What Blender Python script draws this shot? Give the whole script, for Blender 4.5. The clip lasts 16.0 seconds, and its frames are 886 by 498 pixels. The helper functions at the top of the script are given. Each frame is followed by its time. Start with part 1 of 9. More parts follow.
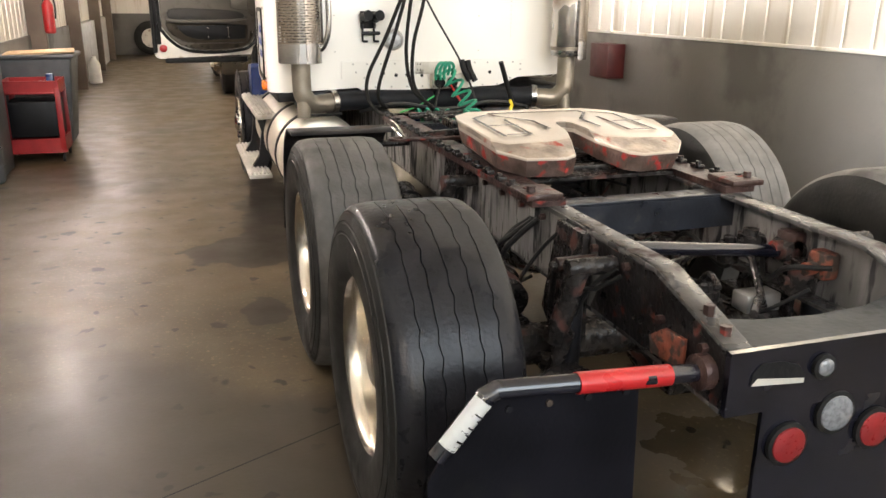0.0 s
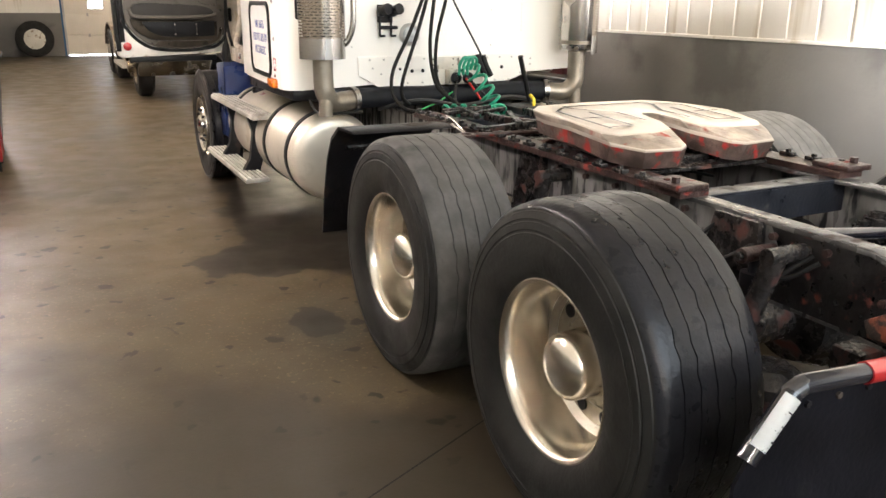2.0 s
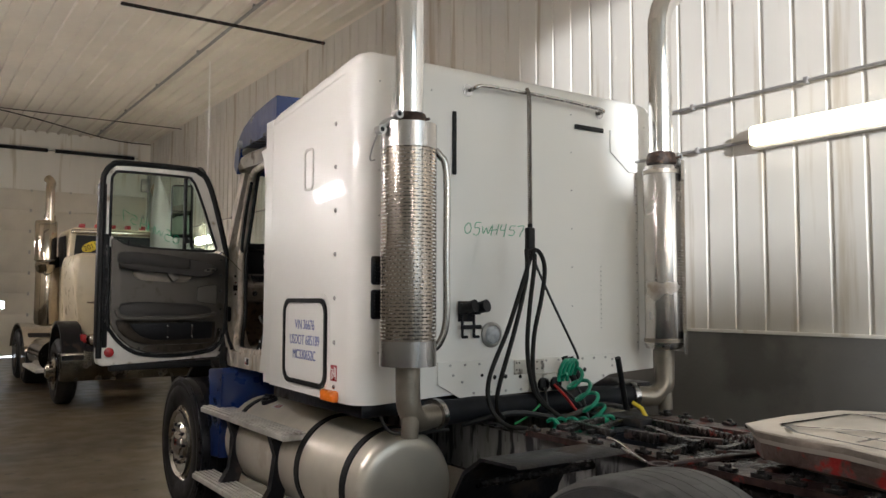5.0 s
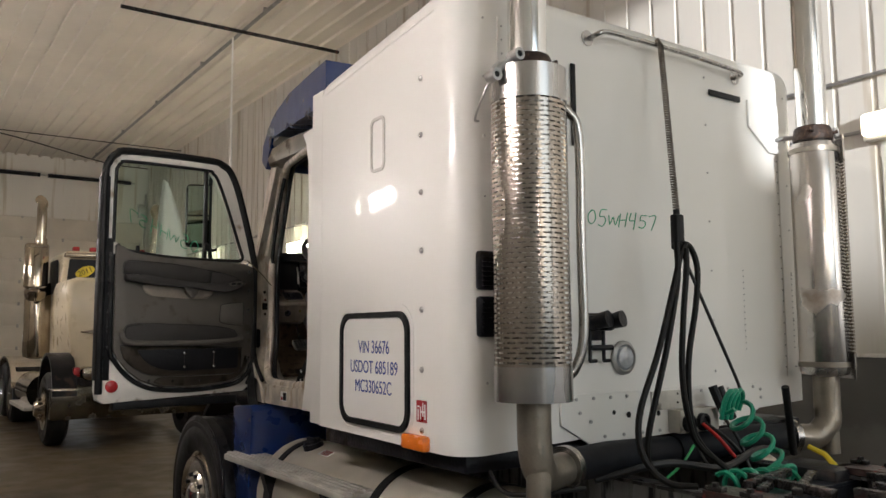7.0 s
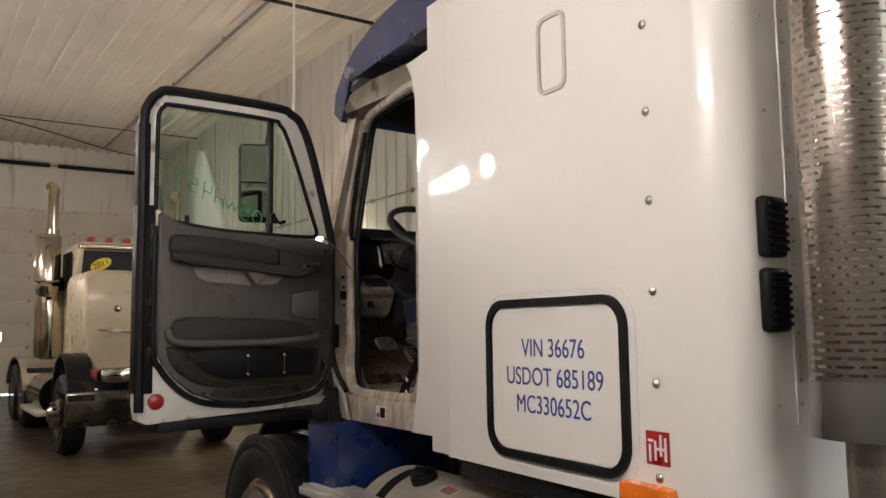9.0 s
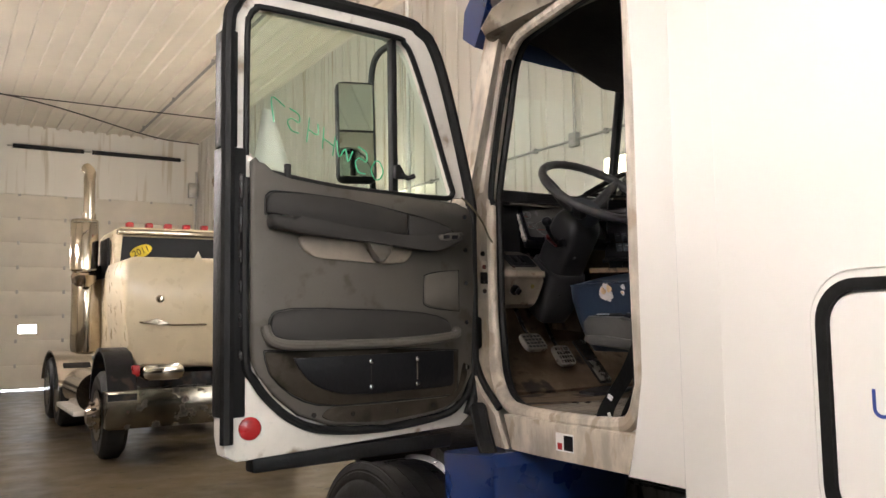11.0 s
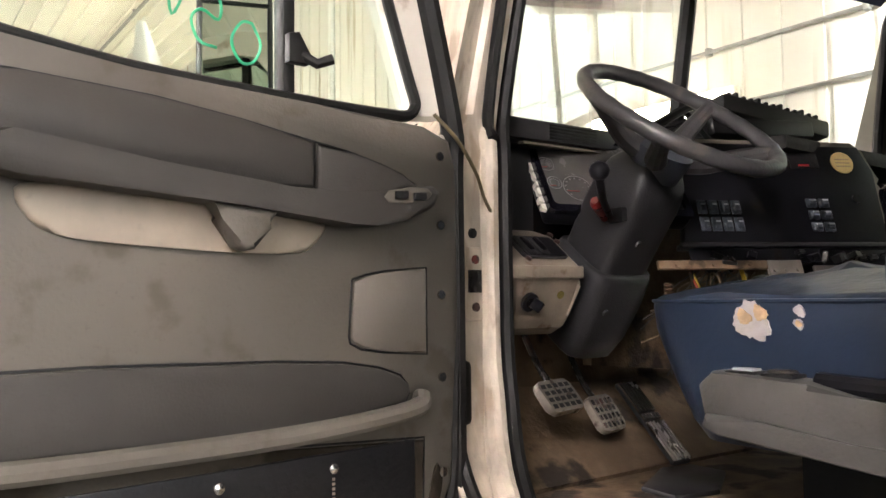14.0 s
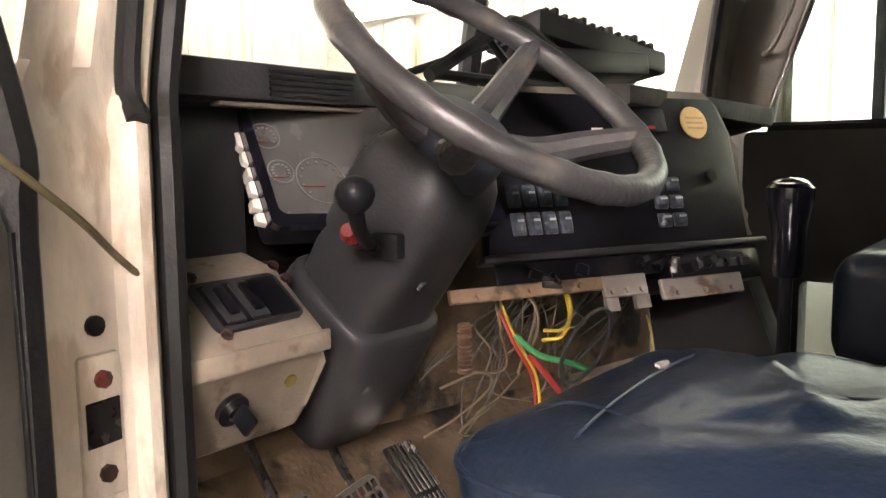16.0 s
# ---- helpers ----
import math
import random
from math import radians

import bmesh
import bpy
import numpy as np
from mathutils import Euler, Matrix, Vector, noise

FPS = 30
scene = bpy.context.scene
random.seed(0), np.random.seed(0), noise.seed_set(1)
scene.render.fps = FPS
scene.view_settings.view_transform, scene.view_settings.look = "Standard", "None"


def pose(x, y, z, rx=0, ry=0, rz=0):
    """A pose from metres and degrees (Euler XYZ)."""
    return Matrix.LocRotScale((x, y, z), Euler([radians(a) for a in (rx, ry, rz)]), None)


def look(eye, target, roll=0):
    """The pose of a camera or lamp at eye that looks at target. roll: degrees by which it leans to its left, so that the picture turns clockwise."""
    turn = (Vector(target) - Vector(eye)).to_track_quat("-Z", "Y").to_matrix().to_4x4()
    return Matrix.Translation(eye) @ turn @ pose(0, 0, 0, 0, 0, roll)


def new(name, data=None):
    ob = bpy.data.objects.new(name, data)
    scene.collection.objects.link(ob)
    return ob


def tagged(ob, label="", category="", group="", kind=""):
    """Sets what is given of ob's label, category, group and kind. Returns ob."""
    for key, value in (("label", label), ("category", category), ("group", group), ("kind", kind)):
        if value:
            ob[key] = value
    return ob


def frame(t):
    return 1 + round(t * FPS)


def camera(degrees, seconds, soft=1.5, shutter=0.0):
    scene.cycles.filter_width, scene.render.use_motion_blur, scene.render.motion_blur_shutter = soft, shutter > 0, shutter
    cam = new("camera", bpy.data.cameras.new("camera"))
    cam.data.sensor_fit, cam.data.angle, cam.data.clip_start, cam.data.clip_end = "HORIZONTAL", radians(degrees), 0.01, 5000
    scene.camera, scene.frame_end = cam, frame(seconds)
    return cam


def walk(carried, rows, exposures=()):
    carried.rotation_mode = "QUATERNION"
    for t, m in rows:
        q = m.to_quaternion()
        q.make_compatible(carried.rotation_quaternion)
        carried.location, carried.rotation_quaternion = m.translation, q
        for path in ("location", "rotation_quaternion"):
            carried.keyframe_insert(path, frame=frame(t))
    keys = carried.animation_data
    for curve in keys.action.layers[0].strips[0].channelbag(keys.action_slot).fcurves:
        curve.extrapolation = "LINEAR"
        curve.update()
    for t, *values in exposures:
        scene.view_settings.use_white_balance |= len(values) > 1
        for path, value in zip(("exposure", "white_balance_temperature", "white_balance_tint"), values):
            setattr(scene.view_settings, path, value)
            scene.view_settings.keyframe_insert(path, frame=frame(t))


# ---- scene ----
cam = camera(57.88, 16.0)
# seconds, eye x y z, yaw, pitch, roll; origin: rear axle on the floor, y forward along the truck
ROWS = [
    (0.0, -1.721, -2.455, 1.752, -17.72, -17.31, -0.46),
    (0.5, -1.955, -2.395, 1.724, -18.13, -17.21, -0.45),
    (1.0, -2.242, -2.355, 1.712, -19.66, -17.20, -0.48),
    (1.5, -2.433, -2.176, 1.692, -21.07, -17.31, -0.47),
    (2.0, -2.577, -1.959, 1.696, -26.36, -17.20, -0.52),
    (2.5, -2.768, -1.792, 1.686, -31.97, -17.05, -0.57),
    (3.0, -2.925, -1.607, 1.688, -33.21, -17.13, -0.49),
    (3.5, -2.970, -1.325, 1.692, -33.45, -15.36, -0.37),
    (4.0, -3.037, -1.074, 1.689, -33.79, -5.06, -0.34),
    (4.5, -3.127, -0.791, 1.691, -33.97, 1.40, -0.47),
    (7.0, -2.920, 0.739, 1.601, -34.70, 5.81, 0.41),
    (7.5, -2.867, 1.033, 1.609, -34.71, 5.75, 0.53),
    (8.0, -2.878, 1.379, 1.602, -34.39, 5.64, 0.74),
    (8.5, -2.871, 1.680, 1.593, -34.22, 5.59, 0.66),
    (9.0, -2.778, 2.023, 1.602, -34.15, 5.49, 0.84),
    (9.5, -2.780, 2.323, 1.597, -34.27, 5.30, 0.82),
    (10.0, -2.759, 2.633, 1.619, -33.67, 5.04, 0.76),
    (12.5, -2.314, 3.901, 1.619, -31.13, 4.62, 1.14),
    (13.0, -2.155, 4.099, 1.655, -31.50, 3.38, 1.03),
    (13.5, -2.018, 4.324, 1.695, -32.07, 3.09, 0.79),
    (14.0, -1.843, 4.485, 1.737, -35.57, 3.40, 0.66),
    (14.5, -1.626, 4.649, 1.824, -46.93, 0.91, 0.44),
    (15.0, -1.493, 4.770, 1.900, -51.48, -3.28, 0.50),
    (15.5, -1.366, 4.914, 1.962, -51.92, -3.21, 0.68),
    (16.0, -1.273, 5.002, 2.011, -52.11, -6.45, 0.67),
]
EXPOSURES = [(0.0, 1.99, 6750, 12), (3.3, 2.12, 6350, 10), (4.1, 0.6, 6200, 9), (4.6, 0.4, 6150, 9), (7.0, 0.4, 6300, 10), (8.5, 0.45, 6450, 11), (9.5, 0.68, 6500, 11), (10.0, 0.97, 6450, 11), (12.5, 1.92, 6200, 10), (13.0, 2.12, 6250, 11), (13.5, 2.62, 6300, 12), (14.0, 2.52, 6400, 13), (14.6, 2.57, 6600, 15), (15.0, 3.22, 6700, 16), (16.0, 3.32, 6700, 15)]
walk(cam, [(t, pose(x, y, z, 90 + pitch, roll, yaw)) for t, x, y, z, yaw, pitch, roll in ROWS], EXPOSURES)


# ==== world, light ====
world = bpy.data.worlds.new("world")
scene.world = world
world.use_nodes = True
wn = world.node_tree
sky = wn.nodes.new("ShaderNodeTexSky")
sky.sky_type, sky.sun_disc = "NISHITA", False
sky.sun_elevation, sky.sun_rotation = radians(6.6), radians(203)
wn.links.new(sky.outputs[0], wn.nodes["Background"].inputs[0])
wn.nodes["Background"].inputs[1].default_value = 0.12


def lamp(name, kind, m, energy, color=(1, 1, 1), size=1.0, size_y=None, angle=0.5):
    data = bpy.data.lights.new(name, kind)
    data.energy, data.color = energy, color
    if kind == "AREA":
        data.shape, data.size, data.size_y = "RECTANGLE", size, size_y or size
    if kind == "SUN":
        data.angle = radians(angle)
    ob = new(name, data)
    ob.matrix_world = m
    return ob


lamp("sun", "SUN", look((-4.2, -10, 1.25), (0, 0, 0)), 5.0, (0.97, 0.97, 0.98), angle=1.5)
lamp("bay_daylight", "AREA", look((0, -6.9, 4.0), (0, 3, 1.6)), 125.0, (0.80, 0.91, 1.0), 5.0, 4.2)
TUBE_Y = (-2.2, 3.23, 8.66, 14.1, 19.5)


# ==== materials ====
def mat(name, color, rough=0.5, metal=0.0, var=0.15, scale=6.0, bump=0.0, bscale=60.0, dirt=None, dirt_at=0.55, dirt_scale=3.0, coat=0.0, rvar=0.12, streak=1.0, spec=0.5):
    """A surface with grain at two scales, and dirt in patches of its own shape."""
    m = bpy.data.materials.new(name)
    m.use_nodes = True
    n, l = m.node_tree.nodes, m.node_tree.links
    b = n["Principled BSDF"]
    b.inputs["Metallic"].default_value = metal
    b.inputs["Specular IOR Level"].default_value = spec
    b.inputs["Coat Weight"].default_value = coat
    b.inputs["Coat Roughness"].default_value = 0.08
    co = n.new("ShaderNodeTexCoord")
    mp = n.new("ShaderNodeMapping")
    mp.inputs["Scale"].default_value = (1, 1, 1.0 / streak)
    l.new(co.outputs["Object"], mp.inputs[0])

    def nz(s, detail=5.0):
        t = n.new("ShaderNodeTexNoise")
        t.inputs["Scale"].default_value, t.inputs["Detail"].default_value = s, detail
        l.new(mp.outputs[0], t.inputs["Vector"])
        return t.outputs["Fac"]

    def mix(a, c, f):
        x = n.new("ShaderNodeMix")
        x.data_type = "RGBA"
        for sock, v in ((x.inputs[6], a), (x.inputs[7], c), (x.inputs[0], f)):
            if isinstance(v, bpy.types.NodeSocket):
                l.new(v, sock)
            else:
                sock.default_value = v if not isinstance(v, tuple) or len(v) == 4 else (*v, 1)
        return x.outputs[2]

    def ramp(v, a, c):
        r = n.new("ShaderNodeMapRange")
        r.inputs[1].default_value, r.inputs[2].default_value = a, c
        r.interpolation_type = "SMOOTHSTEP"
        l.new(v, r.inputs[0])
        return r.outputs[0]

    dark = tuple(c * (1 - var) for c in color)
    light = tuple(min(1, c * (1 + var)) for c in color)
    col = mix(dark, light, ramp(nz(scale), 0.3, 0.7))
    fine = nz(bscale, 3.0)
    col = mix(col, tuple(c * (1 - var) for c in color), ramp(fine, 0.55, 0.9))
    rg = n.new("ShaderNodeMapRange")
    rg.inputs[3].default_value, rg.inputs[4].default_value = max(0.02, rough - rvar), min(1, rough + rvar)
    l.new(nz(scale * 2.3), rg.inputs[0])
    rough_out = rg.outputs[0]
    if dirt:
        f = ramp(nz(dirt_scale, 8.0), dirt_at, dirt_at + 0.12)
        col = mix(col, dirt, f)
        x = n.new("ShaderNodeMix")
        l.new(f, x.inputs[0])
        l.new(rough_out, x.inputs[2])
        x.inputs[3].default_value = 0.85
        rough_out = x.outputs[0]
        if metal:
            y = n.new("ShaderNodeMapRange")
            y.inputs[3].default_value, y.inputs[4].default_value = metal, 0.0
            l.new(f, y.inputs[0])
            l.new(y.outputs[0], b.inputs["Metallic"])
    l.new(col, b.inputs["Base Color"])
    l.new(rough_out, b.inputs["Roughness"])
    if bump:
        bp = n.new("ShaderNodeBump")
        bp.inputs["Strength"].default_value, bp.inputs["Distance"].default_value = bump, 0.01
        l.new(fine, bp.inputs["Height"])
        l.new(bp.outputs[0], b.inputs["Normal"])
    return m


def glow(name, color, strength):
    m = bpy.data.materials.new(name)
    m.use_nodes = True
    b = m.node_tree.nodes["Principled BSDF"]
    b.inputs["Base Color"].default_value = (*color, 1)
    b.inputs["Emission Color"].default_value = (*color, 1)
    b.inputs["Emission Strength"].default_value = strength
    return m


def glass(name, color=(1, 1, 1), rough=0.0, mixin=0.12):
    m = bpy.data.materials.new(name)
    m.use_nodes = True
    n, l = m.node_tree.nodes, m.node_tree.links
    n.remove(n["Principled BSDF"])
    t, g, x, fr = (n.new(k) for k in ("ShaderNodeBsdfTransparent", "ShaderNodeBsdfGlossy", "ShaderNodeMixShader", "ShaderNodeFresnel"))
    t.inputs[0].default_value = (*color, 1)
    g.inputs["Roughness"].default_value = rough
    fr.inputs[0].default_value = 1.22
    l.new(fr.outputs[0], x.inputs[0])
    l.new(t.outputs[0], x.inputs[1])
    l.new(g.outputs[0], x.inputs[2])
    l.new(x.outputs[0], n["Material Output"].inputs[0])
    return m


WHITE = mat("white_truck_paint", (0.82, 0.80, 0.75), 0.34, 0, 0.004, 1.5, coat=0.4, rvar=0.008)
WHITE.node_tree.nodes["Principled BSDF"].inputs["Coat Roughness"].default_value = 0.04
WHITE_DIRTY = mat("grimy_white_paint", (0.66, 0.63, 0.57), 0.42, 0, 0.1, 4, dirt=(0.30, 0.235, 0.17), dirt_at=0.555, dirt_scale=9)
BLUE = mat("blue_truck_paint", (0.007, 0.025, 0.115), 0.3, 0, 0.15, 3, coat=0.4, dirt=(0.05, 0.05, 0.06), dirt_at=0.62)
GLOSS_BLACK = mat("glossy_black_paint", (0.006, 0.006, 0.010), 0.2, 0, 0.3, 8, coat=0.4, dirt=(0.020, 0.018, 0.018), dirt_at=0.6, dirt_scale=6)
BLACK = mat("black_frame_paint", (0.010, 0.010, 0.012), 0.38, 0, 0.3, 8, bump=0.25, dirt=(0.05, 0.038, 0.03), dirt_at=0.56, dirt_scale=5, spec=0.22)
FLANGE = mat("worn_bare_rail_edge", (0.085, 0.083, 0.082), 0.28, 0.5, 0.4, 6, bump=0.1, dirt=(0.030, 0.013, 0.011), dirt_at=0.55, dirt_scale=7)
PILLAR = mat("stained_white_jamb", (0.52, 0.46, 0.38), 0.45, 0, 0.3, 14, bump=0.2, dirt=(0.40, 0.33, 0.25), dirt_at=0.53, dirt_scale=18, streak=2.5)
# stained paint, its colour darkened further for the shade under the visor
HEADER = mat("shaded_stained_header", (0.17, 0.145, 0.105), 0.4, 0, 0.25, 5, dirt=(0.075, 0.055, 0.035), dirt_at=0.52, dirt_scale=7)
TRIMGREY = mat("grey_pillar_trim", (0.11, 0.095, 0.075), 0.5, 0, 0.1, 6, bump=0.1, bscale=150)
PEDAL = mat("worn_pedal_metal", (0.15, 0.135, 0.115), 0.45, 0.3, 0.3, 20, dirt=(0.05, 0.036, 0.026), dirt_at=0.54, dirt_scale=35)
# parked truck's chrome: brown reflections are put into the colour
FARCHROME = mat("brown_reflecting_chrome", (0.46, 0.40, 0.32), 0.12, 1.0, 0.1, 5, rvar=0.05)
# bumper chrome, coloured dark for the floor it reflects
DARKCHROME = mat("dark_reflecting_chrome", (0.13, 0.115, 0.09), 0.16, 1.0, 0.3, 5, rvar=0.06, dirt=(0.03, 0.025, 0.02), dirt_at=0.56, dirt_scale=6)
HUBPAD = mat("blue_grey_hub_pad", (0.035, 0.040, 0.050), 0.38, 0, 0.05, 4)
TICK = mat("faded_dial_print", (0.16, 0.16, 0.155), 0.5, 0, 0.2, 30)
NEEDLE = mat("faded_red_needle", (0.16, 0.02, 0.016), 0.5, 0, 0.1, 30)
BROKEN = mat("broken_pale_plastic", (0.62, 0.58, 0.52), 0.6, 0, 0.1, 12, dirt=(0.20, 0.14, 0.10), dirt_at=0.58, dirt_scale=40)
DARKSEAT = mat("dark_seat_base", (0.010, 0.011, 0.014), 0.6, 0, 0.3, 6, spec=0.22)
RAIL = mat("worn_frame_rail", (0.21, 0.205, 0.20), 0.30, 0.3, 0.3, 9, bump=0.2, dirt=(0.010, 0.010, 0.012), dirt_at=0.50, dirt_scale=17, streak=5)
RAILTAIL = mat("black_greasy_rail_tail", (0.014, 0.013, 0.013), 0.3, 0.2, 0.4, 10, bump=0.4, bscale=40, dirt=(0.13, 0.03, 0.02), dirt_at=0.60, dirt_scale=16, spec=0.4)
CROSS = mat("black_blue_crossmember", (0.014, 0.016, 0.022), 0.32, 0.1, 0.3, 8, bump=0.2, dirt=(0.05, 0.045, 0.04), dirt_at=0.58, dirt_scale=12)
TAILPLATE = mat("dull_tail_plate", (0.036, 0.040, 0.043), 0.5, 0.1, 0.25, 6, bump=0.15, dirt=(0.05, 0.05, 0.05), dirt_at=0.58, dirt_scale=12, spec=0.25)
GREASE = mat("greasy_steel", (0.025, 0.022, 0.021), 0.26, 0.3, 0.5, 14, bump=0.6, bscale=40, dirt=(0.075, 0.026, 0.020), dirt_at=0.57, dirt_scale=9, spec=0.4)
RUST = mat("rusty_red_steel", (0.042, 0.024, 0.021), 0.34, 0.2, 0.5, 14, bump=0.6, bscale=45, dirt=(0.24, 0.030, 0.022), dirt_at=0.59, dirt_scale=15, spec=0.35)
FLAP = mat("wet_black_flap", (0.005, 0.005, 0.007), 0.42, 0, 0.3, 5, bump=0.1, dirt=(0.010, 0.010, 0.010), dirt_at=0.56, spec=0.08)
RUBBER = mat("tyre_rubber", (0.016, 0.0155, 0.0145), 0.52, 0, 0.3, 7, bump=0.12, bscale=60, dirt=(0.024, 0.023, 0.021), dirt_at=0.56, dirt_scale=3, spec=0.22)
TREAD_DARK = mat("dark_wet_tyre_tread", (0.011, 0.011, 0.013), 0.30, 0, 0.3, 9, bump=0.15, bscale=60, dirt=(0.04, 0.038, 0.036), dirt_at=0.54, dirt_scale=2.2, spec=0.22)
GROOVE = mat("tread_groove", (0.012, 0.012, 0.012), 0.7, 0, 0.2, 9, spec=0.22)
# dusty tread made paler: sunlight on the right-hand tyres is in the colour
TREAD_SUNLIT = mat("sunlit_dusty_tread", (0.17, 0.166, 0.16), 0.6, 0, 0.2, 9, bump=0.15, bscale=60, dirt=(0.08, 0.078, 0.075), dirt_at=0.58, dirt_scale=2.5, spec=0.3)
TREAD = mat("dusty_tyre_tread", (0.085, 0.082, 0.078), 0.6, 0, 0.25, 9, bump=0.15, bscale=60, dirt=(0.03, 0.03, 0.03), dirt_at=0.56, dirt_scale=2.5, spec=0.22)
SPRING = mat("dull_spring_steel", (0.22, 0.19, 0.16), 0.38, 0.8, 0.25, 9, dirt=(0.06, 0.05, 0.04), dirt_at=0.6, dirt_scale=20)
RUBBER_TRIM = mat("black_rubber_seal", (0.009, 0.009, 0.009), 0.5, 0, 0.3, 8, bump=0.2, spec=0.22)
ALU = mat("satin_aluminium_rim", (0.74, 0.69, 0.61), 0.22, 1.0, 0.04, 3, rvar=0.03)
# dirty rim metal, darkened: shade of the deep dish is put into the colour
DISC = mat("shaded_wheel_disc", (0.38, 0.34, 0.28), 0.34, 0.9, 0.25, 9, dirt=(0.08, 0.065, 0.05), dirt_at=0.55, dirt_scale=9)
TANK = mat("dull_aluminium_tank", (0.68, 0.62, 0.52), 0.36, 0.5, 0.08, 2.5, rvar=0.1, dirt=(0.55, 0.48, 0.39), dirt_at=0.6)
RUSTBAND = mat("crusty_brown_clamp", (0.045, 0.026, 0.018), 0.55, 0.4, 0.5, 20, bump=0.6, bscale=60, dirt=(0.13, 0.07, 0.04), dirt_at=0.58, dirt_scale=25)
CHROME = mat("chrome", (0.80, 0.79, 0.77), 0.1, 1.0, 0.05, 4, rvar=0.06)
SHIELD = mat("warm_perforated_steel", (0.35, 0.305, 0.26), 0.2, 1.0, 0.15, 4, rvar=0.1, dirt=(0.30, 0.24, 0.18), dirt_at=0.62, dirt_scale=5, streak=6)
STEEL = mat("brushed_steel", (0.44, 0.42, 0.40), 0.26, 1.0, 0.1, 5, rvar=0.1, streak=12)
MUFFLER = mat("dull_muffler_steel", (0.58, 0.54, 0.50), 0.24, 0.95, 0.1, 3, dirt=(0.36, 0.27, 0.2), dirt_at=0.66)
PIPE = mat("heat_stained_pipe", (0.24, 0.21, 0.17), 0.38, 0.7, 0.2, 5, bump=0.2, dirt=(0.30, 0.25, 0.19), dirt_at=0.56)
ALU_STEP = mat("weathered_aluminium_step", (0.58, 0.56, 0.51), 0.5, 0.5, 0.12, 7, bump=0.3, dirt=(0.30, 0.25, 0.2), dirt_at=0.62)
FW_TOP = mat("worn_fifth_wheel_steel", (0.60, 0.54, 0.47), 0.36, 0.5, 0.14, 3, bump=0.15, dirt=(0.34, 0.20, 0.15), dirt_at=0.64, dirt_scale=3)
FW_SIDE = mat("greasy_red_fifth_wheel_skirt", (0.105, 0.072, 0.060), 0.4, 0.2, 0.5, 9, bump=0.4, dirt=(0.34, 0.020, 0.016), dirt_at=0.53, dirt_scale=13)
FW_RAMP = mat("chipped_fifth_wheel_ramp", (0.36, 0.30, 0.25), 0.38, 0.4, 0.45, 8, bump=0.3, dirt=(0.30, 0.045, 0.03), dirt_at=0.61, dirt_scale=9)
RED = mat("red_plastic", (0.36, 0.012, 0.014), 0.3, 0, 0.1, 6, coat=0.3)
DULL_LENS = mat("dusty_clear_lens", (0.15, 0.155, 0.165), 0.2, 0, 0.3, 60, coat=0.4)
DARKRED = mat("dark_red_paint", (0.06, 0.007, 0.008), 0.45, 0, 0.2, 6)
RED_PAINT = mat("red_cart_paint", (0.30, 0.012, 0.014), 0.4, 0, 0.2, 6, dirt=(0.08, 0.03, 0.03), dirt_at=0.62)
RED_LENS = mat("dull_red_lens", (0.17, 0.010, 0.012), 0.3, 0, 0.15, 30, coat=0.3)
ORANGE = mat("orange_lens", (0.85, 0.20, 0.015), 0.25, 0, 0.1, 20, coat=0.4)
WHITE_TAPE = mat("white_tape", (0.82, 0.82, 0.80), 0.45, 0, 0.04, 10, dirt=(0.30, 0.2, 0.14), dirt_at=0.66, dirt_scale=22)
LENS = mat("clear_lens", (0.42, 0.44, 0.46), 0.15, 0, 0.2, 30, coat=0.5)
DOORGREY = mat("grey_door_trim", (0.102, 0.093, 0.080), 0.48, 0, 0.12, 2.5, bump=0.06, bscale=160, dirt=(0.086, 0.076, 0.062), dirt_at=0.56, dirt_scale=11, spec=0.22)
PODGREY = mat("scuffed_seat_pod", (0.078, 0.076, 0.072), 0.45, 0, 0.2, 8, bump=0.08, bscale=150, dirt=(0.11, 0.10, 0.09), dirt_at=0.6, dirt_scale=8, spec=0.35)
DOORDARK = mat("dark_door_fabric", (0.036, 0.033, 0.030), 0.6, 0, 0.12, 4, bump=0.06, bscale=260, spec=0.3)
DOORBLACK = mat("black_door_pocket", (0.008, 0.008, 0.009), 0.45, 0, 0.2, 5, bump=0.2, spec=0.22)
DOORWORN = mat("worn_pale_trim", (0.22, 0.185, 0.145), 0.55, 0, 0.2, 7, dirt=(0.13, 0.11, 0.09), dirt_at=0.57, dirt_scale=8)
DASH = mat("black_dash_plastic", (0.006, 0.006, 0.008), 0.34, 0, 0.3, 7, bump=0.04, bscale=200, dirt=(0.018, 0.014, 0.011), dirt_at=0.58, dirt_scale=12, spec=0.17)
SWITCHGREY = mat("worn_switch_plastic", (0.045, 0.055, 0.07), 0.4, 0, 0.5, 60, dirt=(0.16, 0.17, 0.18), dirt_at=0.6, dirt_scale=70)
EBOX = mat("black_ribbed_plastic", (0.005, 0.005, 0.005), 0.5, 0, 0.3, 7, spec=0.2)
# grime, plus the weaker light low on the door put into the colour
DOORGRIME = mat("grimy_dim_lower_trim", (0.038, 0.031, 0.023), 0.5, 0, 0.3, 5, bump=0.1, bscale=120, dirt=(0.018, 0.014, 0.010), dirt_at=0.5, dirt_scale=7, spec=0.1)
DASHGREY = mat("grey_dash_plastic", (0.026, 0.026, 0.028), 0.42, 0, 0.08, 4, bump=0.08, bscale=200, dirt=(0.038, 0.035, 0.032), dirt_at=0.62, dirt_scale=6, spec=0.3)
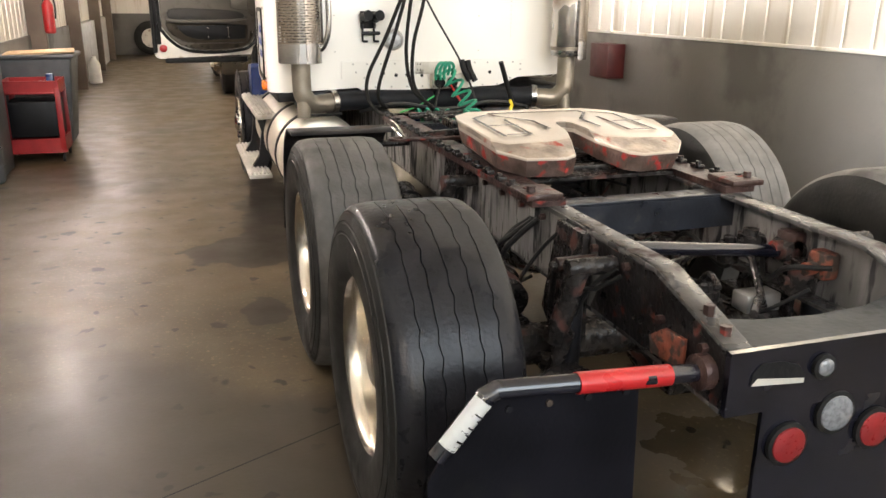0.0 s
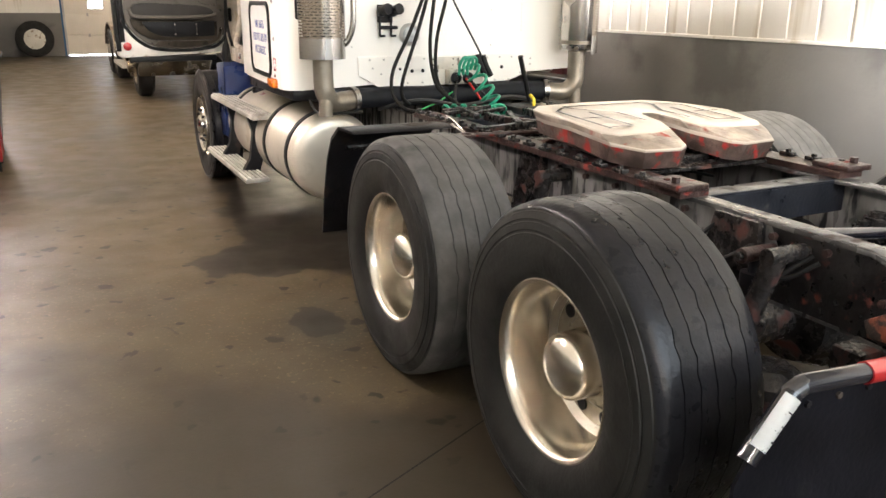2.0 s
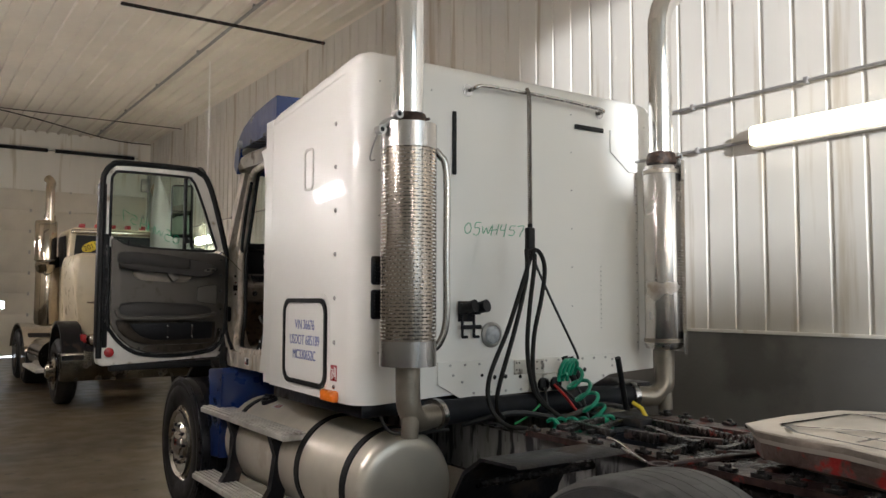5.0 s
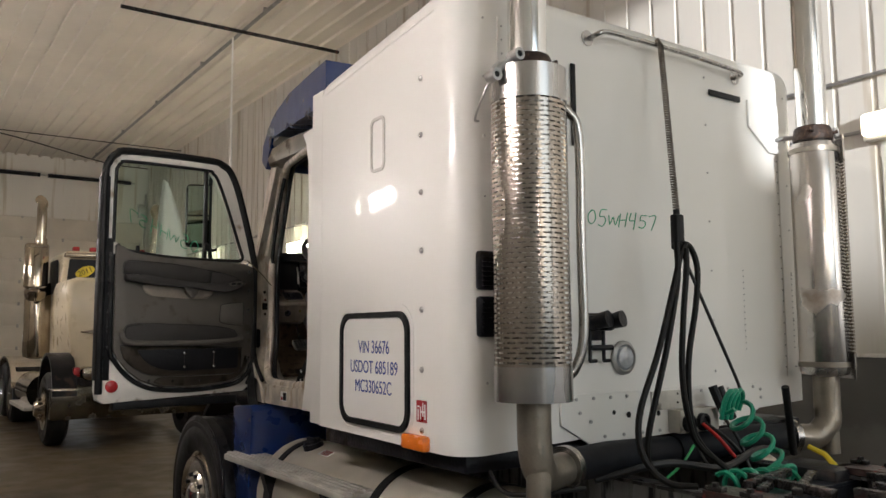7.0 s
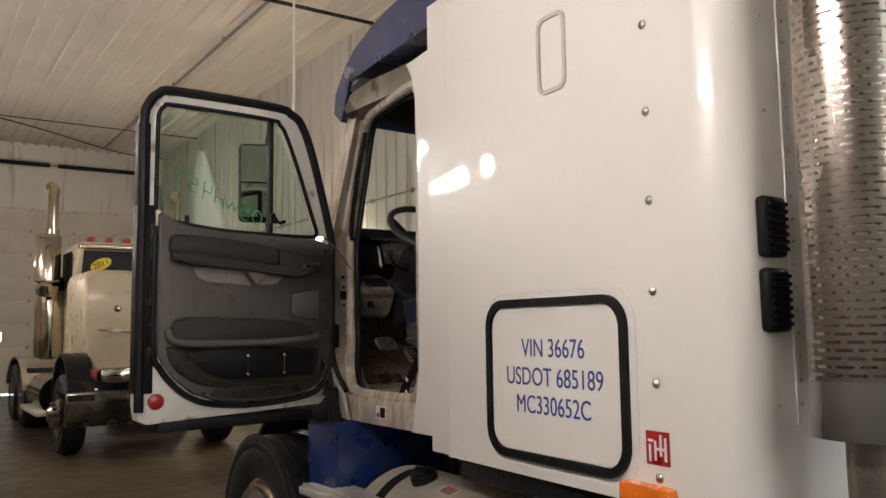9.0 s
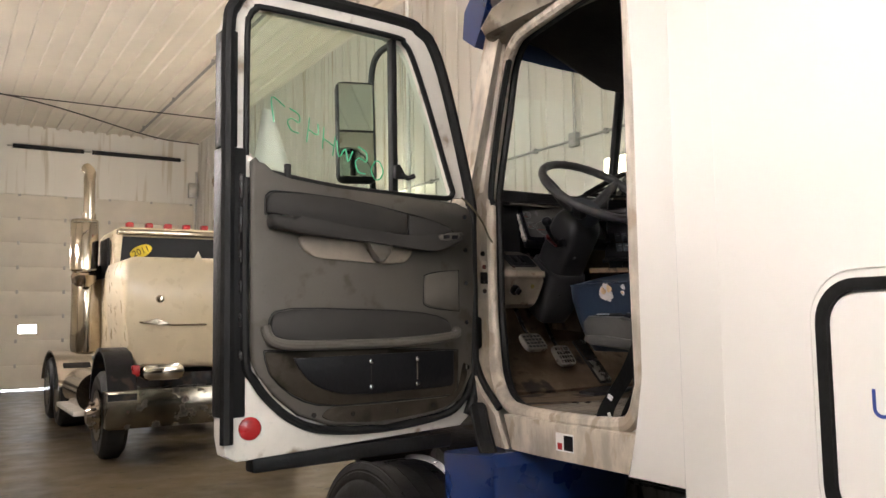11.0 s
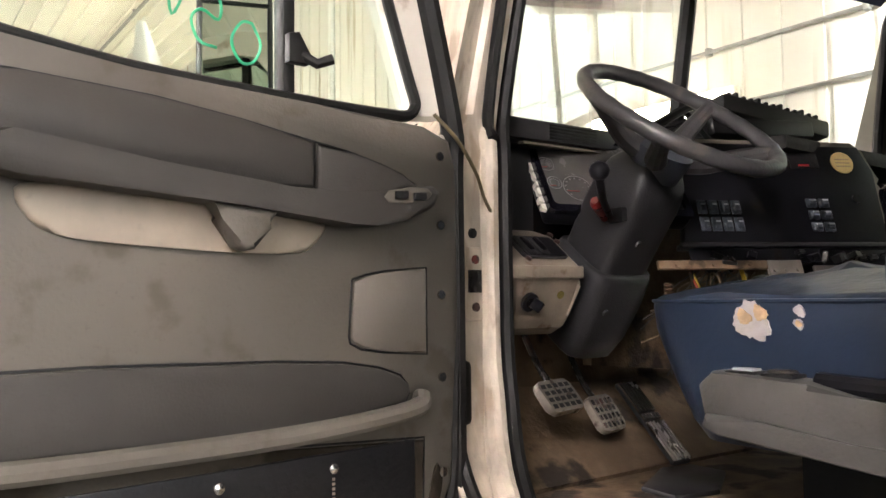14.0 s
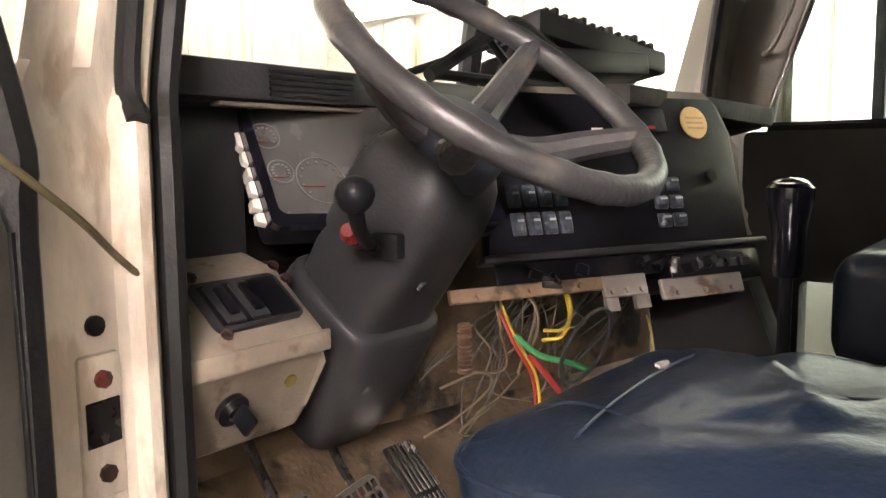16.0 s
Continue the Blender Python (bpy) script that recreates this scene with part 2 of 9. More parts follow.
BEIGE = mat("dusty_beige_plastic", (0.22, 0.185, 0.145), 0.5, 0, 0.2, 9, bump=0.2, dirt=(0.11, 0.065, 0.035), dirt_at=0.57, dirt_scale=16)
WHEELGREY = mat("worn_steering_wheel_rubber", (0.046, 0.045, 0.047), 0.36, 0, 0.25, 9, bump=0.12, bscale=120, dirt=(0.11, 0.10, 0.088), dirt_at=0.60, dirt_scale=14)
VINYL = mat("blue_seat_vinyl", (0.014, 0.024, 0.047), 0.30, 0, 0.10, 3, bump=0.12, bscale=70, rvar=0.05, spec=0.6)
STITCH = mat("faded_blue_thread", (0.10, 0.12, 0.15), 0.8, 0, 0.2, 60)
FOAM = mat("torn_seat_foam", (0.48, 0.34, 0.20), 0.9, 0, 0.25, 40, bump=0.5)
FLOORMAT = mat("dirty_cab_floor", (0.15, 0.105, 0.066), 0.7, 0, 0.4, 7, bump=0.35, bscale=70, dirt=(0.030, 0.024, 0.019), dirt_at=0.515, dirt_scale=7, spec=0.25)
HEADLINER = mat("black_headliner", (0.02, 0.019, 0.018), 0.8, 0, 0.2, 6, bump=0.2, spec=0.22)
AIRHOSE = mat("dull_black_hose", (0.008, 0.007, 0.006), 0.5, 0, 0.3, 9, dirt=(0.03, 0.026, 0.02), dirt_at=0.6, dirt_scale=14, spec=0.2)
GREEN_HOSE = mat("green_air_hose", (0.015, 0.26, 0.15), 0.35, 0, 0.15, 9, dirt=(0.05, 0.1, 0.07), dirt_at=0.62)
GREEN_INK = mat("green_paint_marker", (0.02, 0.36, 0.17), 0.5, 0, 0.2, 30)
BLUE_INK = mat("blue_lettering", (0.03, 0.055, 0.27), 0.45, 0, 0.1, 30)
BADGE = mat("dull_yellow_badge", (0.14, 0.11, 0.02), 0.5, 0, 0.3, 40)
YELLOW = mat("yellow_plastic", (0.72, 0.55, 0.02), 0.45, 0, 0.1, 9)
OLDWHITE = mat("stained_pale_bracket", (0.52, 0.49, 0.43), 0.45, 0, 0.15, 8, dirt=(0.16, 0.14, 0.12), dirt_at=0.56, dirt_scale=14)
CREAM = mat("cream_truck_paint", (0.66, 0.57, 0.40), 0.3, 0, 0.05, 3, coat=0.3)
GALV = mat("galvanised_steel", (0.45, 0.44, 0.42), 0.42, 0.7, 0.15, 6)
PLASTIC_GREY = mat("grey_bin_plastic", (0.085, 0.092, 0.10), 0.5, 0, 0.15, 5, bump=0.15)
CARD = mat("brown_cardboard", (0.45, 0.32, 0.19), 0.8, 0, 0.1, 8)
GLASS = glass("clear_glass", (0.86, 0.94, 0.90))
MIRROR = mat("mirror_glass", (0.36, 0.36, 0.31), 0.03, 1.0, 0.02, 3, rvar=0.01)
TUBE_GLOW = glow("lit_tube", (1.0, 0.90, 0.86), 48.0)
TUBE_DIM = glow("dim_lit_tube", (1.0, 0.86, 0.64), 3.0)
TUBE_REAR = glow("rear_fill_tube", (1.0, 0.90, 0.85), 48.0)
TUBE_FAR = glow("warm_lit_tube", (1.0, 0.86, 0.64), 37.0)
SKY_GLOW = glow("daylight_pane", (0.85, 0.93, 1.0), 6.0)
WIRES = [mat("wire_" + k, c, 0.45, 0, 0.1, 9) for k, c in (("black", (0.012, 0.012, 0.012)), ("yellow", (0.6, 0.42, 0.03)), ("red", (0.5, 0.02, 0.02)), ("green", (0.03, 0.35, 0.1)), ("tan", (0.42, 0.3, 0.18)), ("white", (0.6, 0.57, 0.5)))]
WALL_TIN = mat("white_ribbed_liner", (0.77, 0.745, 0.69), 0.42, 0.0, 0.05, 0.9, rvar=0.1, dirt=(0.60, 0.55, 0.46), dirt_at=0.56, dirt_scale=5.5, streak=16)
# east copy of WALL_TIN, with that wall's dimmer light put into the colour
LINER_EAST = mat("dimmed_ribbed_liner", (0.61, 0.585, 0.53), 0.42, 0.0, 0.06, 0.9, rvar=0.1, dirt=(0.45, 0.40, 0.32), dirt_at=0.56, dirt_scale=5.5, streak=16)
WAINSCOT = mat("grey_concrete_wainscot", (0.15, 0.145, 0.135), 0.5, 0, 0.12, 0.9, bump=0.2, bscale=30, dirt=(0.10, 0.097, 0.09), dirt_at=0.5, dirt_scale=0.9)
CEIL_TIN = mat("ribbed_ceiling_liner", (0.72, 0.66, 0.57), 0.4, 0.0, 0.07, 0.6, rvar=0.1)
CONDUIT = mat("grey_conduit", (0.3, 0.29, 0.28), 0.45, 0.6, 0.15, 9)
DOORPANEL = mat("white_overhead_door", (0.68, 0.63, 0.55), 0.5, 0, 0.06, 1.5)


def floor_material():
    m = bpy.data.materials.new("stained_concrete_floor")
    m.use_nodes = True
    n, l = m.node_tree.nodes, m.node_tree.links
    b = n["Principled BSDF"]
    co = n.new("ShaderNodeTexCoord")

    def nz(s, detail=6.0, dist=0.0):
        t = n.new("ShaderNodeTexNoise")
        t.inputs["Scale"].default_value, t.inputs["Detail"].default_value, t.inputs["Distortion"].default_value = s, detail, dist
        l.new(co.outputs["Object"], t.inputs["Vector"])
        return t.outputs["Fac"]

    def rmp(v, a, c, lo=0.0, hi=1.0):
        r = n.new("ShaderNodeMapRange")
        for k, q in ((1, a), (2, c), (3, lo), (4, hi)):
            r.inputs[k].default_value = q
        r.interpolation_type = "SMOOTHSTEP"
        l.new(v, r.inputs[0])
        return r.outputs[0]

    def mix(a, c, f):
        x = n.new("ShaderNodeMix")
        x.data_type = "RGBA"
        for sock, v in ((x.inputs[6], a), (x.inputs[7], c), (x.inputs[0], f)):
            if isinstance(v, bpy.types.NodeSocket):
                l.new(v, sock)
            else:
                sock.default_value = (*v, 1)
        return x.outputs[2]

    vo = n.new("ShaderNodeTexVoronoi")
    vo.inputs["Scale"].default_value, vo.inputs["Randomness"].default_value = 3.1, 1.0
    wob = n.new("ShaderNodeMix")
    wob.data_type = "VECTOR"
    wob.inputs[0].default_value = 0.12
    t = n.new("ShaderNodeTexNoise")
    t.inputs["Scale"].default_value = 9
    l.new(co.outputs["Object"], t.inputs["Vector"])
    l.new(co.outputs["Object"], wob.inputs[4])
    l.new(t.outputs["Color"], wob.inputs[5])
    l.new(wob.outputs[1], vo.inputs["Vector"])
    spots = rmp(vo.outputs["Distance"], 0.17, 0.12)
    pick = n.new("ShaderNodeSeparateColor")
    l.new(vo.outputs["Color"], pick.inputs[0])
    gate = rmp(pick.outputs[0], 0.70, 0.74)
    base = mix((0.052, 0.039, 0.022), (0.105, 0.078, 0.043), rmp(nz(0.8), 0.3, 0.7))
    base = mix(base, (0.0762, 0.0573, 0.0345), rmp(nz(7.0, 9.0), 0.45, 0.7))
    base = mix(base, (0.140, 0.104, 0.060), rmp(nz(40), 0.56, 0.72))
    base = mix(base, (0.038, 0.029, 0.018), rmp(nz(95, 4.0), 0.60, 0.72))
    wet = rmp(nz(0.42, 6.0, 0.4), 0.52, 0.66)
    base = mix(base, (0.0304, 0.0229, 0.0143), wet)
    def spill(cx, cy, rx, ry, size, amount, edge):
        """A spilt patch round (cx, cy) with a ragged outline."""
        mp = n.new("ShaderNodeMapping")
        mp.inputs["Location"].default_value, mp.inputs["Scale"].default_value = (-cx / rx, -cy / ry, 0), (1 / rx, 1 / ry, 0)
        l.new(co.outputs["Object"], mp.inputs[0])
        ln = n.new("ShaderNodeVectorMath")
        ln.operation = "LENGTH"
        l.new(mp.outputs[0], ln.inputs[0])
        ad = n.new("ShaderNodeMath")
        ad.operation = "MULTIPLY_ADD"
        l.new(nz(size, 6.0), ad.inputs[0])
        ad.inputs[1].default_value = amount
        l.new(ln.outputs["Value"], ad.inputs[2])
        return rmp(ad.outputs[0], 1 + amount * 0.5 + edge, 1 + amount * 0.5 - edge)

    base = mix(base, (0.034, 0.027, 0.017), spill(-2.3, -0.8, 2.6, 2.1, 1.7, 0.9, 0.16))
    base = mix(base, (0.024, 0.019, 0.013), spill(-0.55, 4.2, 0.82, 1.9, 2.6, 0.9, 0.05))
    base = mix(base, (0.024, 0.019, 0.013), spill(-1.30, 3.25, 0.50, 0.36, 3.4, 1.0, 0.06))
    base = mix(base, (0.022, 0.018, 0.012), spill(-1.36, 2.02, 0.13, 0.22, 6.0, 1.2, 0.08))
    blot = rmp(nz(5.0, 7.0, 0.5), 0.66, 0.74)
    base = mix(base, (0.0257, 0.0198, 0.0128), blot)
    sg = n.new("ShaderNodeMath")
    sg.operation = "MULTIPLY"
    l.new(spots, sg.inputs[0])
    l.new(gate, sg.inputs[1])
    base = mix(base, (0.0090, 0.0068, 0.0045), sg.outputs[0])
    v2 = n.new("ShaderNodeTexVoronoi")
    v2.inputs["Scale"].default_value = 11.0
    l.new(wob.outputs[1], v2.inputs["Vector"])
    p2 = n.new("ShaderNodeSeparateColor")
    l.new(v2.outputs["Color"], p2.inputs[0])
    s2 = n.new("ShaderNodeMath")
    s2.operation = "MULTIPLY"
    l.new(rmp(v2.outputs["Distance"], 0.34, 0.24), s2.inputs[0])
    l.new(rmp(p2.outputs[1], 0.84, 0.88), s2.inputs[1])
    base = mix(base, (0.0150, 0.0112, 0.0072), s2.outputs[0])
    l.new(base, b.inputs["Base Color"])
    b.inputs["Specular IOR Level"].default_value = 0.36
    rr = n.new("ShaderNodeMath")
    rr.operation = "MULTIPLY_ADD"
    l.new(wet, rr.inputs[0])
    rr.inputs[1].default_value = -0.05
    l.new(rmp(nz(3.2, 8.0), 0.25, 0.75, 0.33, 0.48), rr.inputs[2])
    mp2 = n.new("ShaderNodeMapping")
    mp2.inputs["Location"].default_value, mp2.inputs["Scale"].default_value = (-0.28 / 0.40, 0.05 / 0.35, 0), (1 / 0.40, 1 / 0.35, 0)
    l.new(co.outputs["Object"], mp2.inputs[0])
    ln2 = n.new("ShaderNodeVectorMath")
    ln2.operation = "LENGTH"
    l.new(mp2.outputs[0], ln2.inputs[0])
    ad2 = n.new("ShaderNodeMath")
    ad2.operation = "MULTIPLY_ADD"
    l.new(nz(6.0, 6.0), ad2.inputs[0])
    ad2.inputs[1].default_value = 1.6
    l.new(ln2.outputs["Value"], ad2.inputs[2])
    pud = rmp(ad2.outputs[0], 1.6, 1.5)
    rp = n.new("ShaderNodeMix")
    l.new(pud, rp.inputs[0])
    l.new(rr.outputs[0], rp.inputs[2])
    rp.inputs[3].default_value = 0.05
    l.new(rp.outputs[0], b.inputs["Roughness"])
    bp = n.new("ShaderNodeBump")
    bp.inputs["Strength"].default_value, bp.inputs["Distance"].default_value = 0.10, 0.004
    l.new(nz(45), bp.inputs["Height"])
    l.new(bp.outputs[0], b.inputs["Normal"])
    return m


CONCRETE = floor_material()


# ==== building helpers ====
def thing(name, loc=(0, 0, 0), label="", category="", group="", rz=0.0):
    ob = new(name)
    ob.empty_display_size = 0.1
    ob.matrix_world = pose(*loc, 0, 0, rz)
    return tagged(ob, label, category, group)


def part(name, bm, material, parent=None, label="", smooth=35.0):
    me = bpy.data.meshes.new(name)
    bmesh.ops.recalc_face_normals(bm, faces=bm.faces[:])
    if smooth:
        lim = radians(smooth)
        for f in bm.faces:
            f.smooth = True
        for e in bm.edges:
            if len(e.link_faces) == 2 and e.calc_face_angle(0.0) > lim:
                e.smooth = False
    bm.to_mesh(me)
    bm.free()
    for q in material if isinstance(material, (list, tuple)) else (material,):
        me.materials.append(q)
    ob = new(name, me)
    if parent:
        ob.parent = parent
    return tagged(ob, label)


def structure(name, bm, material, label="", smooth=35.0):
    return tagged(part(name, bm, material, None, label, smooth), kind="structure")


def box(bm, x0, x1, y0, y1, z0, z1, bevel=0.0, seg=2, m=None):
    vs = [bm.verts.new((x, y, z)) for x in (x0, x1) for y in (y0, y1) for z in (z0, z1)]
    fs = [bm.faces.new([vs[i] for i in q]) for q in ((0, 1, 3, 2), (4, 6, 7, 5), (0, 4, 5, 1), (2, 3, 7, 6), (0, 2, 6, 4), (1, 5, 7, 3))]
    out = vs
    if bevel:
        es = list({e for f in fs for e in f.edges})
        r = bmesh.ops.bevel(bm, geom=es, offset=bevel, segments=seg, profile=0.5, affect="EDGES")
        out = list({v for f in r["faces"] for v in f.verts} | {v for v in vs if v.is_valid})
    if m is not None:
        bmesh.ops.transform(bm, matrix=m, verts=out)
    return out


def basis(a, b):
    a, b = Vector(a), Vector(b)
    d = (b - a).normalized()
    u = d.orthogonal().normalized()
    return a, b, d, u, d.cross(u)


def rod(bm, a, b, r, n=12, r2=None, caps=True):
    a, b, d, u, w = basis(a, b)
    r2 = r if r2 is None else r2
    rings = []
    for c, q in ((a, r), (b, r2)):
        rings.append([bm.verts.new(c + q * (math.cos(t) * u + math.sin(t) * w)) for t in (2 * math.pi * i / n for i in range(n))])
    for i in range(n):
        bm.faces.new((rings[0][i], rings[0][(i + 1) % n], rings[1][(i + 1) % n], rings[1][i]))
    if caps:
        bm.faces.new(rings[0][::-1])
        bm.faces.new(rings[1])


def lathe(bm, prof, axis_at=(0, 0, 0), axis="x", n=48, close=False):
    """Turns (along, radius) pairs round an axis."""
    rings = []
    for s, r in prof:
        ring = []
        for i in range(n):
            t = 2 * math.pi * i / n
            c, q = r * math.cos(t), r * math.sin(t)
            p = {"x": (s, c, q), "y": (c, s, q), "z": (c, q, s)}[axis]
            ring.append(bm.verts.new(Vector(axis_at) + Vector(p)))
        rings.append(ring)
    pairs = list(zip(rings, rings[1:])) + ([(rings[-1], rings[0])] if close else [])
    for a, b in pairs:
        for i in range(n):
            bm.faces.new((a[i], a[(i + 1) % n], b[(i + 1) % n], b[i]))
    if not close:
        for ring in (rings[0][::-1], rings[-1]):
            if prof[0][1] > 1e-5:
                bm.faces.new(ring)
    return rings


def sweep(bm, pts, r, n=8, caps=True):
    pts = [Vector(p) for p in pts]
    rings, u = [], None
    for i, p in enumerate(pts):
        d = (pts[min(i + 1, len(pts) - 1)] - pts[max(i - 1, 0)]).normalized()
        u = d.orthogonal().normalized() if u is None else (u - d * u.dot(d)).normalized()
        w = d.cross(u)
        q = r(i / (len(pts) - 1)) if callable(r) else r
        rings.append([bm.verts.new(p + q * (math.cos(t) * u + math.sin(t) * w)) for t in (2 * math.pi * k / n for k in range(n))])
    for a, b in zip(rings, rings[1:]):
        for k in range(n):
            bm.faces.new((a[k], a[(k + 1) % n], b[(k + 1) % n], b[k]))
    if caps:
        bm.faces.new(rings[0][::-1])
        bm.faces.new(rings[-1])


def smooth_line(pts, k=8):
    """A Catmull-Rom line through the points."""
    p = [Vector(q) for q in pts]
    p = [2 * p[0] - p[1], *p, 2 * p[-1] - p[-2]]
    out = []
    for i in range(1, len(p) - 2):
        for j in range(k):
            t = j / k
            out.append(0.5 * (2 * p[i] + (p[i + 1] - p[i - 1]) * t + (2 * p[i - 1] - 5 * p[i] + 4 * p[i + 1] - p[i + 2]) * t * t + (3 * p[i] - p[i - 1] - 3 * p[i + 1] + p[i + 2]) * t ** 3))
    return out + [p[-2]]


def prism(bm, poly, axis, a, b, bevel=0.0):
    """A flat outline drawn in the two other axes, pushed along axis from a to b."""
    def at(u, v, s):
        return {"x": (s, u, v), "y": (u, s, v), "z": (u, v, s)}[axis]
    A = [bm.verts.new(at(u, v, a)) for u, v in poly]
    B = [bm.verts.new(at(u, v, b)) for u, v in poly]
    fs = [bm.faces.new(A), bm.faces.new(B[::-1])]
    for i in range(len(poly)):
        j = (i + 1) % len(poly)
        fs.append(bm.faces.new((A[i], B[i], B[j], A[j])))
    if bevel:
        es = list({e for f in fs[:2] for e in f.edges})
        bmesh.ops.bevel(bm, geom=es, offset=bevel, segments=2, profile=0.5, affect="EDGES")


def rounded(x0, x1, z0, z1, r, k=5):
    """Corner points of a rounded rectangle; r is one radius or four, from bottom left anticlockwise."""
    rs = r if isinstance(r, (tuple, list)) else (r,) * 4
    out = []
    for (cx, cz, a0), q in zip(((x0, z0, 180), (x1, z0, 270), (x1, z1, 0), (x0, z1, 90)), rs):
        sx, sz = (1 if cx == x0 else -1), (1 if cz == z0 else -1)
        for i in range(k + 1):
            t = radians(a0 + 90 * i / k)
            out.append((cx + sx * q + q * math.cos(t), cz + sz * q + q * math.sin(t)))
    return out


def frame_prism(bm, outer, inner, axis, a, b):
    """A ring between two outlines of equal count, pushed along axis."""
    def at(u, v, s):
        return {"x": (s, u, v), "y": (u, s, v), "z": (u, v, s)}[axis]
    n = len(outer)
    O = [[bm.verts.new(at(u, v, s)) for u, v in outer] for s in (a, b)]
    I = [[bm.verts.new(at(u, v, s)) for u, v in inner] for s in (a, b)]
    for i in range(n):
        j = (i + 1) % n
        bm.faces.new((O[0][i], O[0][j], O[1][j], O[1][i]))
        bm.faces.new((I[0][i], I[1][i], I[1][j], I[0][j]))
        bm.faces.new((O[0][i], I[0][i], I[0][j], O[0][j]))
        bm.faces.new((O[1][i], O[1][j], I[1][j], I[1][i]))


def text_mesh(name, words, size, m, material, parent=None, depth=0.0015, label="", spacing=1.0, bold=0.0):
    """Lettering as a thin mesh; m places its centre, letters read along x, up along y."""
    cu = bpy.data.curves.new(name, "FONT")
    cu.body, cu.size, cu.extrude, cu.align_x, cu.align_y = words, size, depth, "CENTER", "CENTER"
    cu.space_character, cu.offset = spacing, bold
    tmp = new(name + "_tmp", cu)
    me = bpy.data.meshes.new_from_object(tmp.evaluated_get(bpy.context.evaluated_depsgraph_get()))
    bpy.data.objects.remove(tmp)
    bpy.data.curves.remove(cu)
    me.transform(m)
    me.materials.append(material)
    ob = new(name, me)
    if parent:
        ob.parent = parent
    return tagged(ob, label)


# ==== the shop ====
XL, XR, YB, YF, ZC, ZW = -3.75, 3.40, -7.0, 25.5, 6.6, 1.37


def ribbed(bm, u0, u1, v0, v1, at, pitch=0.305, width=0.05, height=0.012):
    """A ribbed sheet: u runs across the ribs, v along them; at(u, v, d) gives the place."""
    prof, u = [], u0
    while u < u1:
        for du, d in ((0, 0), (pitch - width, 0), (pitch - width * 0.9, height), (pitch - width * 0.1, height)):
            if u + du < u1:
                prof.append((u + du, d))
        u += pitch
    prof.append((u1, 0))
    rows = [[bm.verts.new(at(u, v, d)) for u, d in prof] for v in (v0, v1)]
    for i in range(len(prof) - 1):
        bm.faces.new((rows[0][i], rows[0][i + 1], rows[1][i + 1], rows[1][i]))


bm = bmesh.new()
box(bm, XL - 0.3, XR + 0.3, YB - 0.3, YF + 0.3, -0.2, 0.0)
structure("floor", bm, CONCRETE, "stained grey-brown concrete shop floor with oil spots")

bm = bmesh.new()
box(bm, XL - 0.3, XR + 0.3, YB - 0.3, YF + 0.3, ZC + 0.03, ZC + 0.15)
ribbed(bm, XL, XR, YB, YF, lambda u, v, d: (u, v, ZC - d), 0.30, 0.075, 0.05)
structure("ceiling", bm, CEIL_TIN, "ribbed white steel ceiling liner", 20)

# right wall: concrete below, ribbed liner above
bm = bmesh.new()
box(bm, XR, XR + 0.2, YB - 0.2, YF + 0.2, 0.0, ZC + 0.1)
structure("wall_east", bm, WALL_TIN, "shop wall behind ribbed liner")
bm = bmesh.new()
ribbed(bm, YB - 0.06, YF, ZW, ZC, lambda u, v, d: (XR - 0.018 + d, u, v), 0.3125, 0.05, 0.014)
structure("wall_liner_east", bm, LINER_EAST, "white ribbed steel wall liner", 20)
bm = bmesh.new()
box(bm, XR - 0.05, XR - 0.001, YB, YF, 0.0, ZW, 0.004)
structure("wainscot_east", bm, WAINSCOT, "dark grey concrete lower wall")
bm = bmesh.new()
box(bm, XR - 0.065, XR - 0.001, YB, YF, ZW, ZW + 0.03, 0.004)
structure("trim_east", bm, WALL_TIN, "pale metal trim strip above the wainscot")

# left wall
bm = bmesh.new()
box(bm, XL - 0.2, XL, YB - 0.2, YF + 0.2, 0.0, ZC + 0.1)
structure("wall_west", bm, WALL_TIN, "shop wall behind ribbed liner")
bm = bmesh.new()
ribbed(bm, YB, YF, 1.22, ZC, lambda u, v, d: (XL + 0.012 + d, u, v))
structure("wall_liner_west", bm, WALL_TIN, "white ribbed steel wall liner", 20)
bm = bmesh.new()
box(bm, XL + 0.001, XL + 0.05, YB, YF, 0.0, 1.22, 0.004)
structure("wainscot_west", bm, WAINSCOT, "grey concrete lower wall")

# far wall with the overhead door
DX0, DX1, DZ = -1.62, 3.28, 4.85
bm = bmesh.new()
for x0, x1, z0, z1 in ((XL, DX0, 0, ZC), (DX1, XR, 0, ZC), (DX0, DX1, DZ, ZC)):
    box(bm, x0, x1, YF, YF + 0.25, z0, z1)
structure("wall_north", bm, WALL_TIN, "white far wall with a tall door opening")
bm = bmesh.new()
ribbed(bm, XL, DX0 - 0.1, 1.25, ZC, lambda u, v, d: (u, YF - 0.012 - d, v))
structure("wall_liner_north", bm, WALL_TIN, "white ribbed steel wall liner", 20)
bm = bmesh.new()
box(bm, XL + 0.05, DX0 - 0.1, YF - 0.05, YF - 0.001, 0, 1.25)
structure("wainscot_north", bm, WAINSCOT, "grey concrete lower wall")
door = tagged(thing("door_1", (0, YF + 0.02, 0), "tall white sectional overhead door, closed, with small windows", "door"), kind="structure")
nsec, sec = 8, DZ / 8
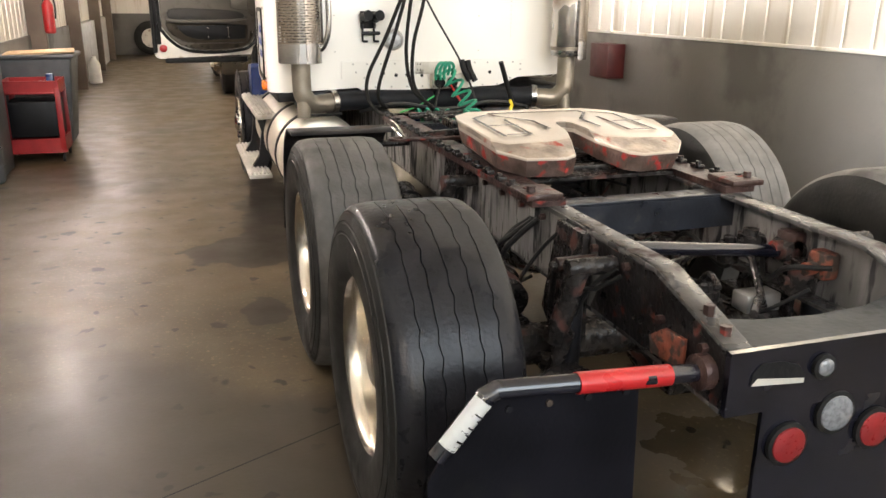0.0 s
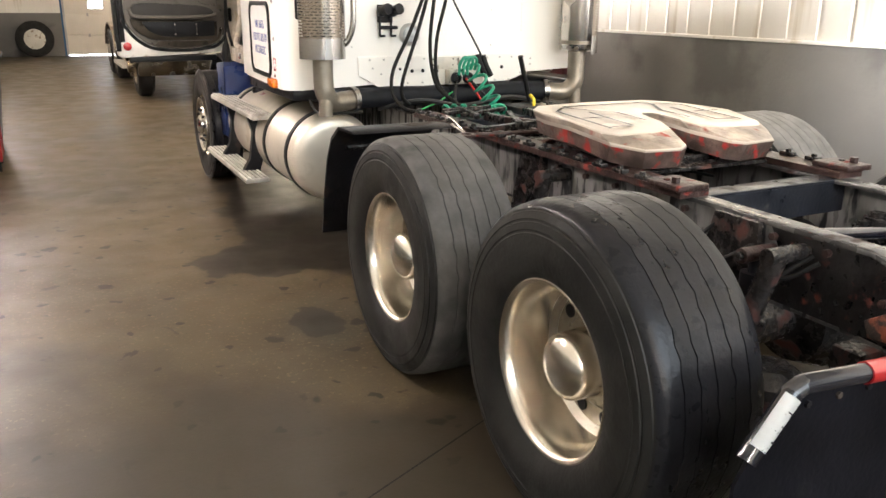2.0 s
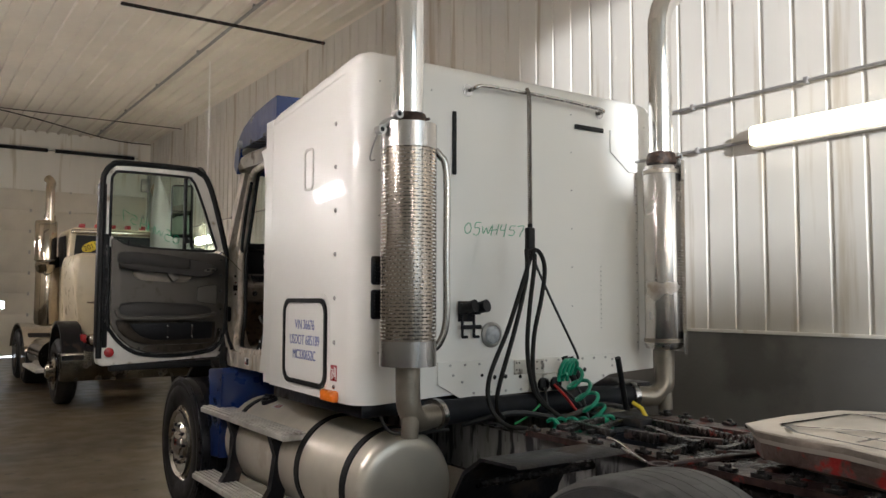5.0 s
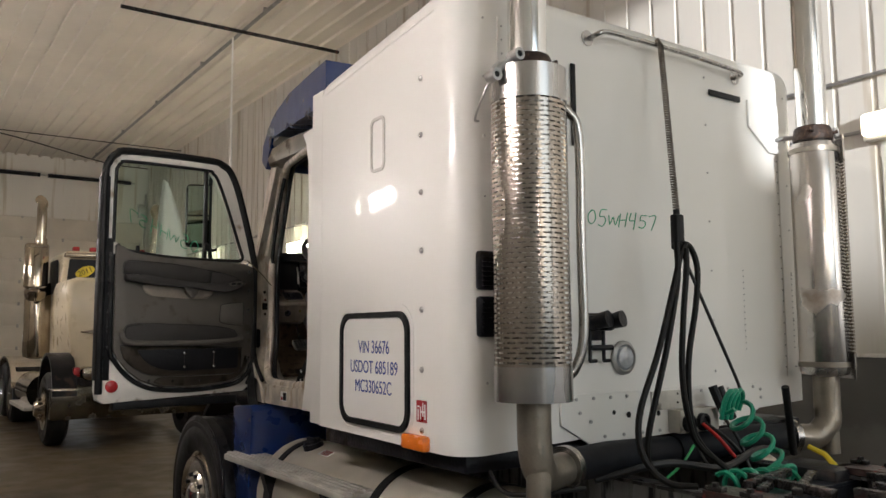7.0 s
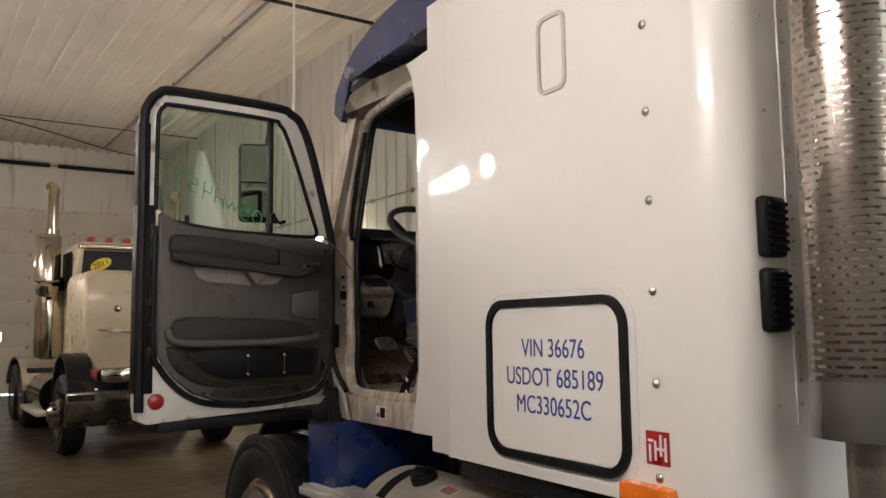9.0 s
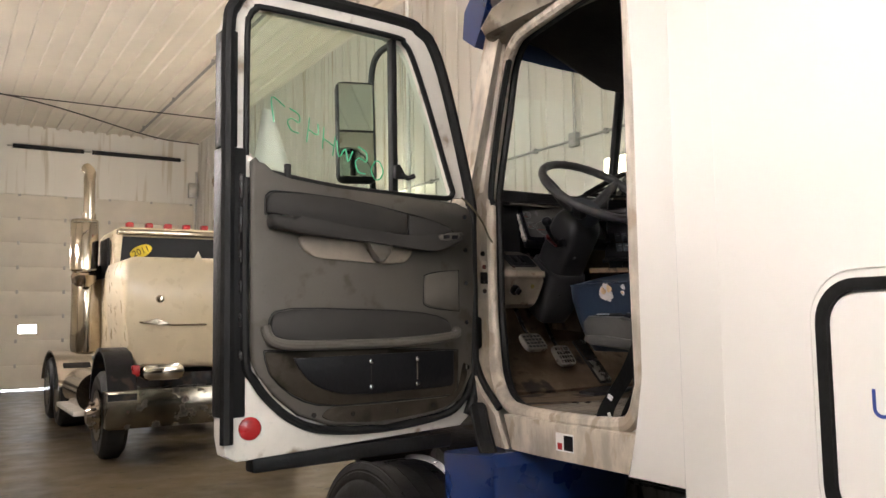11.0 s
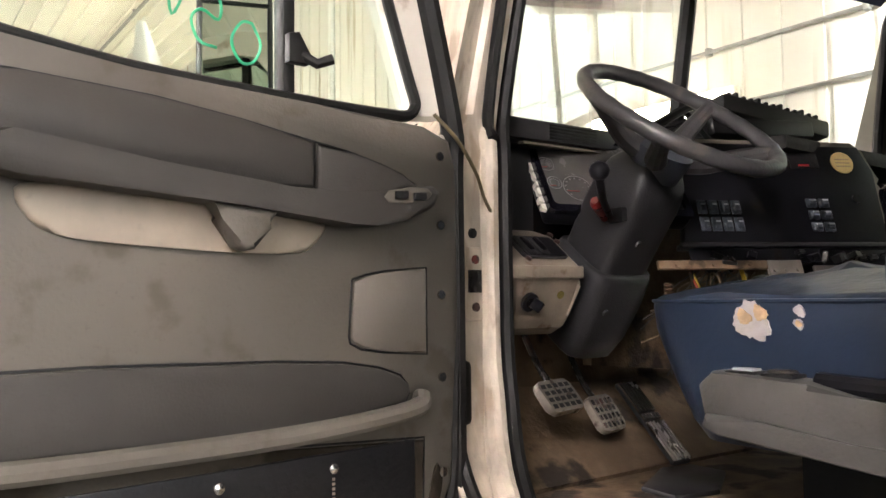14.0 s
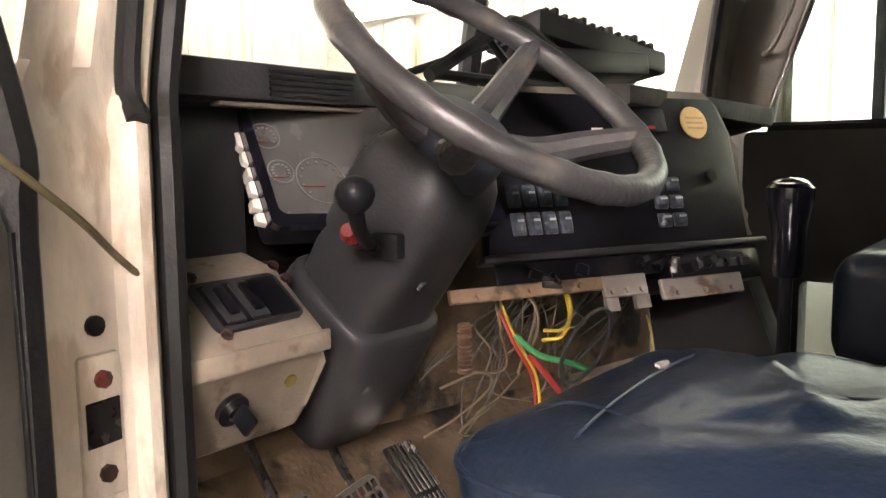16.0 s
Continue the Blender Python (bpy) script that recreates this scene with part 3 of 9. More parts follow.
for i in range(nsec):
    bm = bmesh.new()
    z0, z1 = i * sec + (0.03 if i == 0 else 0.006), (i + 1) * sec - 0.006
    if i != 2:
        box(bm, DX0, DX1, 0, 0.05, z0, z1, 0.006)
    else:
        wins = [(-0.95 + 1.22 * k, -0.55 + 1.22 * k) for k in range(4)]
        wz0, wz1 = z0 + 0.17, z1 - 0.22
        box(bm, DX0, DX1, 0, 0.05, z0, wz0)
        box(bm, DX0, DX1, 0, 0.05, wz1, z1)
        xs = [DX0, *[v for w in wins for v in w], DX1]
        for a, b in zip(xs[::2], xs[1::2]):
            box(bm, a, b, 0, 0.05, wz0, wz1)
    box(bm, DX0, DX1, 0.053, 0.060, z0, z1 + 0.012)
    sect = part("door_panel", bm, DOORPANEL, door)
    if i == 2:
        for a, b in wins:
            bm = bmesh.new()
            box(bm, a, b, 0.02, 0.03, wz0, wz1)
            part("pane", bm, SKY_GLOW, sect, "bright daylit window pane")
    for k in range(5):
        bm = bmesh.new()
        x = -1.0 + k * 1.05
        box(bm, x - 0.03, x + 0.03, -0.012, 0.0, z1 - 0.05, z1 + 0.045, 0.004)
        part("hinge", bm, GALV, sect)
bm = bmesh.new()
box(bm, DX0, DX1, 0.02, 0.05, 0.0, 0.028)
part("bottom_gap", bm, SKY_GLOW, door, "strip of daylight under the door")
bm = bmesh.new()
for x in (DX0 - 0.06, DX1 + 0.02):
    box(bm, x, x + 0.05, YF - 0.09, YF - 0.02, 0, DZ + 0.9)
structure("trim_door_track", bm, GALV, "galvanised vertical door track")
bm = bmesh.new()
box(bm, DX0 - 0.12, DX0 - 0.065, YF - 0.06, YF - 0.02, 0, 2.6)
structure("trim_door_post", bm, mat("blue_door_post", (0.02, 0.09, 0.2), 0.5), "blue painted door jamb")
for a, b in ((-1.2, 0.42), (0.62, 2.85)):
    sp = thing("torsion_spring", (0, YF - 0.18, 6.02), "black steel torsion spring above the overhead door", "door spring", "torsion springs")
    bm = bmesh.new()
    rod(bm, (a, 0, 0), (b, 0, 0), 0.055, 16)
    part("coil", bm, BLACK, sp)
    bm = bmesh.new()
    rod(bm, (a - 0.12, 0, 0), (b + 0.12, 0, 0), 0.018, 8)
    part("shaft", bm, GALV, sp)

# unseen wall behind the camera: open daylight bay, high window added for a sun patch
bm = bmesh.new()
for x0, x1, z0, z1 in ((XL, -3.62, 0, ZC), (2.6, XR, 0, ZC), (-3.62, -2.6, 0, 3.72), (-2.84, -2.6, 3.72, ZC), (-3.62, -2.84, 4.55, ZC)):
    box(bm, x0, x1, YB - 0.25, YB, z0, z1)
structure("wall_south", bm, WALL_TIN, "unseen white rear wall with an open door bay and a high window added to pass the sun")
bm = bmesh.new()
box(bm, -60, 60, -120, YB - 0.3, -0.22, -0.02)
structure("ground", bm, mat("gravel_yard", (0.34, 0.32, 0.29), 0.9, 0, 0.2, 0.5, bump=0.3, bscale=8), "pale gravel yard outside the shop")
# unseen slabs added across the yard, so the low sun clears only in part
YARD = mat("pale_sun_blocker", (0.42, 0.40, 0.37), 0.7, 0, 0.1, 1.0)
for x0, x1, h in ((-40, -12.4, 6.5), (-12.4, -10.4, 6.17), (-10.4, 30, 4.4)):
    bm = bmesh.new()
    box(bm, x0, x1, -30.4, -30, -0.05, h)
    structure("backdrop_sun_blocker", bm, YARD, "unseen pale slab across the yard, added to block low sun")

# strip lights along both walls
for side, x in ((1, XR), (-1, XL)):
    for y in TUBE_Y:
        # rear west fixture is unseen, added behind the camera to light the tail
        y = -5.4 if side < 0 and y < 0 else y
        fx = thing("strip_light", (x - side * 0.14, y, 3.16 if side > 0 else 3.26), "lit fluorescent strip light on the shop wall", "light fixture", "wall strip lights")
        bm = bmesh.new()
        box(bm, *sorted((side * 0.03, side * 0.13)), -0.69, 0.69, -0.11, 0.11, 0.008)
        part("housing", bm, WALL_TIN, fx)
        bm = bmesh.new()
        box(bm, -0.05, 0.05, -0.67, 0.67, -0.09, 0.09, 0.035, 3)
        part("diffuser", bm, (TUBE_FAR if y > 10 else TUBE_DIM) if side > 0 else TUBE_GLOW if y > 0 else TUBE_REAR, fx, "glowing warm white diffuser")


# ==== the tractor truck ====
truck = thing("tractor_truck", (0, 0, 0), "white and blue sleeper tractor truck, driver door open", "truck")


def wheel(name, x, y, z, side, R=0.557, W=0.44, drive=True, tread=None):
    """side -1: the outer face looks to -x."""
    o = side
    bm = bmesh.new()
    h = W / 2
    # rim: outer lip, deep dish, disc with hand holes
    d = 0.20 if drive else -0.02
    lip = x + o * 0.0
    prof = [(lip - o * 0.0, 0.292), (lip + o * 0.004, 0.300), (lip + o * 0.002, 0.307), (lip - o * 0.012, 0.309), (lip - o * 0.02, 0.300),
            (lip - o * 0.40, 0.300), (lip - o * 0.40, 0.285), (lip - o * (d + 0.02), 0.255), (lip - o * d, 0.245), (lip - o * d, 0.17), (lip - o * (d - 0.015), 0.155), (lip - o * (d - 0.015), 0.01)]
    prof2 = [(lip - o * 0.0, 0.292), (lip - o * 0.012, 0.282), (lip - o * 0.05, 0.276), (lip - o * 0.12, 0.272), (lip - o * (d - 0.02), 0.262), (lip - o * d, 0.235), (lip - o * d, 0.17), (lip - o * (d - 0.02), 0.15), (lip - o * (d - 0.02), 0.001)]
    full = prof2[::-1] + prof[1:6] + [(lip - o * 0.40, 0.25), (lip - o * (abs(d) + 0.05), 0.24), (lip - o * (abs(d) + 0.05), 0.001)]
    lathe(bm, full, (0, y, z), "x", 56)
    for f in bm.faces:
        c = f.calc_center_median()
        f.material_index = 1 if drive and math.hypot(c.y - y, c.z - z) < 0.238 else 0
    rim = part("wheel", bm, (ALU, DISC), truck, "satin aluminium disc wheel with a wide tyre" if drive else "polished steer wheel with exposed lug nuts")
    # tyre
    bm = bmesh.new()
    xo, xi = x + o * 0.032, x + o * 0.032 - o * W
    def P(t, r):
        return (xo + (xi - xo) * t, r)
    tp = [P(0.08, 0.298), P(0.02, 0.33), P(0.0, 0.40), P(0.0, 0.452), P(0.006, 0.455), P(0.006, 0.461), P(0.001, 0.464), P(0.010, 0.488), P(0.020, 0.490), P(0.022, 0.496), P(0.018, 0.499), P(0.040, 0.522), P(0.052, 0.524), P(0.056, 0.531), P(0.10, R - 0.009), P(0.16, R - 0.004)]
    len_side = len(tp)
    groove = [0.23, 0.36, 0.5, 0.64, 0.77] if drive else [0.3, 0.5, 0.7]
    for g in groove:
        tp += [P(g - 0.0045, R), P(g - 0.003, R - 0.008), P(g + 0.003, R - 0.008), P(g + 0.0045, R)]
    tp += [P(0.84, R - 0.004), P(0.90, R - 0.009), P(0.945, 0.532), P(0.98, 0.50), P(1.0, 0.455), P(1.0, 0.40), P(0.98, 0.33), P(0.92, 0.298)]
    n = 160
    random.seed(int(y * 10) + 7)
    rings = lathe(bm, tp, (0, y, z), "x", n, close=True)
    # zigzag grooves, sidewall rings raised slightly
    for k, g in enumerate(groove):
        w0 = random.uniform(0, 6)
        wave = [0.0042 * (0, 1, 0, -1)[i % 4] * (0.6 + 0.5 * math.sin(i * 0.37 + w0)) + 0.0015 * math.sin(2 * math.pi * i * 7 / 160 + w0) for i in range(n)]
        for q in range(4):
            ring = rings[len_side + 4 * k + q]
            for i, v in enumerate(ring):
                v.co.x += wave[i]
    for f in bm.faces:
        c = f.calc_center_median()
        r = math.hypot(c.y - y, c.z - z)
        f.material_index = (2 if R - 0.02 < r < R - 0.0065 and 0.2 < abs(c.x - xo) / W < 0.8 else 1) if r > R - 0.02 else 0
    part("tyre", bm, (RUBBER, tread or (TREAD if drive else TREAD_DARK), GROOVE), rim, "wide worn black tyre with shallow zigzag grooves")
    bm = bmesh.new()
    if drive:
        base = lip - o * (d - 0.02)
        top = lip - o * 0.02
        pr = [(base, 0.118), (top - o * 0.06, 0.114)] + [(top - o * 0.06 + o * 0.06 * math.sin(a), 0.114 * math.cos(a)) for a in (0.25, 0.5, 0.75, 1.0, 1.25, 1.45, 1.5707)]
        pr[-1] = (pr[-1][0], 0.001)
        lathe(bm, pr, (0, y, z), "x", 32)
        part("hub_cap", bm, ALU, rim, "domed satin hub cap")
        for i in range(10):
            a = 2 * math.pi * i / 10
            bm = bmesh.new()
            c = Vector((lip - o * d, y + 0.20 * math.cos(a), z + 0.20 * math.sin(a)))
            rod(bm, c, c + Vector((o * 0.006, 0, 0)), 0.024, 14)
            part("hand_hole", bm, DOORBLACK, rim, "dark round hole in the disc")
    else:
        lathe(bm, [(lip + o * 0.0, 0.10), (lip + o * 0.05, 0.095), (lip + o * 0.075, 0.06), (lip + o * 0.08, 0.001)], (0, y, z), "x", 28)
        part("hub_cap", bm, CHROME, rim, "chrome hub cap")
        for i in range(10):
            a = 2 * math.pi * i / 10
            bm = bmesh.new()
            c = Vector((lip + o * 0.0, y + 0.15 * math.cos(a), z + 0.15 * math.sin(a)))
            rod(bm, c, c + Vector((o * 0.055, 0, 0)), 0.02, 8, 0.012)
            part("lug_nut", bm, BLACK, rim)
    return rim


for s in (-1, 1):
    for y in (0.0, 1.318):
        wheel("wheel", s * 1.22, y, 0.557, s, tread=TREAD_SUNLIT if s > 0 else TREAD if y else TREAD_DARK)
    wheel("wheel", s * 1.16, 6.12, 0.52, s, 0.52, 0.29, False)

# frame rails: web and two flanges, tail sloping down
for s in (-1, 1):
    bm = bmesh.new()
    top = [(6.9, 1.0), (-0.5, 1.0), (-0.86, 0.885)]
    bot = [(-0.86, 0.70), (-0.45, 0.72), (6.9, 0.72)]
    prism(bm, [(6.9, 1.0), (-0.12, 1.0), (-0.20, 0.86), (-0.12, 0.72), (6.9, 0.72)], "x", *sorted((s * 0.43, s * 0.42)))
    part("frame_rail_web", bm, RAIL, truck, "pale grey frame rail web with black drips")
    bm = bmesh.new()
    prism(bm, [(-0.12, 1.0), (-0.5, 1.0), (-0.86, 0.885), (-0.86, 0.70), (-0.45, 0.72), (-0.12, 0.72), (-0.20, 0.86)], "x", *sorted((s * 0.43, s * 0.42)))
    part("frame_rail_tail", bm, RAILTAIL if s < 0 else RAIL, truck, "greasy tail of the frame rail with red flecks" if s < 0 else "pale grey tail of the frame rail with black drips")
    bm = bmesh.new()
    prism(bm, top + [(-0.86, 0.875), (-0.5, 0.988), (6.9, 0.988)], "x", *sorted((s * 0.432, s * 0.345)), bevel=0.005)
    part("frame_rail_flange", bm, FLANGE, truck)
    bm = bmesh.new()
    prism(bm, [(6.9, 0.732), (-0.45, 0.732), (-0.86, 0.712)] + bot, "x", *sorted((s * 0.432, s * 0.345)))
    part("frame_rail_flange", bm, FLANGE, truck)

# sleeper box
bm = bmesh.new()
vs = []
for q in (-1, 1):
    for y, z in ((3.18, 1.13), (4.47, 1.13), (4.47, 2.93), (3.18, 3.03)):
        vs.append(bm.verts.new((q * (1.160 - 0.0465 * (y - 3.18)), y, z)))
for q in ((0, 1, 2, 3), (7, 6, 5, 4), (0, 3, 7, 4), (1, 5, 6, 2), (3, 2, 6, 7), (0, 4, 5, 1)):
    bm.faces.new([vs[i] for i in q])
def along(e, axis):
    d = (e.verts[0].co - e.verts[1].co).normalized()
    return abs(d[axis]) > 0.9
soft = [e for e in bm.edges if not all(v.co.z < 1.2 for v in e.verts) and not (along(e, 2) and e.verts[0].co.y > 4)]
bmesh.ops.bevel(bm, geom=soft, offset=0.12, segments=7, profile=0.5, affect="EDGES")
for v in bm.verts:
    if v.co.z < 1.2 and v.co.x > 0.5 and v.co.y < 3.4:
        v.co.z = 1.222
part("sleeper_box", bm, WHITE, truck, "glossy white aluminium sleeper box")
for s in (-1, 1):
    bm = bmesh.new()
    prism(bm, [(s * 1.1015, 4.455), (s * 1.0955, 4.585), (s * 1.080, 4.60), (s * 1.076, 4.60), (s * 1.080, 4.455)], "z", 1.135, 2.86, bevel=0.004)
    part("side_extender", bm, WHITE, truck, "white side extender closing the gap to the cab")

# fuel tank, left and right
for s in (-1, 1):
    bm = bmesh.new()
    lathe(bm, [(3.23, 0.001), (3.232, 0.20), (3.238, 0.26), (3.255, 0.288), (3.29, 0.306), (5.24, 0.306), (5.28, 0.29), (5.30, 0.001)], (s * 0.81, 0, 0.66), "y", 56)
    tank = part("fuel_tank", bm, TANK, truck, "dull aluminium cylindrical fuel tank")
    for y in (3.40, 3.99, 5.10):
        bm = bmesh.new()
        lathe(bm, [(y - 0.03, 0.303), (y - 0.03, 0.313), (y + 0.03, 0.313), (y + 0.03, 0.303)], (s * 0.81, 0, 0.66), "y", 56, close=True)
        part("strap", bm, RUBBER_TRIM, tank, "black tank strap")

# crossmembers, rear plate and lights
bm = bmesh.new()
prism(bm, [(-0.43, 0.885), (0.43, 0.885), (0.43, 0.70), (-0.43, 0.70)], "y", -0.885, -0.865)
part("rear_crossmember", bm, GLOSS_BLACK, truck, "dark steel rear crossmember")
bm = bmesh.new()
edge = [(-0.36, -0.62), (-0.2, -0.68), (0.0, -0.70), (0.2, -0.68), (0.36, -0.62)]
prism(bm, edge + [(0.40, -0.87), (-0.40, -0.87)], "z", 0.862, 0.874)
part("rear_top_plate", bm, TAILPLATE, truck, "curved black steel plate on the frame tail")
bm = bmesh.new()
prism(bm, [(-0.30, 0.70), (0.30, 0.70), (0.30, 0.30), (0.24, 0.27), (-0.24, 0.27), (-0.30, 0.30)], "y", -0.875, -0.86)
lamp_bar = part("tail_lamp_panel", bm, GLOSS_BLACK, truck, "black steel tail lamp panel")
for x, z, r, m, lab in ((-0.21, 0.585, 0.056, RED_LENS, "round red tail lamp"), (-0.06, 0.66, 0.056, DULL_LENS, "round clear reversing lamp"), (0.09, 0.585, 0.056, RED_LENS, "round red tail lamp"), (-0.134, 0.815, 0.026, DULL_LENS, "small round clear lamp"), (0.21, 0.66, 0.056, DULL_LENS, "round clear reversing lamp")):
    bm = bmesh.new()
    y = -0.877 if z < 0.75 else -0.887
    lathe(bm, [(y, r + 0.010), (y - 0.012, r + 0.010), (y - 0.014, r)], (x, 0, z), "y", 24)
    g = part("lamp_grommet", bm, RUBBER_TRIM, lamp_bar)
    bm = bmesh.new()
    lathe(bm, [(y - 0.010, r), (y - 0.018, r * 0.94), (y - 0.023, r * 0.7), (y - 0.025, 0.001)], (x, 0, z), "y", 24)
    part("lens", bm, m, g, lab)
bm = bmesh.new()
prism(bm, [(-0.365, 0.785), (-0.19, 0.772), (-0.187, 0.79), (-0.215, 0.828), (-0.27, 0.846), (-0.335, 0.846), (-0.36, 0.82)], "y", -0.889, -0.886)
part("slot", bm, DOORBLACK, truck, "oval slot in the crossmember")
# pale strip painted for the whitish light in the slot
bm = bmesh.new()
prism(bm, [(-0.362, 0.786), (-0.192, 0.773), (-0.192, 0.787), (-0.345, 0.805)], "y", -0.8905, -0.889)
part("slot_light_strip", bm, ALU_STEP, truck, "pale strip standing in for light in the slot")
for y, z0, z1, d in ((0.30, 0.86, 1.0, 0.05), (1.62, 0.76, 0.98, 0.06), (2.6, 0.74, 0.98, 0.06)):
    bm = bmesh.new()
    box(bm, -0.42, 0.42, y - d, y + d, z1 - 0.012, z1, 0.003)
    box(bm, -0.42, 0.42, y - d, y - d + 0.012, z0, z1 - 0.012)
    part("crossmember", bm, CROSS, truck, "black steel frame crossmember")
# torque rod, axles, springs, air bags, shocks, brake chambers
bm = bmesh.new()
rod(bm, (-0.41, -0.14, 0.952), (0.34, -0.14, 0.872), 0.024, 14)
tr = part("torque_rod", bm, GLOSS_BLACK, truck, "black torque rod between the rails")
bm = bmesh.new()
lathe(bm, [(-0.185, 0.020), (-0.185, 0.048), (-0.175, 0.052), (-0.105, 0.052), (-0.095, 0.048), (-0.095, 0.020)], (0.372, 0, 0.872), "y", 22, close=True)
part("eye", bm, GREASE, tr, "greasy torque rod eye")
for y in (0.0, 1.318):
    bm = bmesh.new()
    rod(bm, (-1.0, y, 0.557), (1.0, y, 0.557), 0.075, 16)
    lathe(bm, [(-0.17, 0.075), (-0.13, 0.17), (0.0, 0.215), (0.13, 0.17), (0.17, 0.075)], (0, y, 0.557), "x", 24)
    part("drive_axle", bm, GREASE, truck, "greasy drive axle with round housing")
    for s in (-1, 1):
        bm = bmesh.new()
        lathe(bm, [(0.36, 0.06), (0.37, 0.125), (0.42, 0.13), (0.46, 0.115), (0.50, 0.13), (0.56, 0.12), (0.60, 0.07)], (s * 0.60, y - 0.34, 0), "z", 24)
        part("air_spring", bm, GREASE, truck, "black rubber air spring")
        bm = bmesh.new()
        rod(bm, (s * 0.56, y - 0.27, 0.93), (s * 0.60, y - 0.21, 0.66), 0.036, 14)
        rod(bm, (s * 0.57, y - 0.24, 0.70), (s * 0.61, y - 0.17, 0.45), 0.026, 12)
        rod(bm, (s * 0.43, y - 0.27, 0.935), (s * 0.60, y - 0.27, 0.935), 0.030, 14)
        part("shock_absorber", bm, GREASE, truck, "oily shock absorber with a round eye")
        bm = bmesh.new()
        box(bm, *sorted((s * 0.50, s * 0.60)), y - 0.55, y + 0.40, 0.50, 0.56, 0.012)
        part("spring_beam", bm, GREASE, truck, "dirty suspension beam")
        bm = bmesh.new()
        rod(bm, (s * 0.62, y + 0.16, 0.66), (s * 0.62, y + 0.40, 0.72), 0.085, 18)
        rod(bm, (s * 0.62, y + 0.27, 0.688), (s * 0.62, y + 0.30, 0.695), 0.095, 18)
        part("brake_chamber", bm, GREASE, truck, "grimy round brake chamber")
        bm = bmesh.new()
        prism(bm, [(y - 0.10, 0.99), (y + 0.10, 0.99), (y + 0.20, 0.62), (y + 0.05, 0.50), (y - 0.12, 0.56)], "x", *sorted((s * 0.435, s * 0.46)))
        part("suspension_hanger", bm, GREASE, truck, "greasy suspension hanger bolted to the rail")
# hoses and clutter between the rails
random.seed(5)
for k in range(14):
    y0 = -0.55 + 0.19 * k
    a = Vector((random.uniform(-0.33, 0.05), y0, random.uniform(0.74, 0.86)))
    c = Vector((random.uniform(-0.05, 0.34), y0 + random.uniform(0.05, 0.5), random.uniform(0.72, 0.9)))
    mid = (a + c) / 2 + Vector((random.uniform(-0.12, 0.12), 0.05, random.uniform(-0.12, 0.08)))
    bm = bmesh.new()
    sweep(bm, smooth_line([a, (a + mid) / 2 + Vector((0, 0, 0.04)), mid, c], 6), random.choice((0.010, 0.014, 0.018)), 8)
    part("hose", bm, random.choice((WIRES[0], GREASE, GREASE, RUST)), truck, "grimy rubber hose between the rails")
for x, y, z, r, h in ((-0.15, 0.12, 0.82, 0.045, 0.10), (0.05, -0.1, 0.68, 0.06, 0.12), (0.22, 0.0, 0.84, 0.04, 0.08), (-0.1, 0.5, 0.8, 0.05, 0.12), (0.34, -0.25, 0.80, 0.06, 0.1), (0.33, 0.02, 0.86, 0.05, 0.07)):
    bm = bmesh.new()
    rod(bm, (x, y, z - h / 2), (x, y, z + h / 2), r, 16)
    rod(bm, (x, y, z + h / 2), (x, y, z + h / 2 + 0.02), r * 0.6, 10)
    rod(bm, (x - r * 1.3, y, z), (x + r * 1.3, y, z), r * 0.35, 10)
    part("air_valve", bm, GREASE, truck, "dirty air valve with fittings")
bm = bmesh.new()
box(bm, -0.28, 0.30, -0.42, -0.30, 0.50, 0.60, 0.02)
part("chassis_bracket", bm, GREASE, truck, "greasy chassis bracket")
# bolts along rails
for s in (-1, 1):
    for k in range(11):
        bm = bmesh.new()
        y = -0.78 + k * 0.21
        z = 0.955 if y > -0.5 else 0.86
        rod(bm, (s * 0.432, y, z), (s * 0.452, y, z), 0.014, 6)
        part("bolt", bm, RUST, truck)
bm = bmesh.new()
bm.free()
for x, y, z in ((-0.39, -0.72, 0.945), (-0.39, -0.80, 0.915)):
    bm = bmesh.new()
    rod(bm, (x, y, z - 0.02), (x, y, z + 0.012), 0.017, 6)
    part("bolt", bm, RUST, truck)

# fifth wheel on its slide rails
for s in (-1, 1):
    bm = bmesh.new()
    prism(bm, [(0.24, 1.002), (2.62, 1.002), (2.62, 1.03), (0.24, 1.03)], "x", *sorted((s * 0.36, s * 0.50)))
    part("slide_rail", bm, RUST, truck, "rusty slide rail with bolt heads")
    for k in range(17):
        bm = bmesh.new()
        y = 0.30 + k * 0.14
        box(bm, *sorted((s * 0.465, s * 0.50)), y, y + 0.07, 1.03, 1.048, 0.004)
        rod(bm, (s * 0.485, y + 0.035, 1.045), (s * 0.485, y + 0.035, 1.06), 0.014, 6)
        part("slide_tooth", bm, GREASE, truck)
    bm = bmesh.new()
    box(bm, *sorted((s * 0.38, s * 0.53)), 0.22, 0.40, 1.03, 1.055, 0.006)
    rod(bm, (s * 0.49, 0.28, 1.05), (s * 0.49, 0.28, 1.078), 0.018, 6)
    part("end_stop", bm, RUST, truck, "rusty end stop block")
bm = bmesh.new()
prism(bm, [(-0.36, 0.62), (0.36, 0.62), (0.36, 1.95), (-0.36, 1.95)], "z", 1.005, 1.02)
for y in (0.75, 1.0, 1.35, 1.6, 1.85):
    box(bm, -0.36, 0.36, y, y + 0.06, 1.02, 1.04, 0.004)
part("slide_plate", bm, GREASE, truck, "greasy fifth wheel slide plate")
bm = bmesh.new()
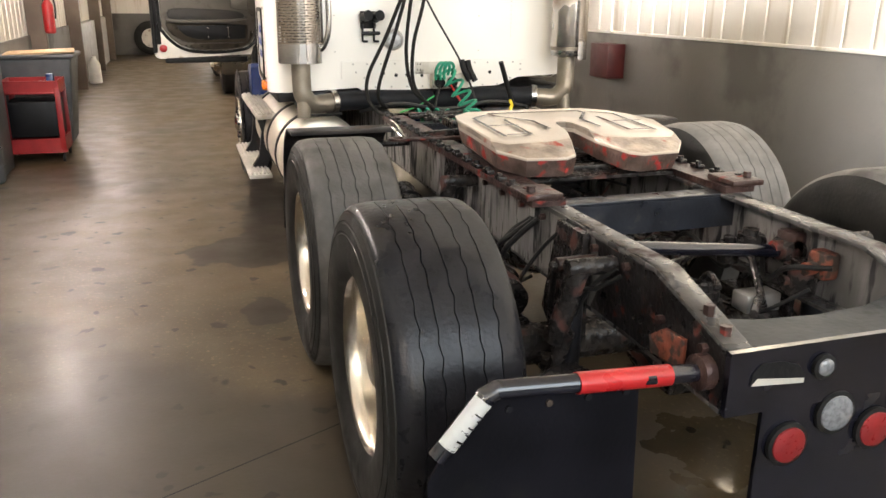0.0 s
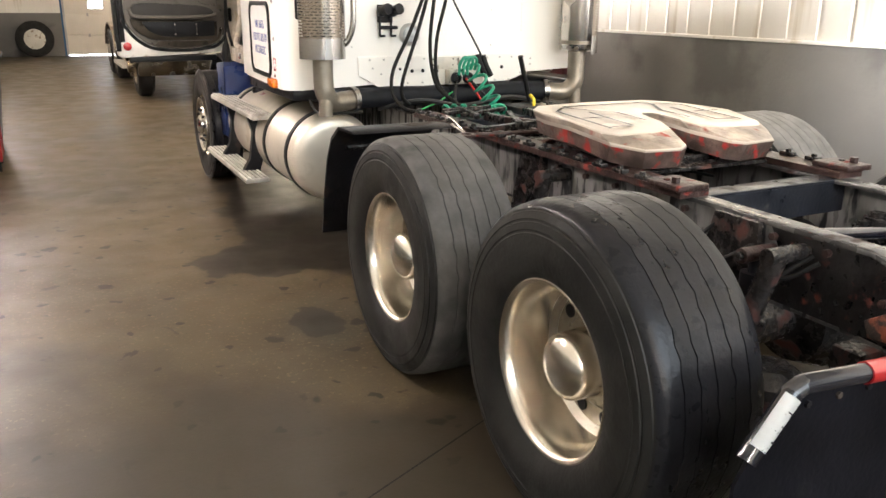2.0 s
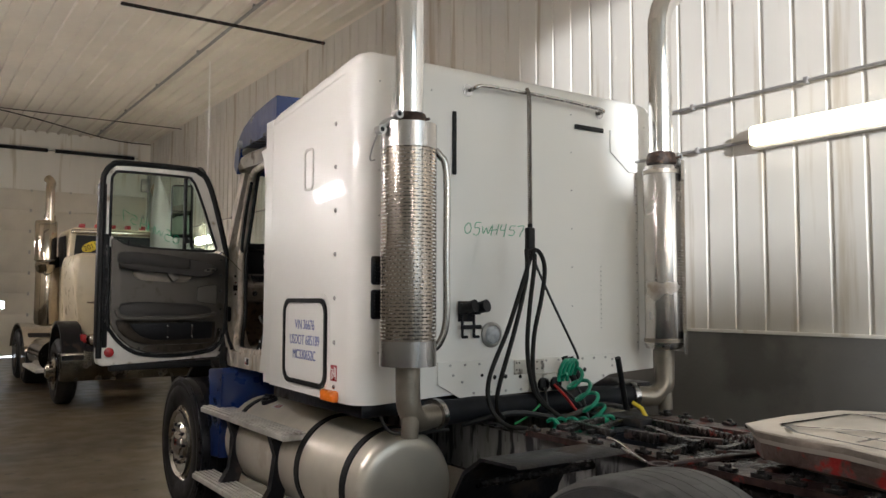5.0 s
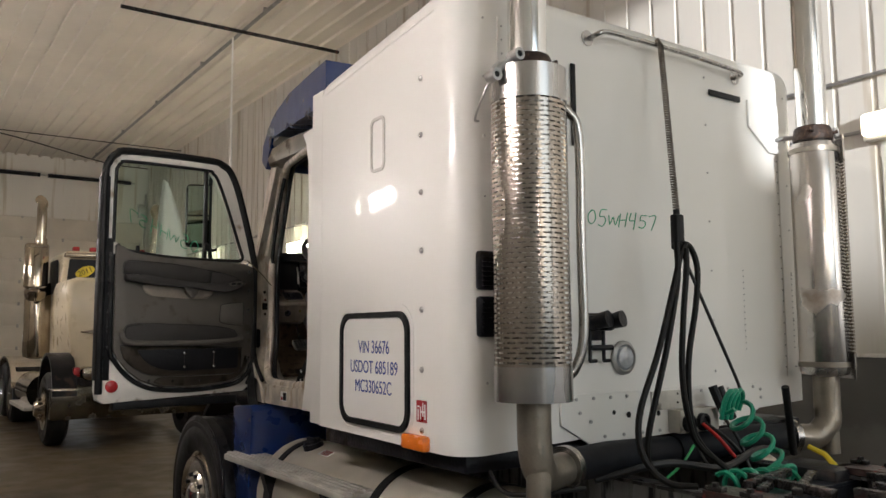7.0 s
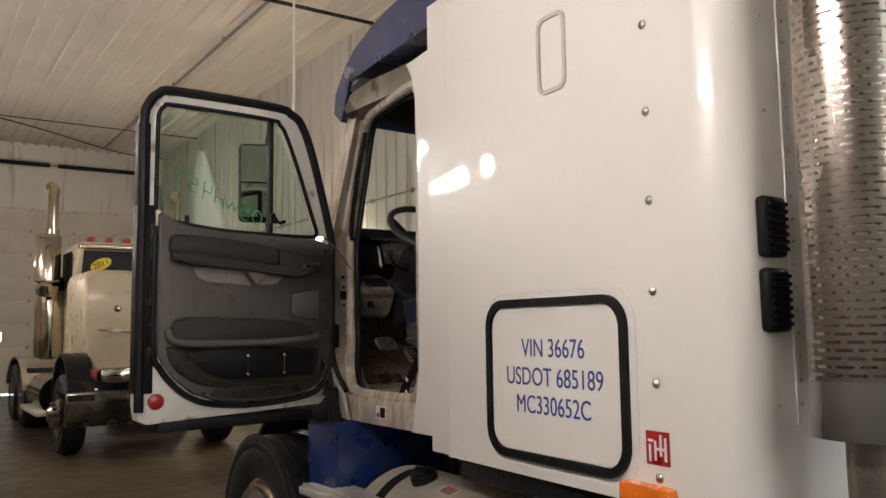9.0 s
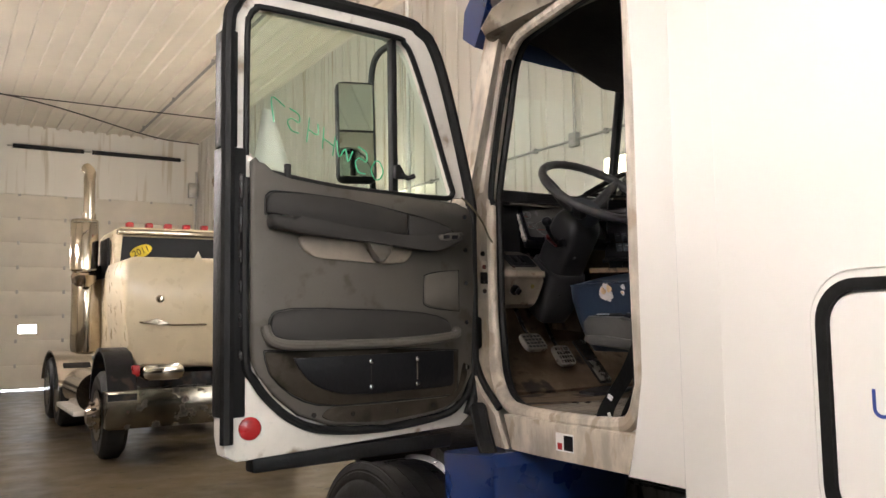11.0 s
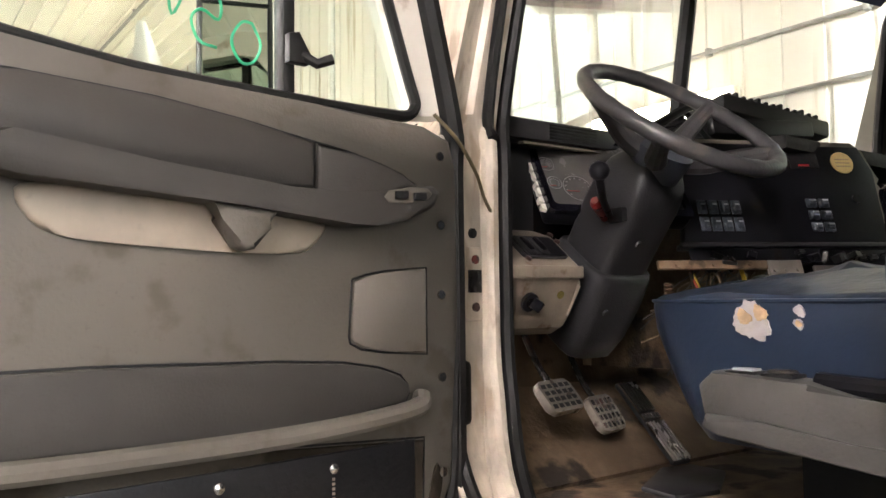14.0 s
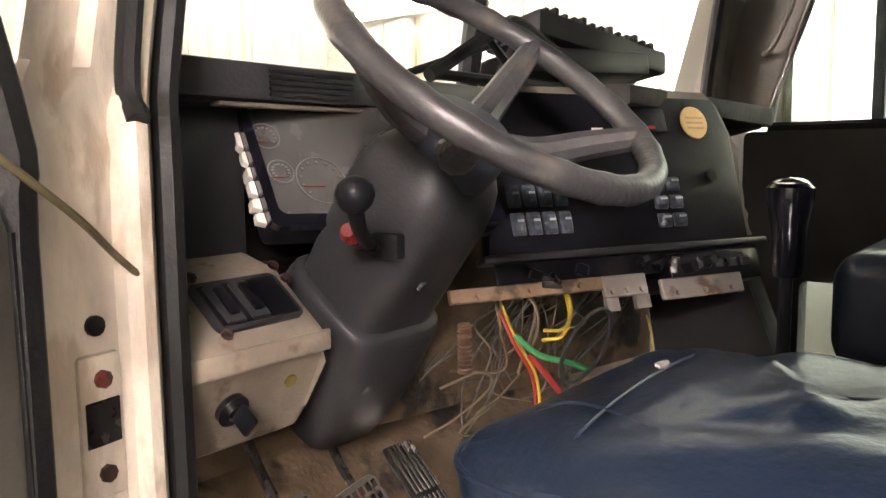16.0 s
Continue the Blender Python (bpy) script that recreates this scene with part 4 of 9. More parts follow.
top = [(-0.46, 0.80), (-0.475, 1.0), (-0.47, 1.22), (-0.43, 1.38), (-0.33, 1.49), (0.0, 1.52), (0.33, 1.49), (0.43, 1.38), (0.47, 1.22), (0.475, 1.0), (0.46, 0.80),
       (0.40, 0.735), (0.20, 0.745), (0.085, 0.79), (0.055, 0.88), (0.052, 1.02), (0.03, 1.06), (0.0, 1.07), (-0.03, 1.06), (-0.052, 1.02), (-0.055, 0.88), (-0.085, 0.79), (-0.20, 0.745), (-0.40, 0.735)]
low = [(-0.46, 0.72), (-0.475, 1.0), (-0.46, 1.22), (-0.42, 1.36), (-0.32, 1.46), (0.0, 1.49), (0.32, 1.46), (0.42, 1.36), (0.46, 1.22), (0.475, 1.0), (0.46, 0.72),
       (0.37, 0.60), (0.19, 0.585), (0.13, 0.62), (0.06, 0.80), (0.054, 1.02), (0.03, 1.065), (0.0, 1.075), (-0.03, 1.065), (-0.054, 1.02), (-0.06, 0.80), (-0.13, 0.62), (-0.19, 0.585), (-0.37, 0.60)]
def zt(y):
    return 1.195 - max(0, 0.95 - y) * 0.16
A = [bm.verts.new((x, y, zt(y))) for x, y in top]
B = [bm.verts.new((x, y, 1.155 - max(0, 0.95 - y) * 0.12)) for x, y in low]
C = [bm.verts.new((x * 0.965, y + (0.03 if y < 0.8 else -0.005), 1.085 - max(0, 0.95 - y) * 0.16)) for x, y in low]
bm.faces.new(A)
bm.faces.new(C[::-1])
for k, (P, Q) in enumerate(((A, B), (B, C))):
    for i in range(len(P)):
        j = (i + 1) % len(P)
        f = bm.faces.new((P[i], Q[i], Q[j], P[j]))
        f.material_index = 1 if k else 2
bmesh.ops.bevel(bm, geom=[e for e in bm.edges if len(e.link_faces) == 2 and (e.verts[0] in A and e.verts[1] in A or e.verts[0] in B and e.verts[1] in B)], offset=0.009, segments=2, profile=0.5, affect="EDGES")
fifth = part("fifth_wheel", bm, (FW_TOP, FW_SIDE, FW_RAMP), truck, "worn bare steel fifth wheel plate with chipped red edges", 25)
bm = bmesh.new()
for s in (-1, 1):
    for a, b in (((s * 0.13, 1.10), (s * 0.13, 0.90)), ((s * 0.13, 1.10), (s * 0.25, 1.30)), ((s * 0.25, 1.30), (s * 0.25, 1.38)), ((s * 0.25, 0.84), (s * 0.25, 1.16)), ((s * 0.25, 1.0), (s * 0.40, 1.0)), ((s * 0.38, 0.82), (s * 0.38, 1.24)), ((s * 0.38, 1.24), (s * 0.28, 1.34)), ((s * 0.25, 0.84), (s * 0.36, 0.84)), ((-0.25, 1.38), (0.25, 1.38))):
        pa, pb = Vector((*a, zt(a[1]) + 0.003)), Vector((*b, zt(b[1]) + 0.003))
        d = (pb - pa).normalized() * 0.003
        w = Vector((-d.y, d.x, 0)).normalized() * 0.009
        vs = [bm.verts.new(q) for q in (pa - d - w, pb + d - w, pb + d + w, pa - d + w)]
        bm.faces.new(vs)
part("grease_groove", bm, GREASE, fifth, "dark grease groove in the plate")
for s in (-1, 1):
    bm = bmesh.new()
    prism(bm, [(0.85, 1.02), (1.30, 1.02), (1.18, 1.12), (0.97, 1.12)], "x", *sorted((s * 0.30, s * 0.36)))
    rod(bm, (s * 0.28, 1.07, 1.09), (s * 0.44, 1.07, 1.09), 0.035, 14)
    part("pivot_bracket", bm, GREASE, fifth, "greasy pivot bracket")
bm = bmesh.new()
rod(bm, (0.1, 1.45, 1.06), (-0.62, 1.62, 1.045), 0.012, 8)
lathe(bm, [(-0.006, 0.03), (0.006, 0.03), (0.006, 0.05), (-0.006, 0.05)], (-0.66, 1.63, 1.045), "z", 20, close=True)
part("release_handle", bm, RUST, fifth, "rusty release pull handle")
random.seed(8)
for k in range(16):
    bm = bmesh.new()
    x, y = random.uniform(-0.3, 0.3), random.uniform(1.6, 2.6)
    a = random.uniform(0, 3.1)
    l = random.uniform(0.08, 0.26)
    box(bm, -l, l, -0.018, 0.018, 0, random.uniform(0.02, 0.05), 0.004, m=pose(x, y, 1.02, 0, 0, math.degrees(a)))
    part("frame_bracket", bm, random.choice((GREASE, RUST, GREASE)), truck, "greasy bar lying on the frame deck")
bm = bmesh.new()
sweep(bm, [(-0.02 + 0.001 * i, 1.62 + 0.0065 * i, 1.065 + 0.012 * math.sin(i * 1.2)) for i in range(60)], 0.006, 6)
part("coil_spring", bm, RUST, truck, "small rusty coil spring")

# mudflap hanger and flap
for s in (-1, 1):
    bm = bmesh.new()
    pts = [(s * 0.45, -0.80, 0.80), (s * 0.62, -0.81, 0.812), (s * 1.045, -0.80, 0.835), (s * 1.075, -0.80, 0.82), (s * 1.20, -0.80, 0.67)]
    sweep(bm, pts, 0.026, 14)
    hanger = part("mudflap_hanger", bm, GLOSS_BLACK, truck, "bent black mudflap hanger bar")
    bm = bmesh.new()
    sweep(bm, [(s * 0.56, -0.806, 0.8085), (s * 0.83, -0.806, 0.8235)], 0.0295, 14)
    part("red_tape", bm, RED, hanger, "red reflective tape")
    bm = bmesh.new()
    random.seed(8)
    pa, pb = Vector((s * 1.08, -0.80, 0.814)), Vector((s * 1.175, -0.80, 0.700))
    dirn = (pb - pa).normalized()
    side = Vector((dirn.z, 0, -dirn.x)) * (1 if s < 0 else -1)
    rows = []
    for i in range(25):
        p = pa.lerp(pb, i / 24)
        lo = radians(random.choice((-80, -70, -58, -45, -66, -74)))
        rows.append([bm.verts.new(p + 0.0275 * (-Vector((0, 1, 0)) * math.cos(a) + side * math.sin(a))) for a in (lo + (radians(85) - lo) * k / 5 for k in range(6))])
    for a, b in zip(rows, rows[1:]):
        for k in range(5):
            bm.faces.new((a[k], a[k + 1], b[k + 1], b[k]))
    bmesh.ops.solidify(bm, geom=bm.faces[:], thickness=0.0012)
    tape = part("white_tape", bm, WHITE_TAPE, hanger, "peeling white reflective tape")
    for i in (3, 6, 8, 12, 15, 19, 21):
        bm = bmesh.new()
        p = pa.lerp(pb, i / 24)
        a0, a1 = radians(random.uniform(-82, -70)), radians(random.uniform(-30, 25))
        w = random.uniform(0.002, 0.005)
        strip = [[bm.verts.new(p + q * dirn * w * (1 - 0.5 * k / 5) + 0.0292 * (-Vector((0, 1, 0)) * math.cos(a) + side * math.sin(a))) for q in (-1, 1)] for k, a in enumerate(a0 + (a1 - a0) * k / 5 for k in range(6))]
        for u, v in zip(strip, strip[1:]):
            bm.faces.new((u[0], u[1], v[1], v[0]))
        bmesh.ops.solidify(bm, geom=bm.faces[:], thickness=0.0008)
        part("drip", bm, DOORBLACK, tape, "black drip across the tape")
    bm = bmesh.new()
    lathe(bm, [(s * 0.435, 0.05), (s * 0.47, 0.05), (s * 0.475, 0.03)], (0, -0.80, 0.80), "x", 20)
    part("mount_boss", bm, RUST, hanger, "rusty hanger mount")
    bm = bmesh.new()
    prism(bm, [(s * 0.64, 0.80), (s * 1.05, 0.81), (s * 1.19, 0.65), (s * 1.22, 0.60), (s * 1.22, 0.17), (s * 0.62, 0.17)], "y", -0.795, -0.785)
    flap = part("mudflap", bm, FLAP, truck, "black rubber mudflap")
    for k in range(4):
        bm = bmesh.new()
        x = s * (0.68 + 0.11 * k)
        rod(bm, (x, -0.803, 0.775), (x, -0.795, 0.775), 0.010, 6)
        part("bolt", bm, BLACK, flap)

# quarter fender ahead of the drive tyre
for s in (-1, 1):
    bm = bmesh.new()
    prof = [(2.42, 0.40), (2.36, 0.62), (2.28, 0.86), (2.20, 0.98), (2.08, 1.055), (1.86, 1.06)]
    xs = sorted((s * 0.60, s * 1.19))
    outer = [(y, z) for y, z in prof]
    inner = [(y - 0.012, z - 0.012) for y, z in prof][::-1]
    prism(bm, outer + inner, "x", *xs)
    part("quarter_fender", bm, BLACK, truck, "black quarter fender ahead of the drive tyre", 50)
    bm = bmesh.new()
    rod(bm, (s * 0.44, 2.22, 0.92), (s * 1.1, 2.22, 0.92), 0.02, 10)
    part("fender_bracket", bm, GREASE, truck)
bm = bmesh.new()
sweep(bm, smooth_line([(-0.62, 1.95, 1.10), (-0.60, 1.90, 1.085), (-0.58, 1.80, 1.03), (-0.60, 1.76, 1.03), (-0.63, 1.86, 1.07)], 5), 0.006, 8)
part("hook", bm, STEEL, truck, "bright steel hook hanging on the fender")

# steps and tank fittings
def step(x0, x1, y0, y1, z, s):
    bm = bmesh.new()
    xs = sorted((s * x0, s * x1))
    box(bm, *xs, y0, y1, z - 0.045, z - 0.01, 0.006)
    st = part("step", bm, ALU_STEP, truck, "weathered aluminium step tread")
    n = 5
    w = (xs[1] - xs[0] - 0.02) / n
    for k in range(n):
        bm = bmesh.new()
        x = xs[0] + 0.01 + k * w
        box(bm, x + 0.006, x + w - 0.006, y0 + 0.005, y1 - 0.005, z - 0.010, z + 0.002, 0.003)
        part("tread_rib", bm, ALU_STEP, st)
    return st
for s in (-1, 1):
    step(0.985, 1.185, 4.03, 5.60, 0.875, s)
    step(1.09, 1.27, 3.99, 5.50, 0.41, s)
    for y in (4.30, 5.05):
        bm = bmesh.new()
        prism(bm, [(s * 1.0, 0.835), (s * 1.17, 0.835), (s * 1.13, 0.70), (s * 1.16, 0.50), (s * 1.24, 0.375), (s * 1.10, 0.365), (s * 1.06, 0.5), (s * 1.08, 0.72)], "y", y - 0.03, y + 0.03)
        part("step_bracket", bm, BLACK, truck, "black step bracket")
    bm = bmesh.new()
    c = Vector((s * 0.895, 4.95, 0.945))
    d = Vector((s * 0.27, 0, 0.96)).normalized()
    rod(bm, c, c + d * 0.035, 0.058, 24)
    rod(bm, c + d * 0.035, c + d * 0.05, 0.05, 24, 0.044)
    rod(bm, c + d * 0.052 + Vector((0, -0.045, 0)), c + d * 0.052 + Vector((0, 0.045, 0)), 0.012, 8)
    part("tank_cap", bm, BLACK, truck, "black tank filler cap")
t = radians(68)
m = Matrix.Translation((-0.81 - 0.3065 * math.cos(t), 4.74, 0.66 + 0.3065 * math.sin(t))) @ pose(0, 0, 0, 0, -22, 0)
bm = bmesh.new()
box(bm, -0.025, 0.025, -0.06, 0.06, 0, 0.002, m=m)
stk = part("tank_sticker", bm, WHITE_TAPE, truck, "small red and white warning sticker on the tank")
for k in range(4):
    bm = bmesh.new()
    box(bm, -0.02 + 0.011 * k, -0.013 + 0.011 * k, -0.052, 0.03 + 0.006 * (k % 3), 0.002, 0.003, m=m)
    part("print_bar", bm, RED, stk)

# blue cab splash panel and front fender
for s in (-1, 1):
    bm = bmesh.new()
    xs = sorted((s * 0.50, s * 1.10))
    prism(bm, [(5.42, 0.50), (5.66, 0.48), (5.70, 1.14), (5.40, 1.165), (5.36, 1.13), (5.38, 1.02)], "x", *xs, bevel=0.02)
    part("splash_panel", bm, BLUE, truck, "blue painted panel behind the front tyre")
    bm = bmesh.new()
    n = 14
    arc = [(6.12 + 0.64 * math.cos(radians(a)), 0.56 + 0.64 * math.sin(radians(a))) for a in [10 + 150 * i / n for i in range(n + 1)]]
    inn = [(6.12 + 0.61 * math.cos(radians(a)), 0.56 + 0.61 * math.sin(radians(a))) for a in [10 + 150 * i / n for i in range(n + 1)]][::-1]
    prism(bm, arc + inn, "x", *sorted((s * 0.62, s * 1.0)))
    part("inner_fender", bm, BLACK, truck, "black inner fender over the front tyre", 40)
bm = bmesh.new()
rod(bm, (-1.1, 6.12, 0.50), (1.1, 6.12, 0.50), 0.05, 12)
box(bm, -0.42, 0.42, 5.5, 7.1, 0.72, 1.25, 0.05)
part("engine_block", bm, GREASE, truck, "greasy engine block")
bm = bmesh.new()
box(bm, -0.75, 0.75, 6.95, 7.15, 0.55, 1.75, 0.02)
part("radiator", bm, BLACK, truck, "black radiator core")
# tilted hood, seen from behind through the glass
bm = bmesh.new()
cols = 25
rows = []
for k, (y, dz, w) in enumerate(((7.95, 0.0, 0.93), (8.10, 0.05, 0.93), (8.35, -0.25, 0.90), (8.5, -0.5, 0.88))):
    row = []
    for i in range(cols):
        u = -1 + 2 * i / (cols - 1)
        x = 0.95 * u * w
        z = 1.80 + dz + (1.16 * max(0, (abs(u) - 0.72) / 0.28) ** 0.5 if abs(u) > 0.72 else 0.0) * (1 if k < 3 else 0.4) * (1 if u < 0 else 0.35)
        row.append(bm.verts.new((x, y + (0.1 if abs(u) > 0.72 else 0), z)))
    rows.append(row)
for a, b in zip(rows, rows[1:]):
    for i in range(cols - 1):
        bm.faces.new((a[i], a[i + 1], b[i + 1], b[i]))
bmesh.ops.solidify(bm, geom=bm.faces[:], thickness=0.03)
for f in bm.faces:
    c = f.calc_center_median()
    f.material_index = 1 if abs(c.x) > 0.62 and c.z > 2.93 - 0.0 * c.x else 0
part("hood", bm, (WHITE, BLUE), truck, "tilted hood with blue fender edge and pale inside", 60)

# exhaust stacks
def perforated(cx, cy, r, z0, z1, a0, a1, rows_n=58, slots=10):
    """A heat shield with staggered rows of slots, open where the slots are."""
    bm = bmesh.new()
    cols = slots * 4
    hz = (z1 - z0) / rows_n
    zs = [z0]
    for j in range(rows_n):
        zs += [z0 + (j + 0.62) * hz, z0 + (j + 1) * hz]
    grid = [[bm.verts.new((cx + r * math.cos(t), cy + r * math.sin(t), z)) for t in (a0 + (a1 - a0) * i / cols for i in range(cols + 1))] for z in zs]
    for j in range(len(zs) - 1):
        for i in range(cols):
            off = 2 if (j // 2) % 2 else 0
            if j % 2 and (i + off) % 4 and 0 < i < cols - 1:
                continue
            bm.faces.new((grid[j][i], grid[j][i + 1], grid[j + 1][i + 1], grid[j + 1][i]))
    bmesh.ops.delete(bm, geom=[v for v in bm.verts if not v.link_faces], context="VERTS")
    return bm

def tube_shell(bm, cx, cy, r, z0, z1, a0, a1, n=26, th=0.003):
    for rr in (r, r - th):
        prev = None
        for i in range(n + 1):
            t = a0 + (a1 - a0) * i / n
            cur = [bm.verts.new((cx + rr * math.cos(t), cy + rr * math.sin(t), z)) for z in (z0, z1)]
            if prev:
                bm.faces.new((prev[0], cur[0], cur[1], prev[1]))
            prev = cur

for s in (-1, 1):
    cx, cy = s * 0.965, 2.985
    bm = bmesh.new()
    lathe(bm, [(1.36, 0.06), (1.37, 0.110), (1.395, 0.118), (2.515, 0.118), (2.54, 0.110), (2.555, 0.075)], (cx, cy, 0), "z", 40)
    muf = part("muffler", bm, MUFFLER, truck, "dull steel upright muffler")
    for z in (1.42, 2.50):
        bm = bmesh.new()
        lathe(bm, [(z - 0.012, 0.117), (z - 0.012, 0.123), (z + 0.012, 0.123), (z + 0.012, 0.117)], (cx, cy, 0), "z", 40, close=True)
        part("band", bm, PIPE, muf)
    # heat shield, facing back and outwards on the left, outwards on the right
    mid = radians(-118) if s < 0 else radians(-20)
    half = radians(95) if s < 0 else radians(62)
    rs = 0.143
    bm = perforated(cx, cy, rs, 1.47, 2.445, mid - half, mid + half, 55)
    shield = part("heat_shield", bm, SHIELD, muf, "steel heat shield with rows of slots")
    for z0, z1 in ((1.345, 1.47), (2.445, 2.572)):
        bm = bmesh.new()
        tube_shell(bm, cx, cy, rs + 0.001, z0, z1, mid - half, mid + half)
        part("shield_band", bm, STEEL, shield, "plain steel band of the heat shield")
    # stack pipe above, mitred and curved outlet
    bm = bmesh.new()
    top = [(cx, cy, 2.54), (cx, cy, 2.9), (cx, cy, 3.3), (cx + s * 0.0, cy, 3.50), (cx + 0.03, cy - 0.0, 3.60), (cx + 0.09, cy, 3.68), (cx + 0.15, cy, 3.72)] if s > 0 else [(cx, cy, 2.54), (cx, cy, 3.2), (cx, cy, 3.5), (cx - 0.03, cy, 3.60), (cx - 0.09, cy, 3.68), (cx - 0.15, cy, 3.72)]
    sweep(bm, top, 0.075, 28)
    part("stack_pipe", bm, CHROME, truck, "chromed exhaust stack pipe")
    bm = bmesh.new()
    lathe(bm, [(2.56, 0.075), (2.558, 0.094), (2.575, 0.098), (2.60, 0.092), (2.615, 0.090), (2.628, 0.084), (2.632, 0.077)], (cx, cy, 0), "z", 28, close=True)
    for v in bm.verts:
        v.co += Vector((0.006, 0.006, 0.004)) * noise.noise(v.co * 30.0)
    for a in (-150, -60, 20):
        q = Vector((math.cos(radians(a)), math.sin(radians(a)), 0))
        rod(bm, Vector((cx, cy, 2.59)) + q * 0.08, Vector((cx, cy, 2.597)) + q * 0.118, 0.008, 8)
    part("stack_clamp", bm, RUSTBAND, truck, "crusty brown stack clamp with bolts")
    # elbow beneath
    bm = bmesh.new()
    sweep(bm, smooth_line([(cx, cy, 1.38), (cx, cy, 1.22), (cx - s * 0.01, cy, 1.13), (cx - s * 0.07, cy + 0.03, 1.07), (cx - s * 0.17, cy + 0.06, 1.07), (cx - s * 0.24, cy + 0.08, 1.075)], 5), 0.063, 24)
    elbow = part("exhaust_elbow", bm, PIPE, truck, "pale heat-stained exhaust elbow")
    bm = bmesh.new()
    sweep(bm, [(cx - s * 0.01, cy - 0.01, 1.10), (cx - s * 0.005, cy - 0.01, 0.985)], 0.045, 16)
    part("drain_stub", bm, PIPE, elbow)
    bm = bmesh.new()
    rod(bm, (cx - s * 0.20, cy + 0.07, 1.074), (cx - s * 0.235, cy + 0.08, 1.075), 0.083, 24)
    part("clamp", bm, STEEL, elbow, "steel band clamp")
    # cross pipe coloured black, so that it sinks into the shade
    bm = bmesh.new()
    sweep(bm, [(cx - s * 0.22, cy + 0.075, 1.075), (cx - s * 0.5, cy + 0.12, 1.08), (cx - s * 0.95, cy + 0.18, 1.06)], 0.066, 20)
    part("exhaust_pipe", bm, DARKSEAT, truck, "exhaust cross pipe, coloured black to vanish into shade")
    # cast upper mount with two bushings and a wire clip
    bm = bmesh.new()
    sweep(bm, smooth_line([(cx + 0.172 * s, cy - 0.01, 2.528), (cx + 0.15 * s, cy + 0.02, 2.565), (cx + 0.09 * s, cy + 0.05, 2.60), (cx - 0.02 * s, cy + 0.15, 2.60), (cx - 0.05 * s, cy + 0.20, 2.59)], 4), 0.012, 10)
    sweep(bm, [(cx + 0.172 * s, cy - 0.01, 2.535), (cx + 0.135 * s, cy - 0.03, 2.575), (cx + 0.095 * s, cy - 0.04, 2.607), (cx + 0.02 * s, cy - 0.05, 2.60)], 0.013, 10)
    for q in (Vector((cx + 0.175 * s, cy - 0.035, 2.528)), Vector((cx + 0.10 * s, cy - 0.075, 2.608))):
        lathe(bm, [(q.y, 0.013), (q.y, 0.023), (q.y + 0.05, 0.023), (q.y + 0.05, 0.013)], (q.x, 0, q.z), "y", 18, close=True)
    mount = part("muffler_mount", bm, GALV, truck, "cast aluminium muffler mount")
    for q in (Vector((cx + 0.175 * s, cy - 0.035, 2.528)), Vector((cx + 0.10 * s, cy - 0.075, 2.608))):
        bm = bmesh.new()
        rod(bm, q + Vector((0, 0.004, 0)), q + Vector((0, 0.05, 0)), 0.0125, 12)
        part("bushing", bm, RUBBER_TRIM, mount, "black rubber bushing")
    bm = bmesh.new()
    sweep(bm, smooth_line([(cx + 0.178 * s, cy + 0.0, 2.525), (cx + 0.185 * s, cy + 0.05, 2.45), (cx + 0.155 * s, cy + 0.13, 2.40), (cx + 0.10 * s, cy + 0.18, 2.41)], 4), 0.0045, 6)
    part("wire_clip", bm, GALV, mount)
    # grab bar beside the stack
    if s < 0:
        bm = bmesh.new()
        gx, gy = cx + 0.15, cy - 0.045
        sweep(bm, smooth_line([(gx - 0.04, gy, 2.455), (gx - 0.005, gy - 0.02, 2.425), (gx + 0.03, gy - 0.035, 2.33), (gx + 0.03, gy - 0.035, 1.9), (gx + 0.03, gy - 0.035, 1.58), (gx, gy - 0.02, 1.46), (gx - 0.04, gy, 1.42)], 5), 0.019, 12)
        part("grab_bar", bm, STEEL, truck, "bent steel grab bar beside the stack")
        bm = bmesh.new()
        box(bm, gx - 0.02, gx + 0.01, gy + 0.06, gy + 0.20, 1.44, 2.56, 0.004)
        part("stanchion", bm, STEEL, truck, "flat steel stanchion behind the stack")
    else:
        bm = bmesh.new()
        prism(bm, [(0.69, 2.78), (0.95, 2.78), (0.95, 2.52), (0.86, 2.52), (0.69, 2.64)], "y", 3.165, 3.176)
        part("mount_plate", bm, WHITE, truck, "white stack mount plate")

# back of the sleeper: apron, lamps, bar, hoses
YK = 3.178
bm = bmesh.new()
prism(bm, [(-0.66, 1.335), (0.72, 1.335), (0.72, 1.228), (0.50, 1.147), (-0.50, 1.125), (-0.66, 1.215)], "y", YK - 0.012, YK)
apron = part("apron_panel", bm, WHITE, truck, "white apron panel with bolt heads")
for x, z in [(-0.58 + 0.1 * k, 1.315) for k in range(13)] + [(-0.42 + 0.115 * k, 1.155) for k in range(9)] + [(-0.56, 1.26), (-0.5, 1.22), (0.68, 1.26), (0.68, 1.30), (0.60, 1.20)]:
    bm = bmesh.new()
    rod(bm, (x, YK - 0.012, z), (x, YK - 0.018, z), 0.007, 8)
    part("rivet", bm, GALV, apron)
for x, z, r in ((-0.27, 1.235, 0.013), (-0.19, 1.235, 0.013), (-0.08, 1.23, 0.012), (0.44, 1.245, 0.013), (-0.36, 1.25, 0.01)):
    bm = bmesh.new()
    rod(bm, (x, YK - 0.012, z), (x, YK - 0.0135, z), r, 14)
    part("hole", bm, DOORBLACK, apron, "dark round hole")
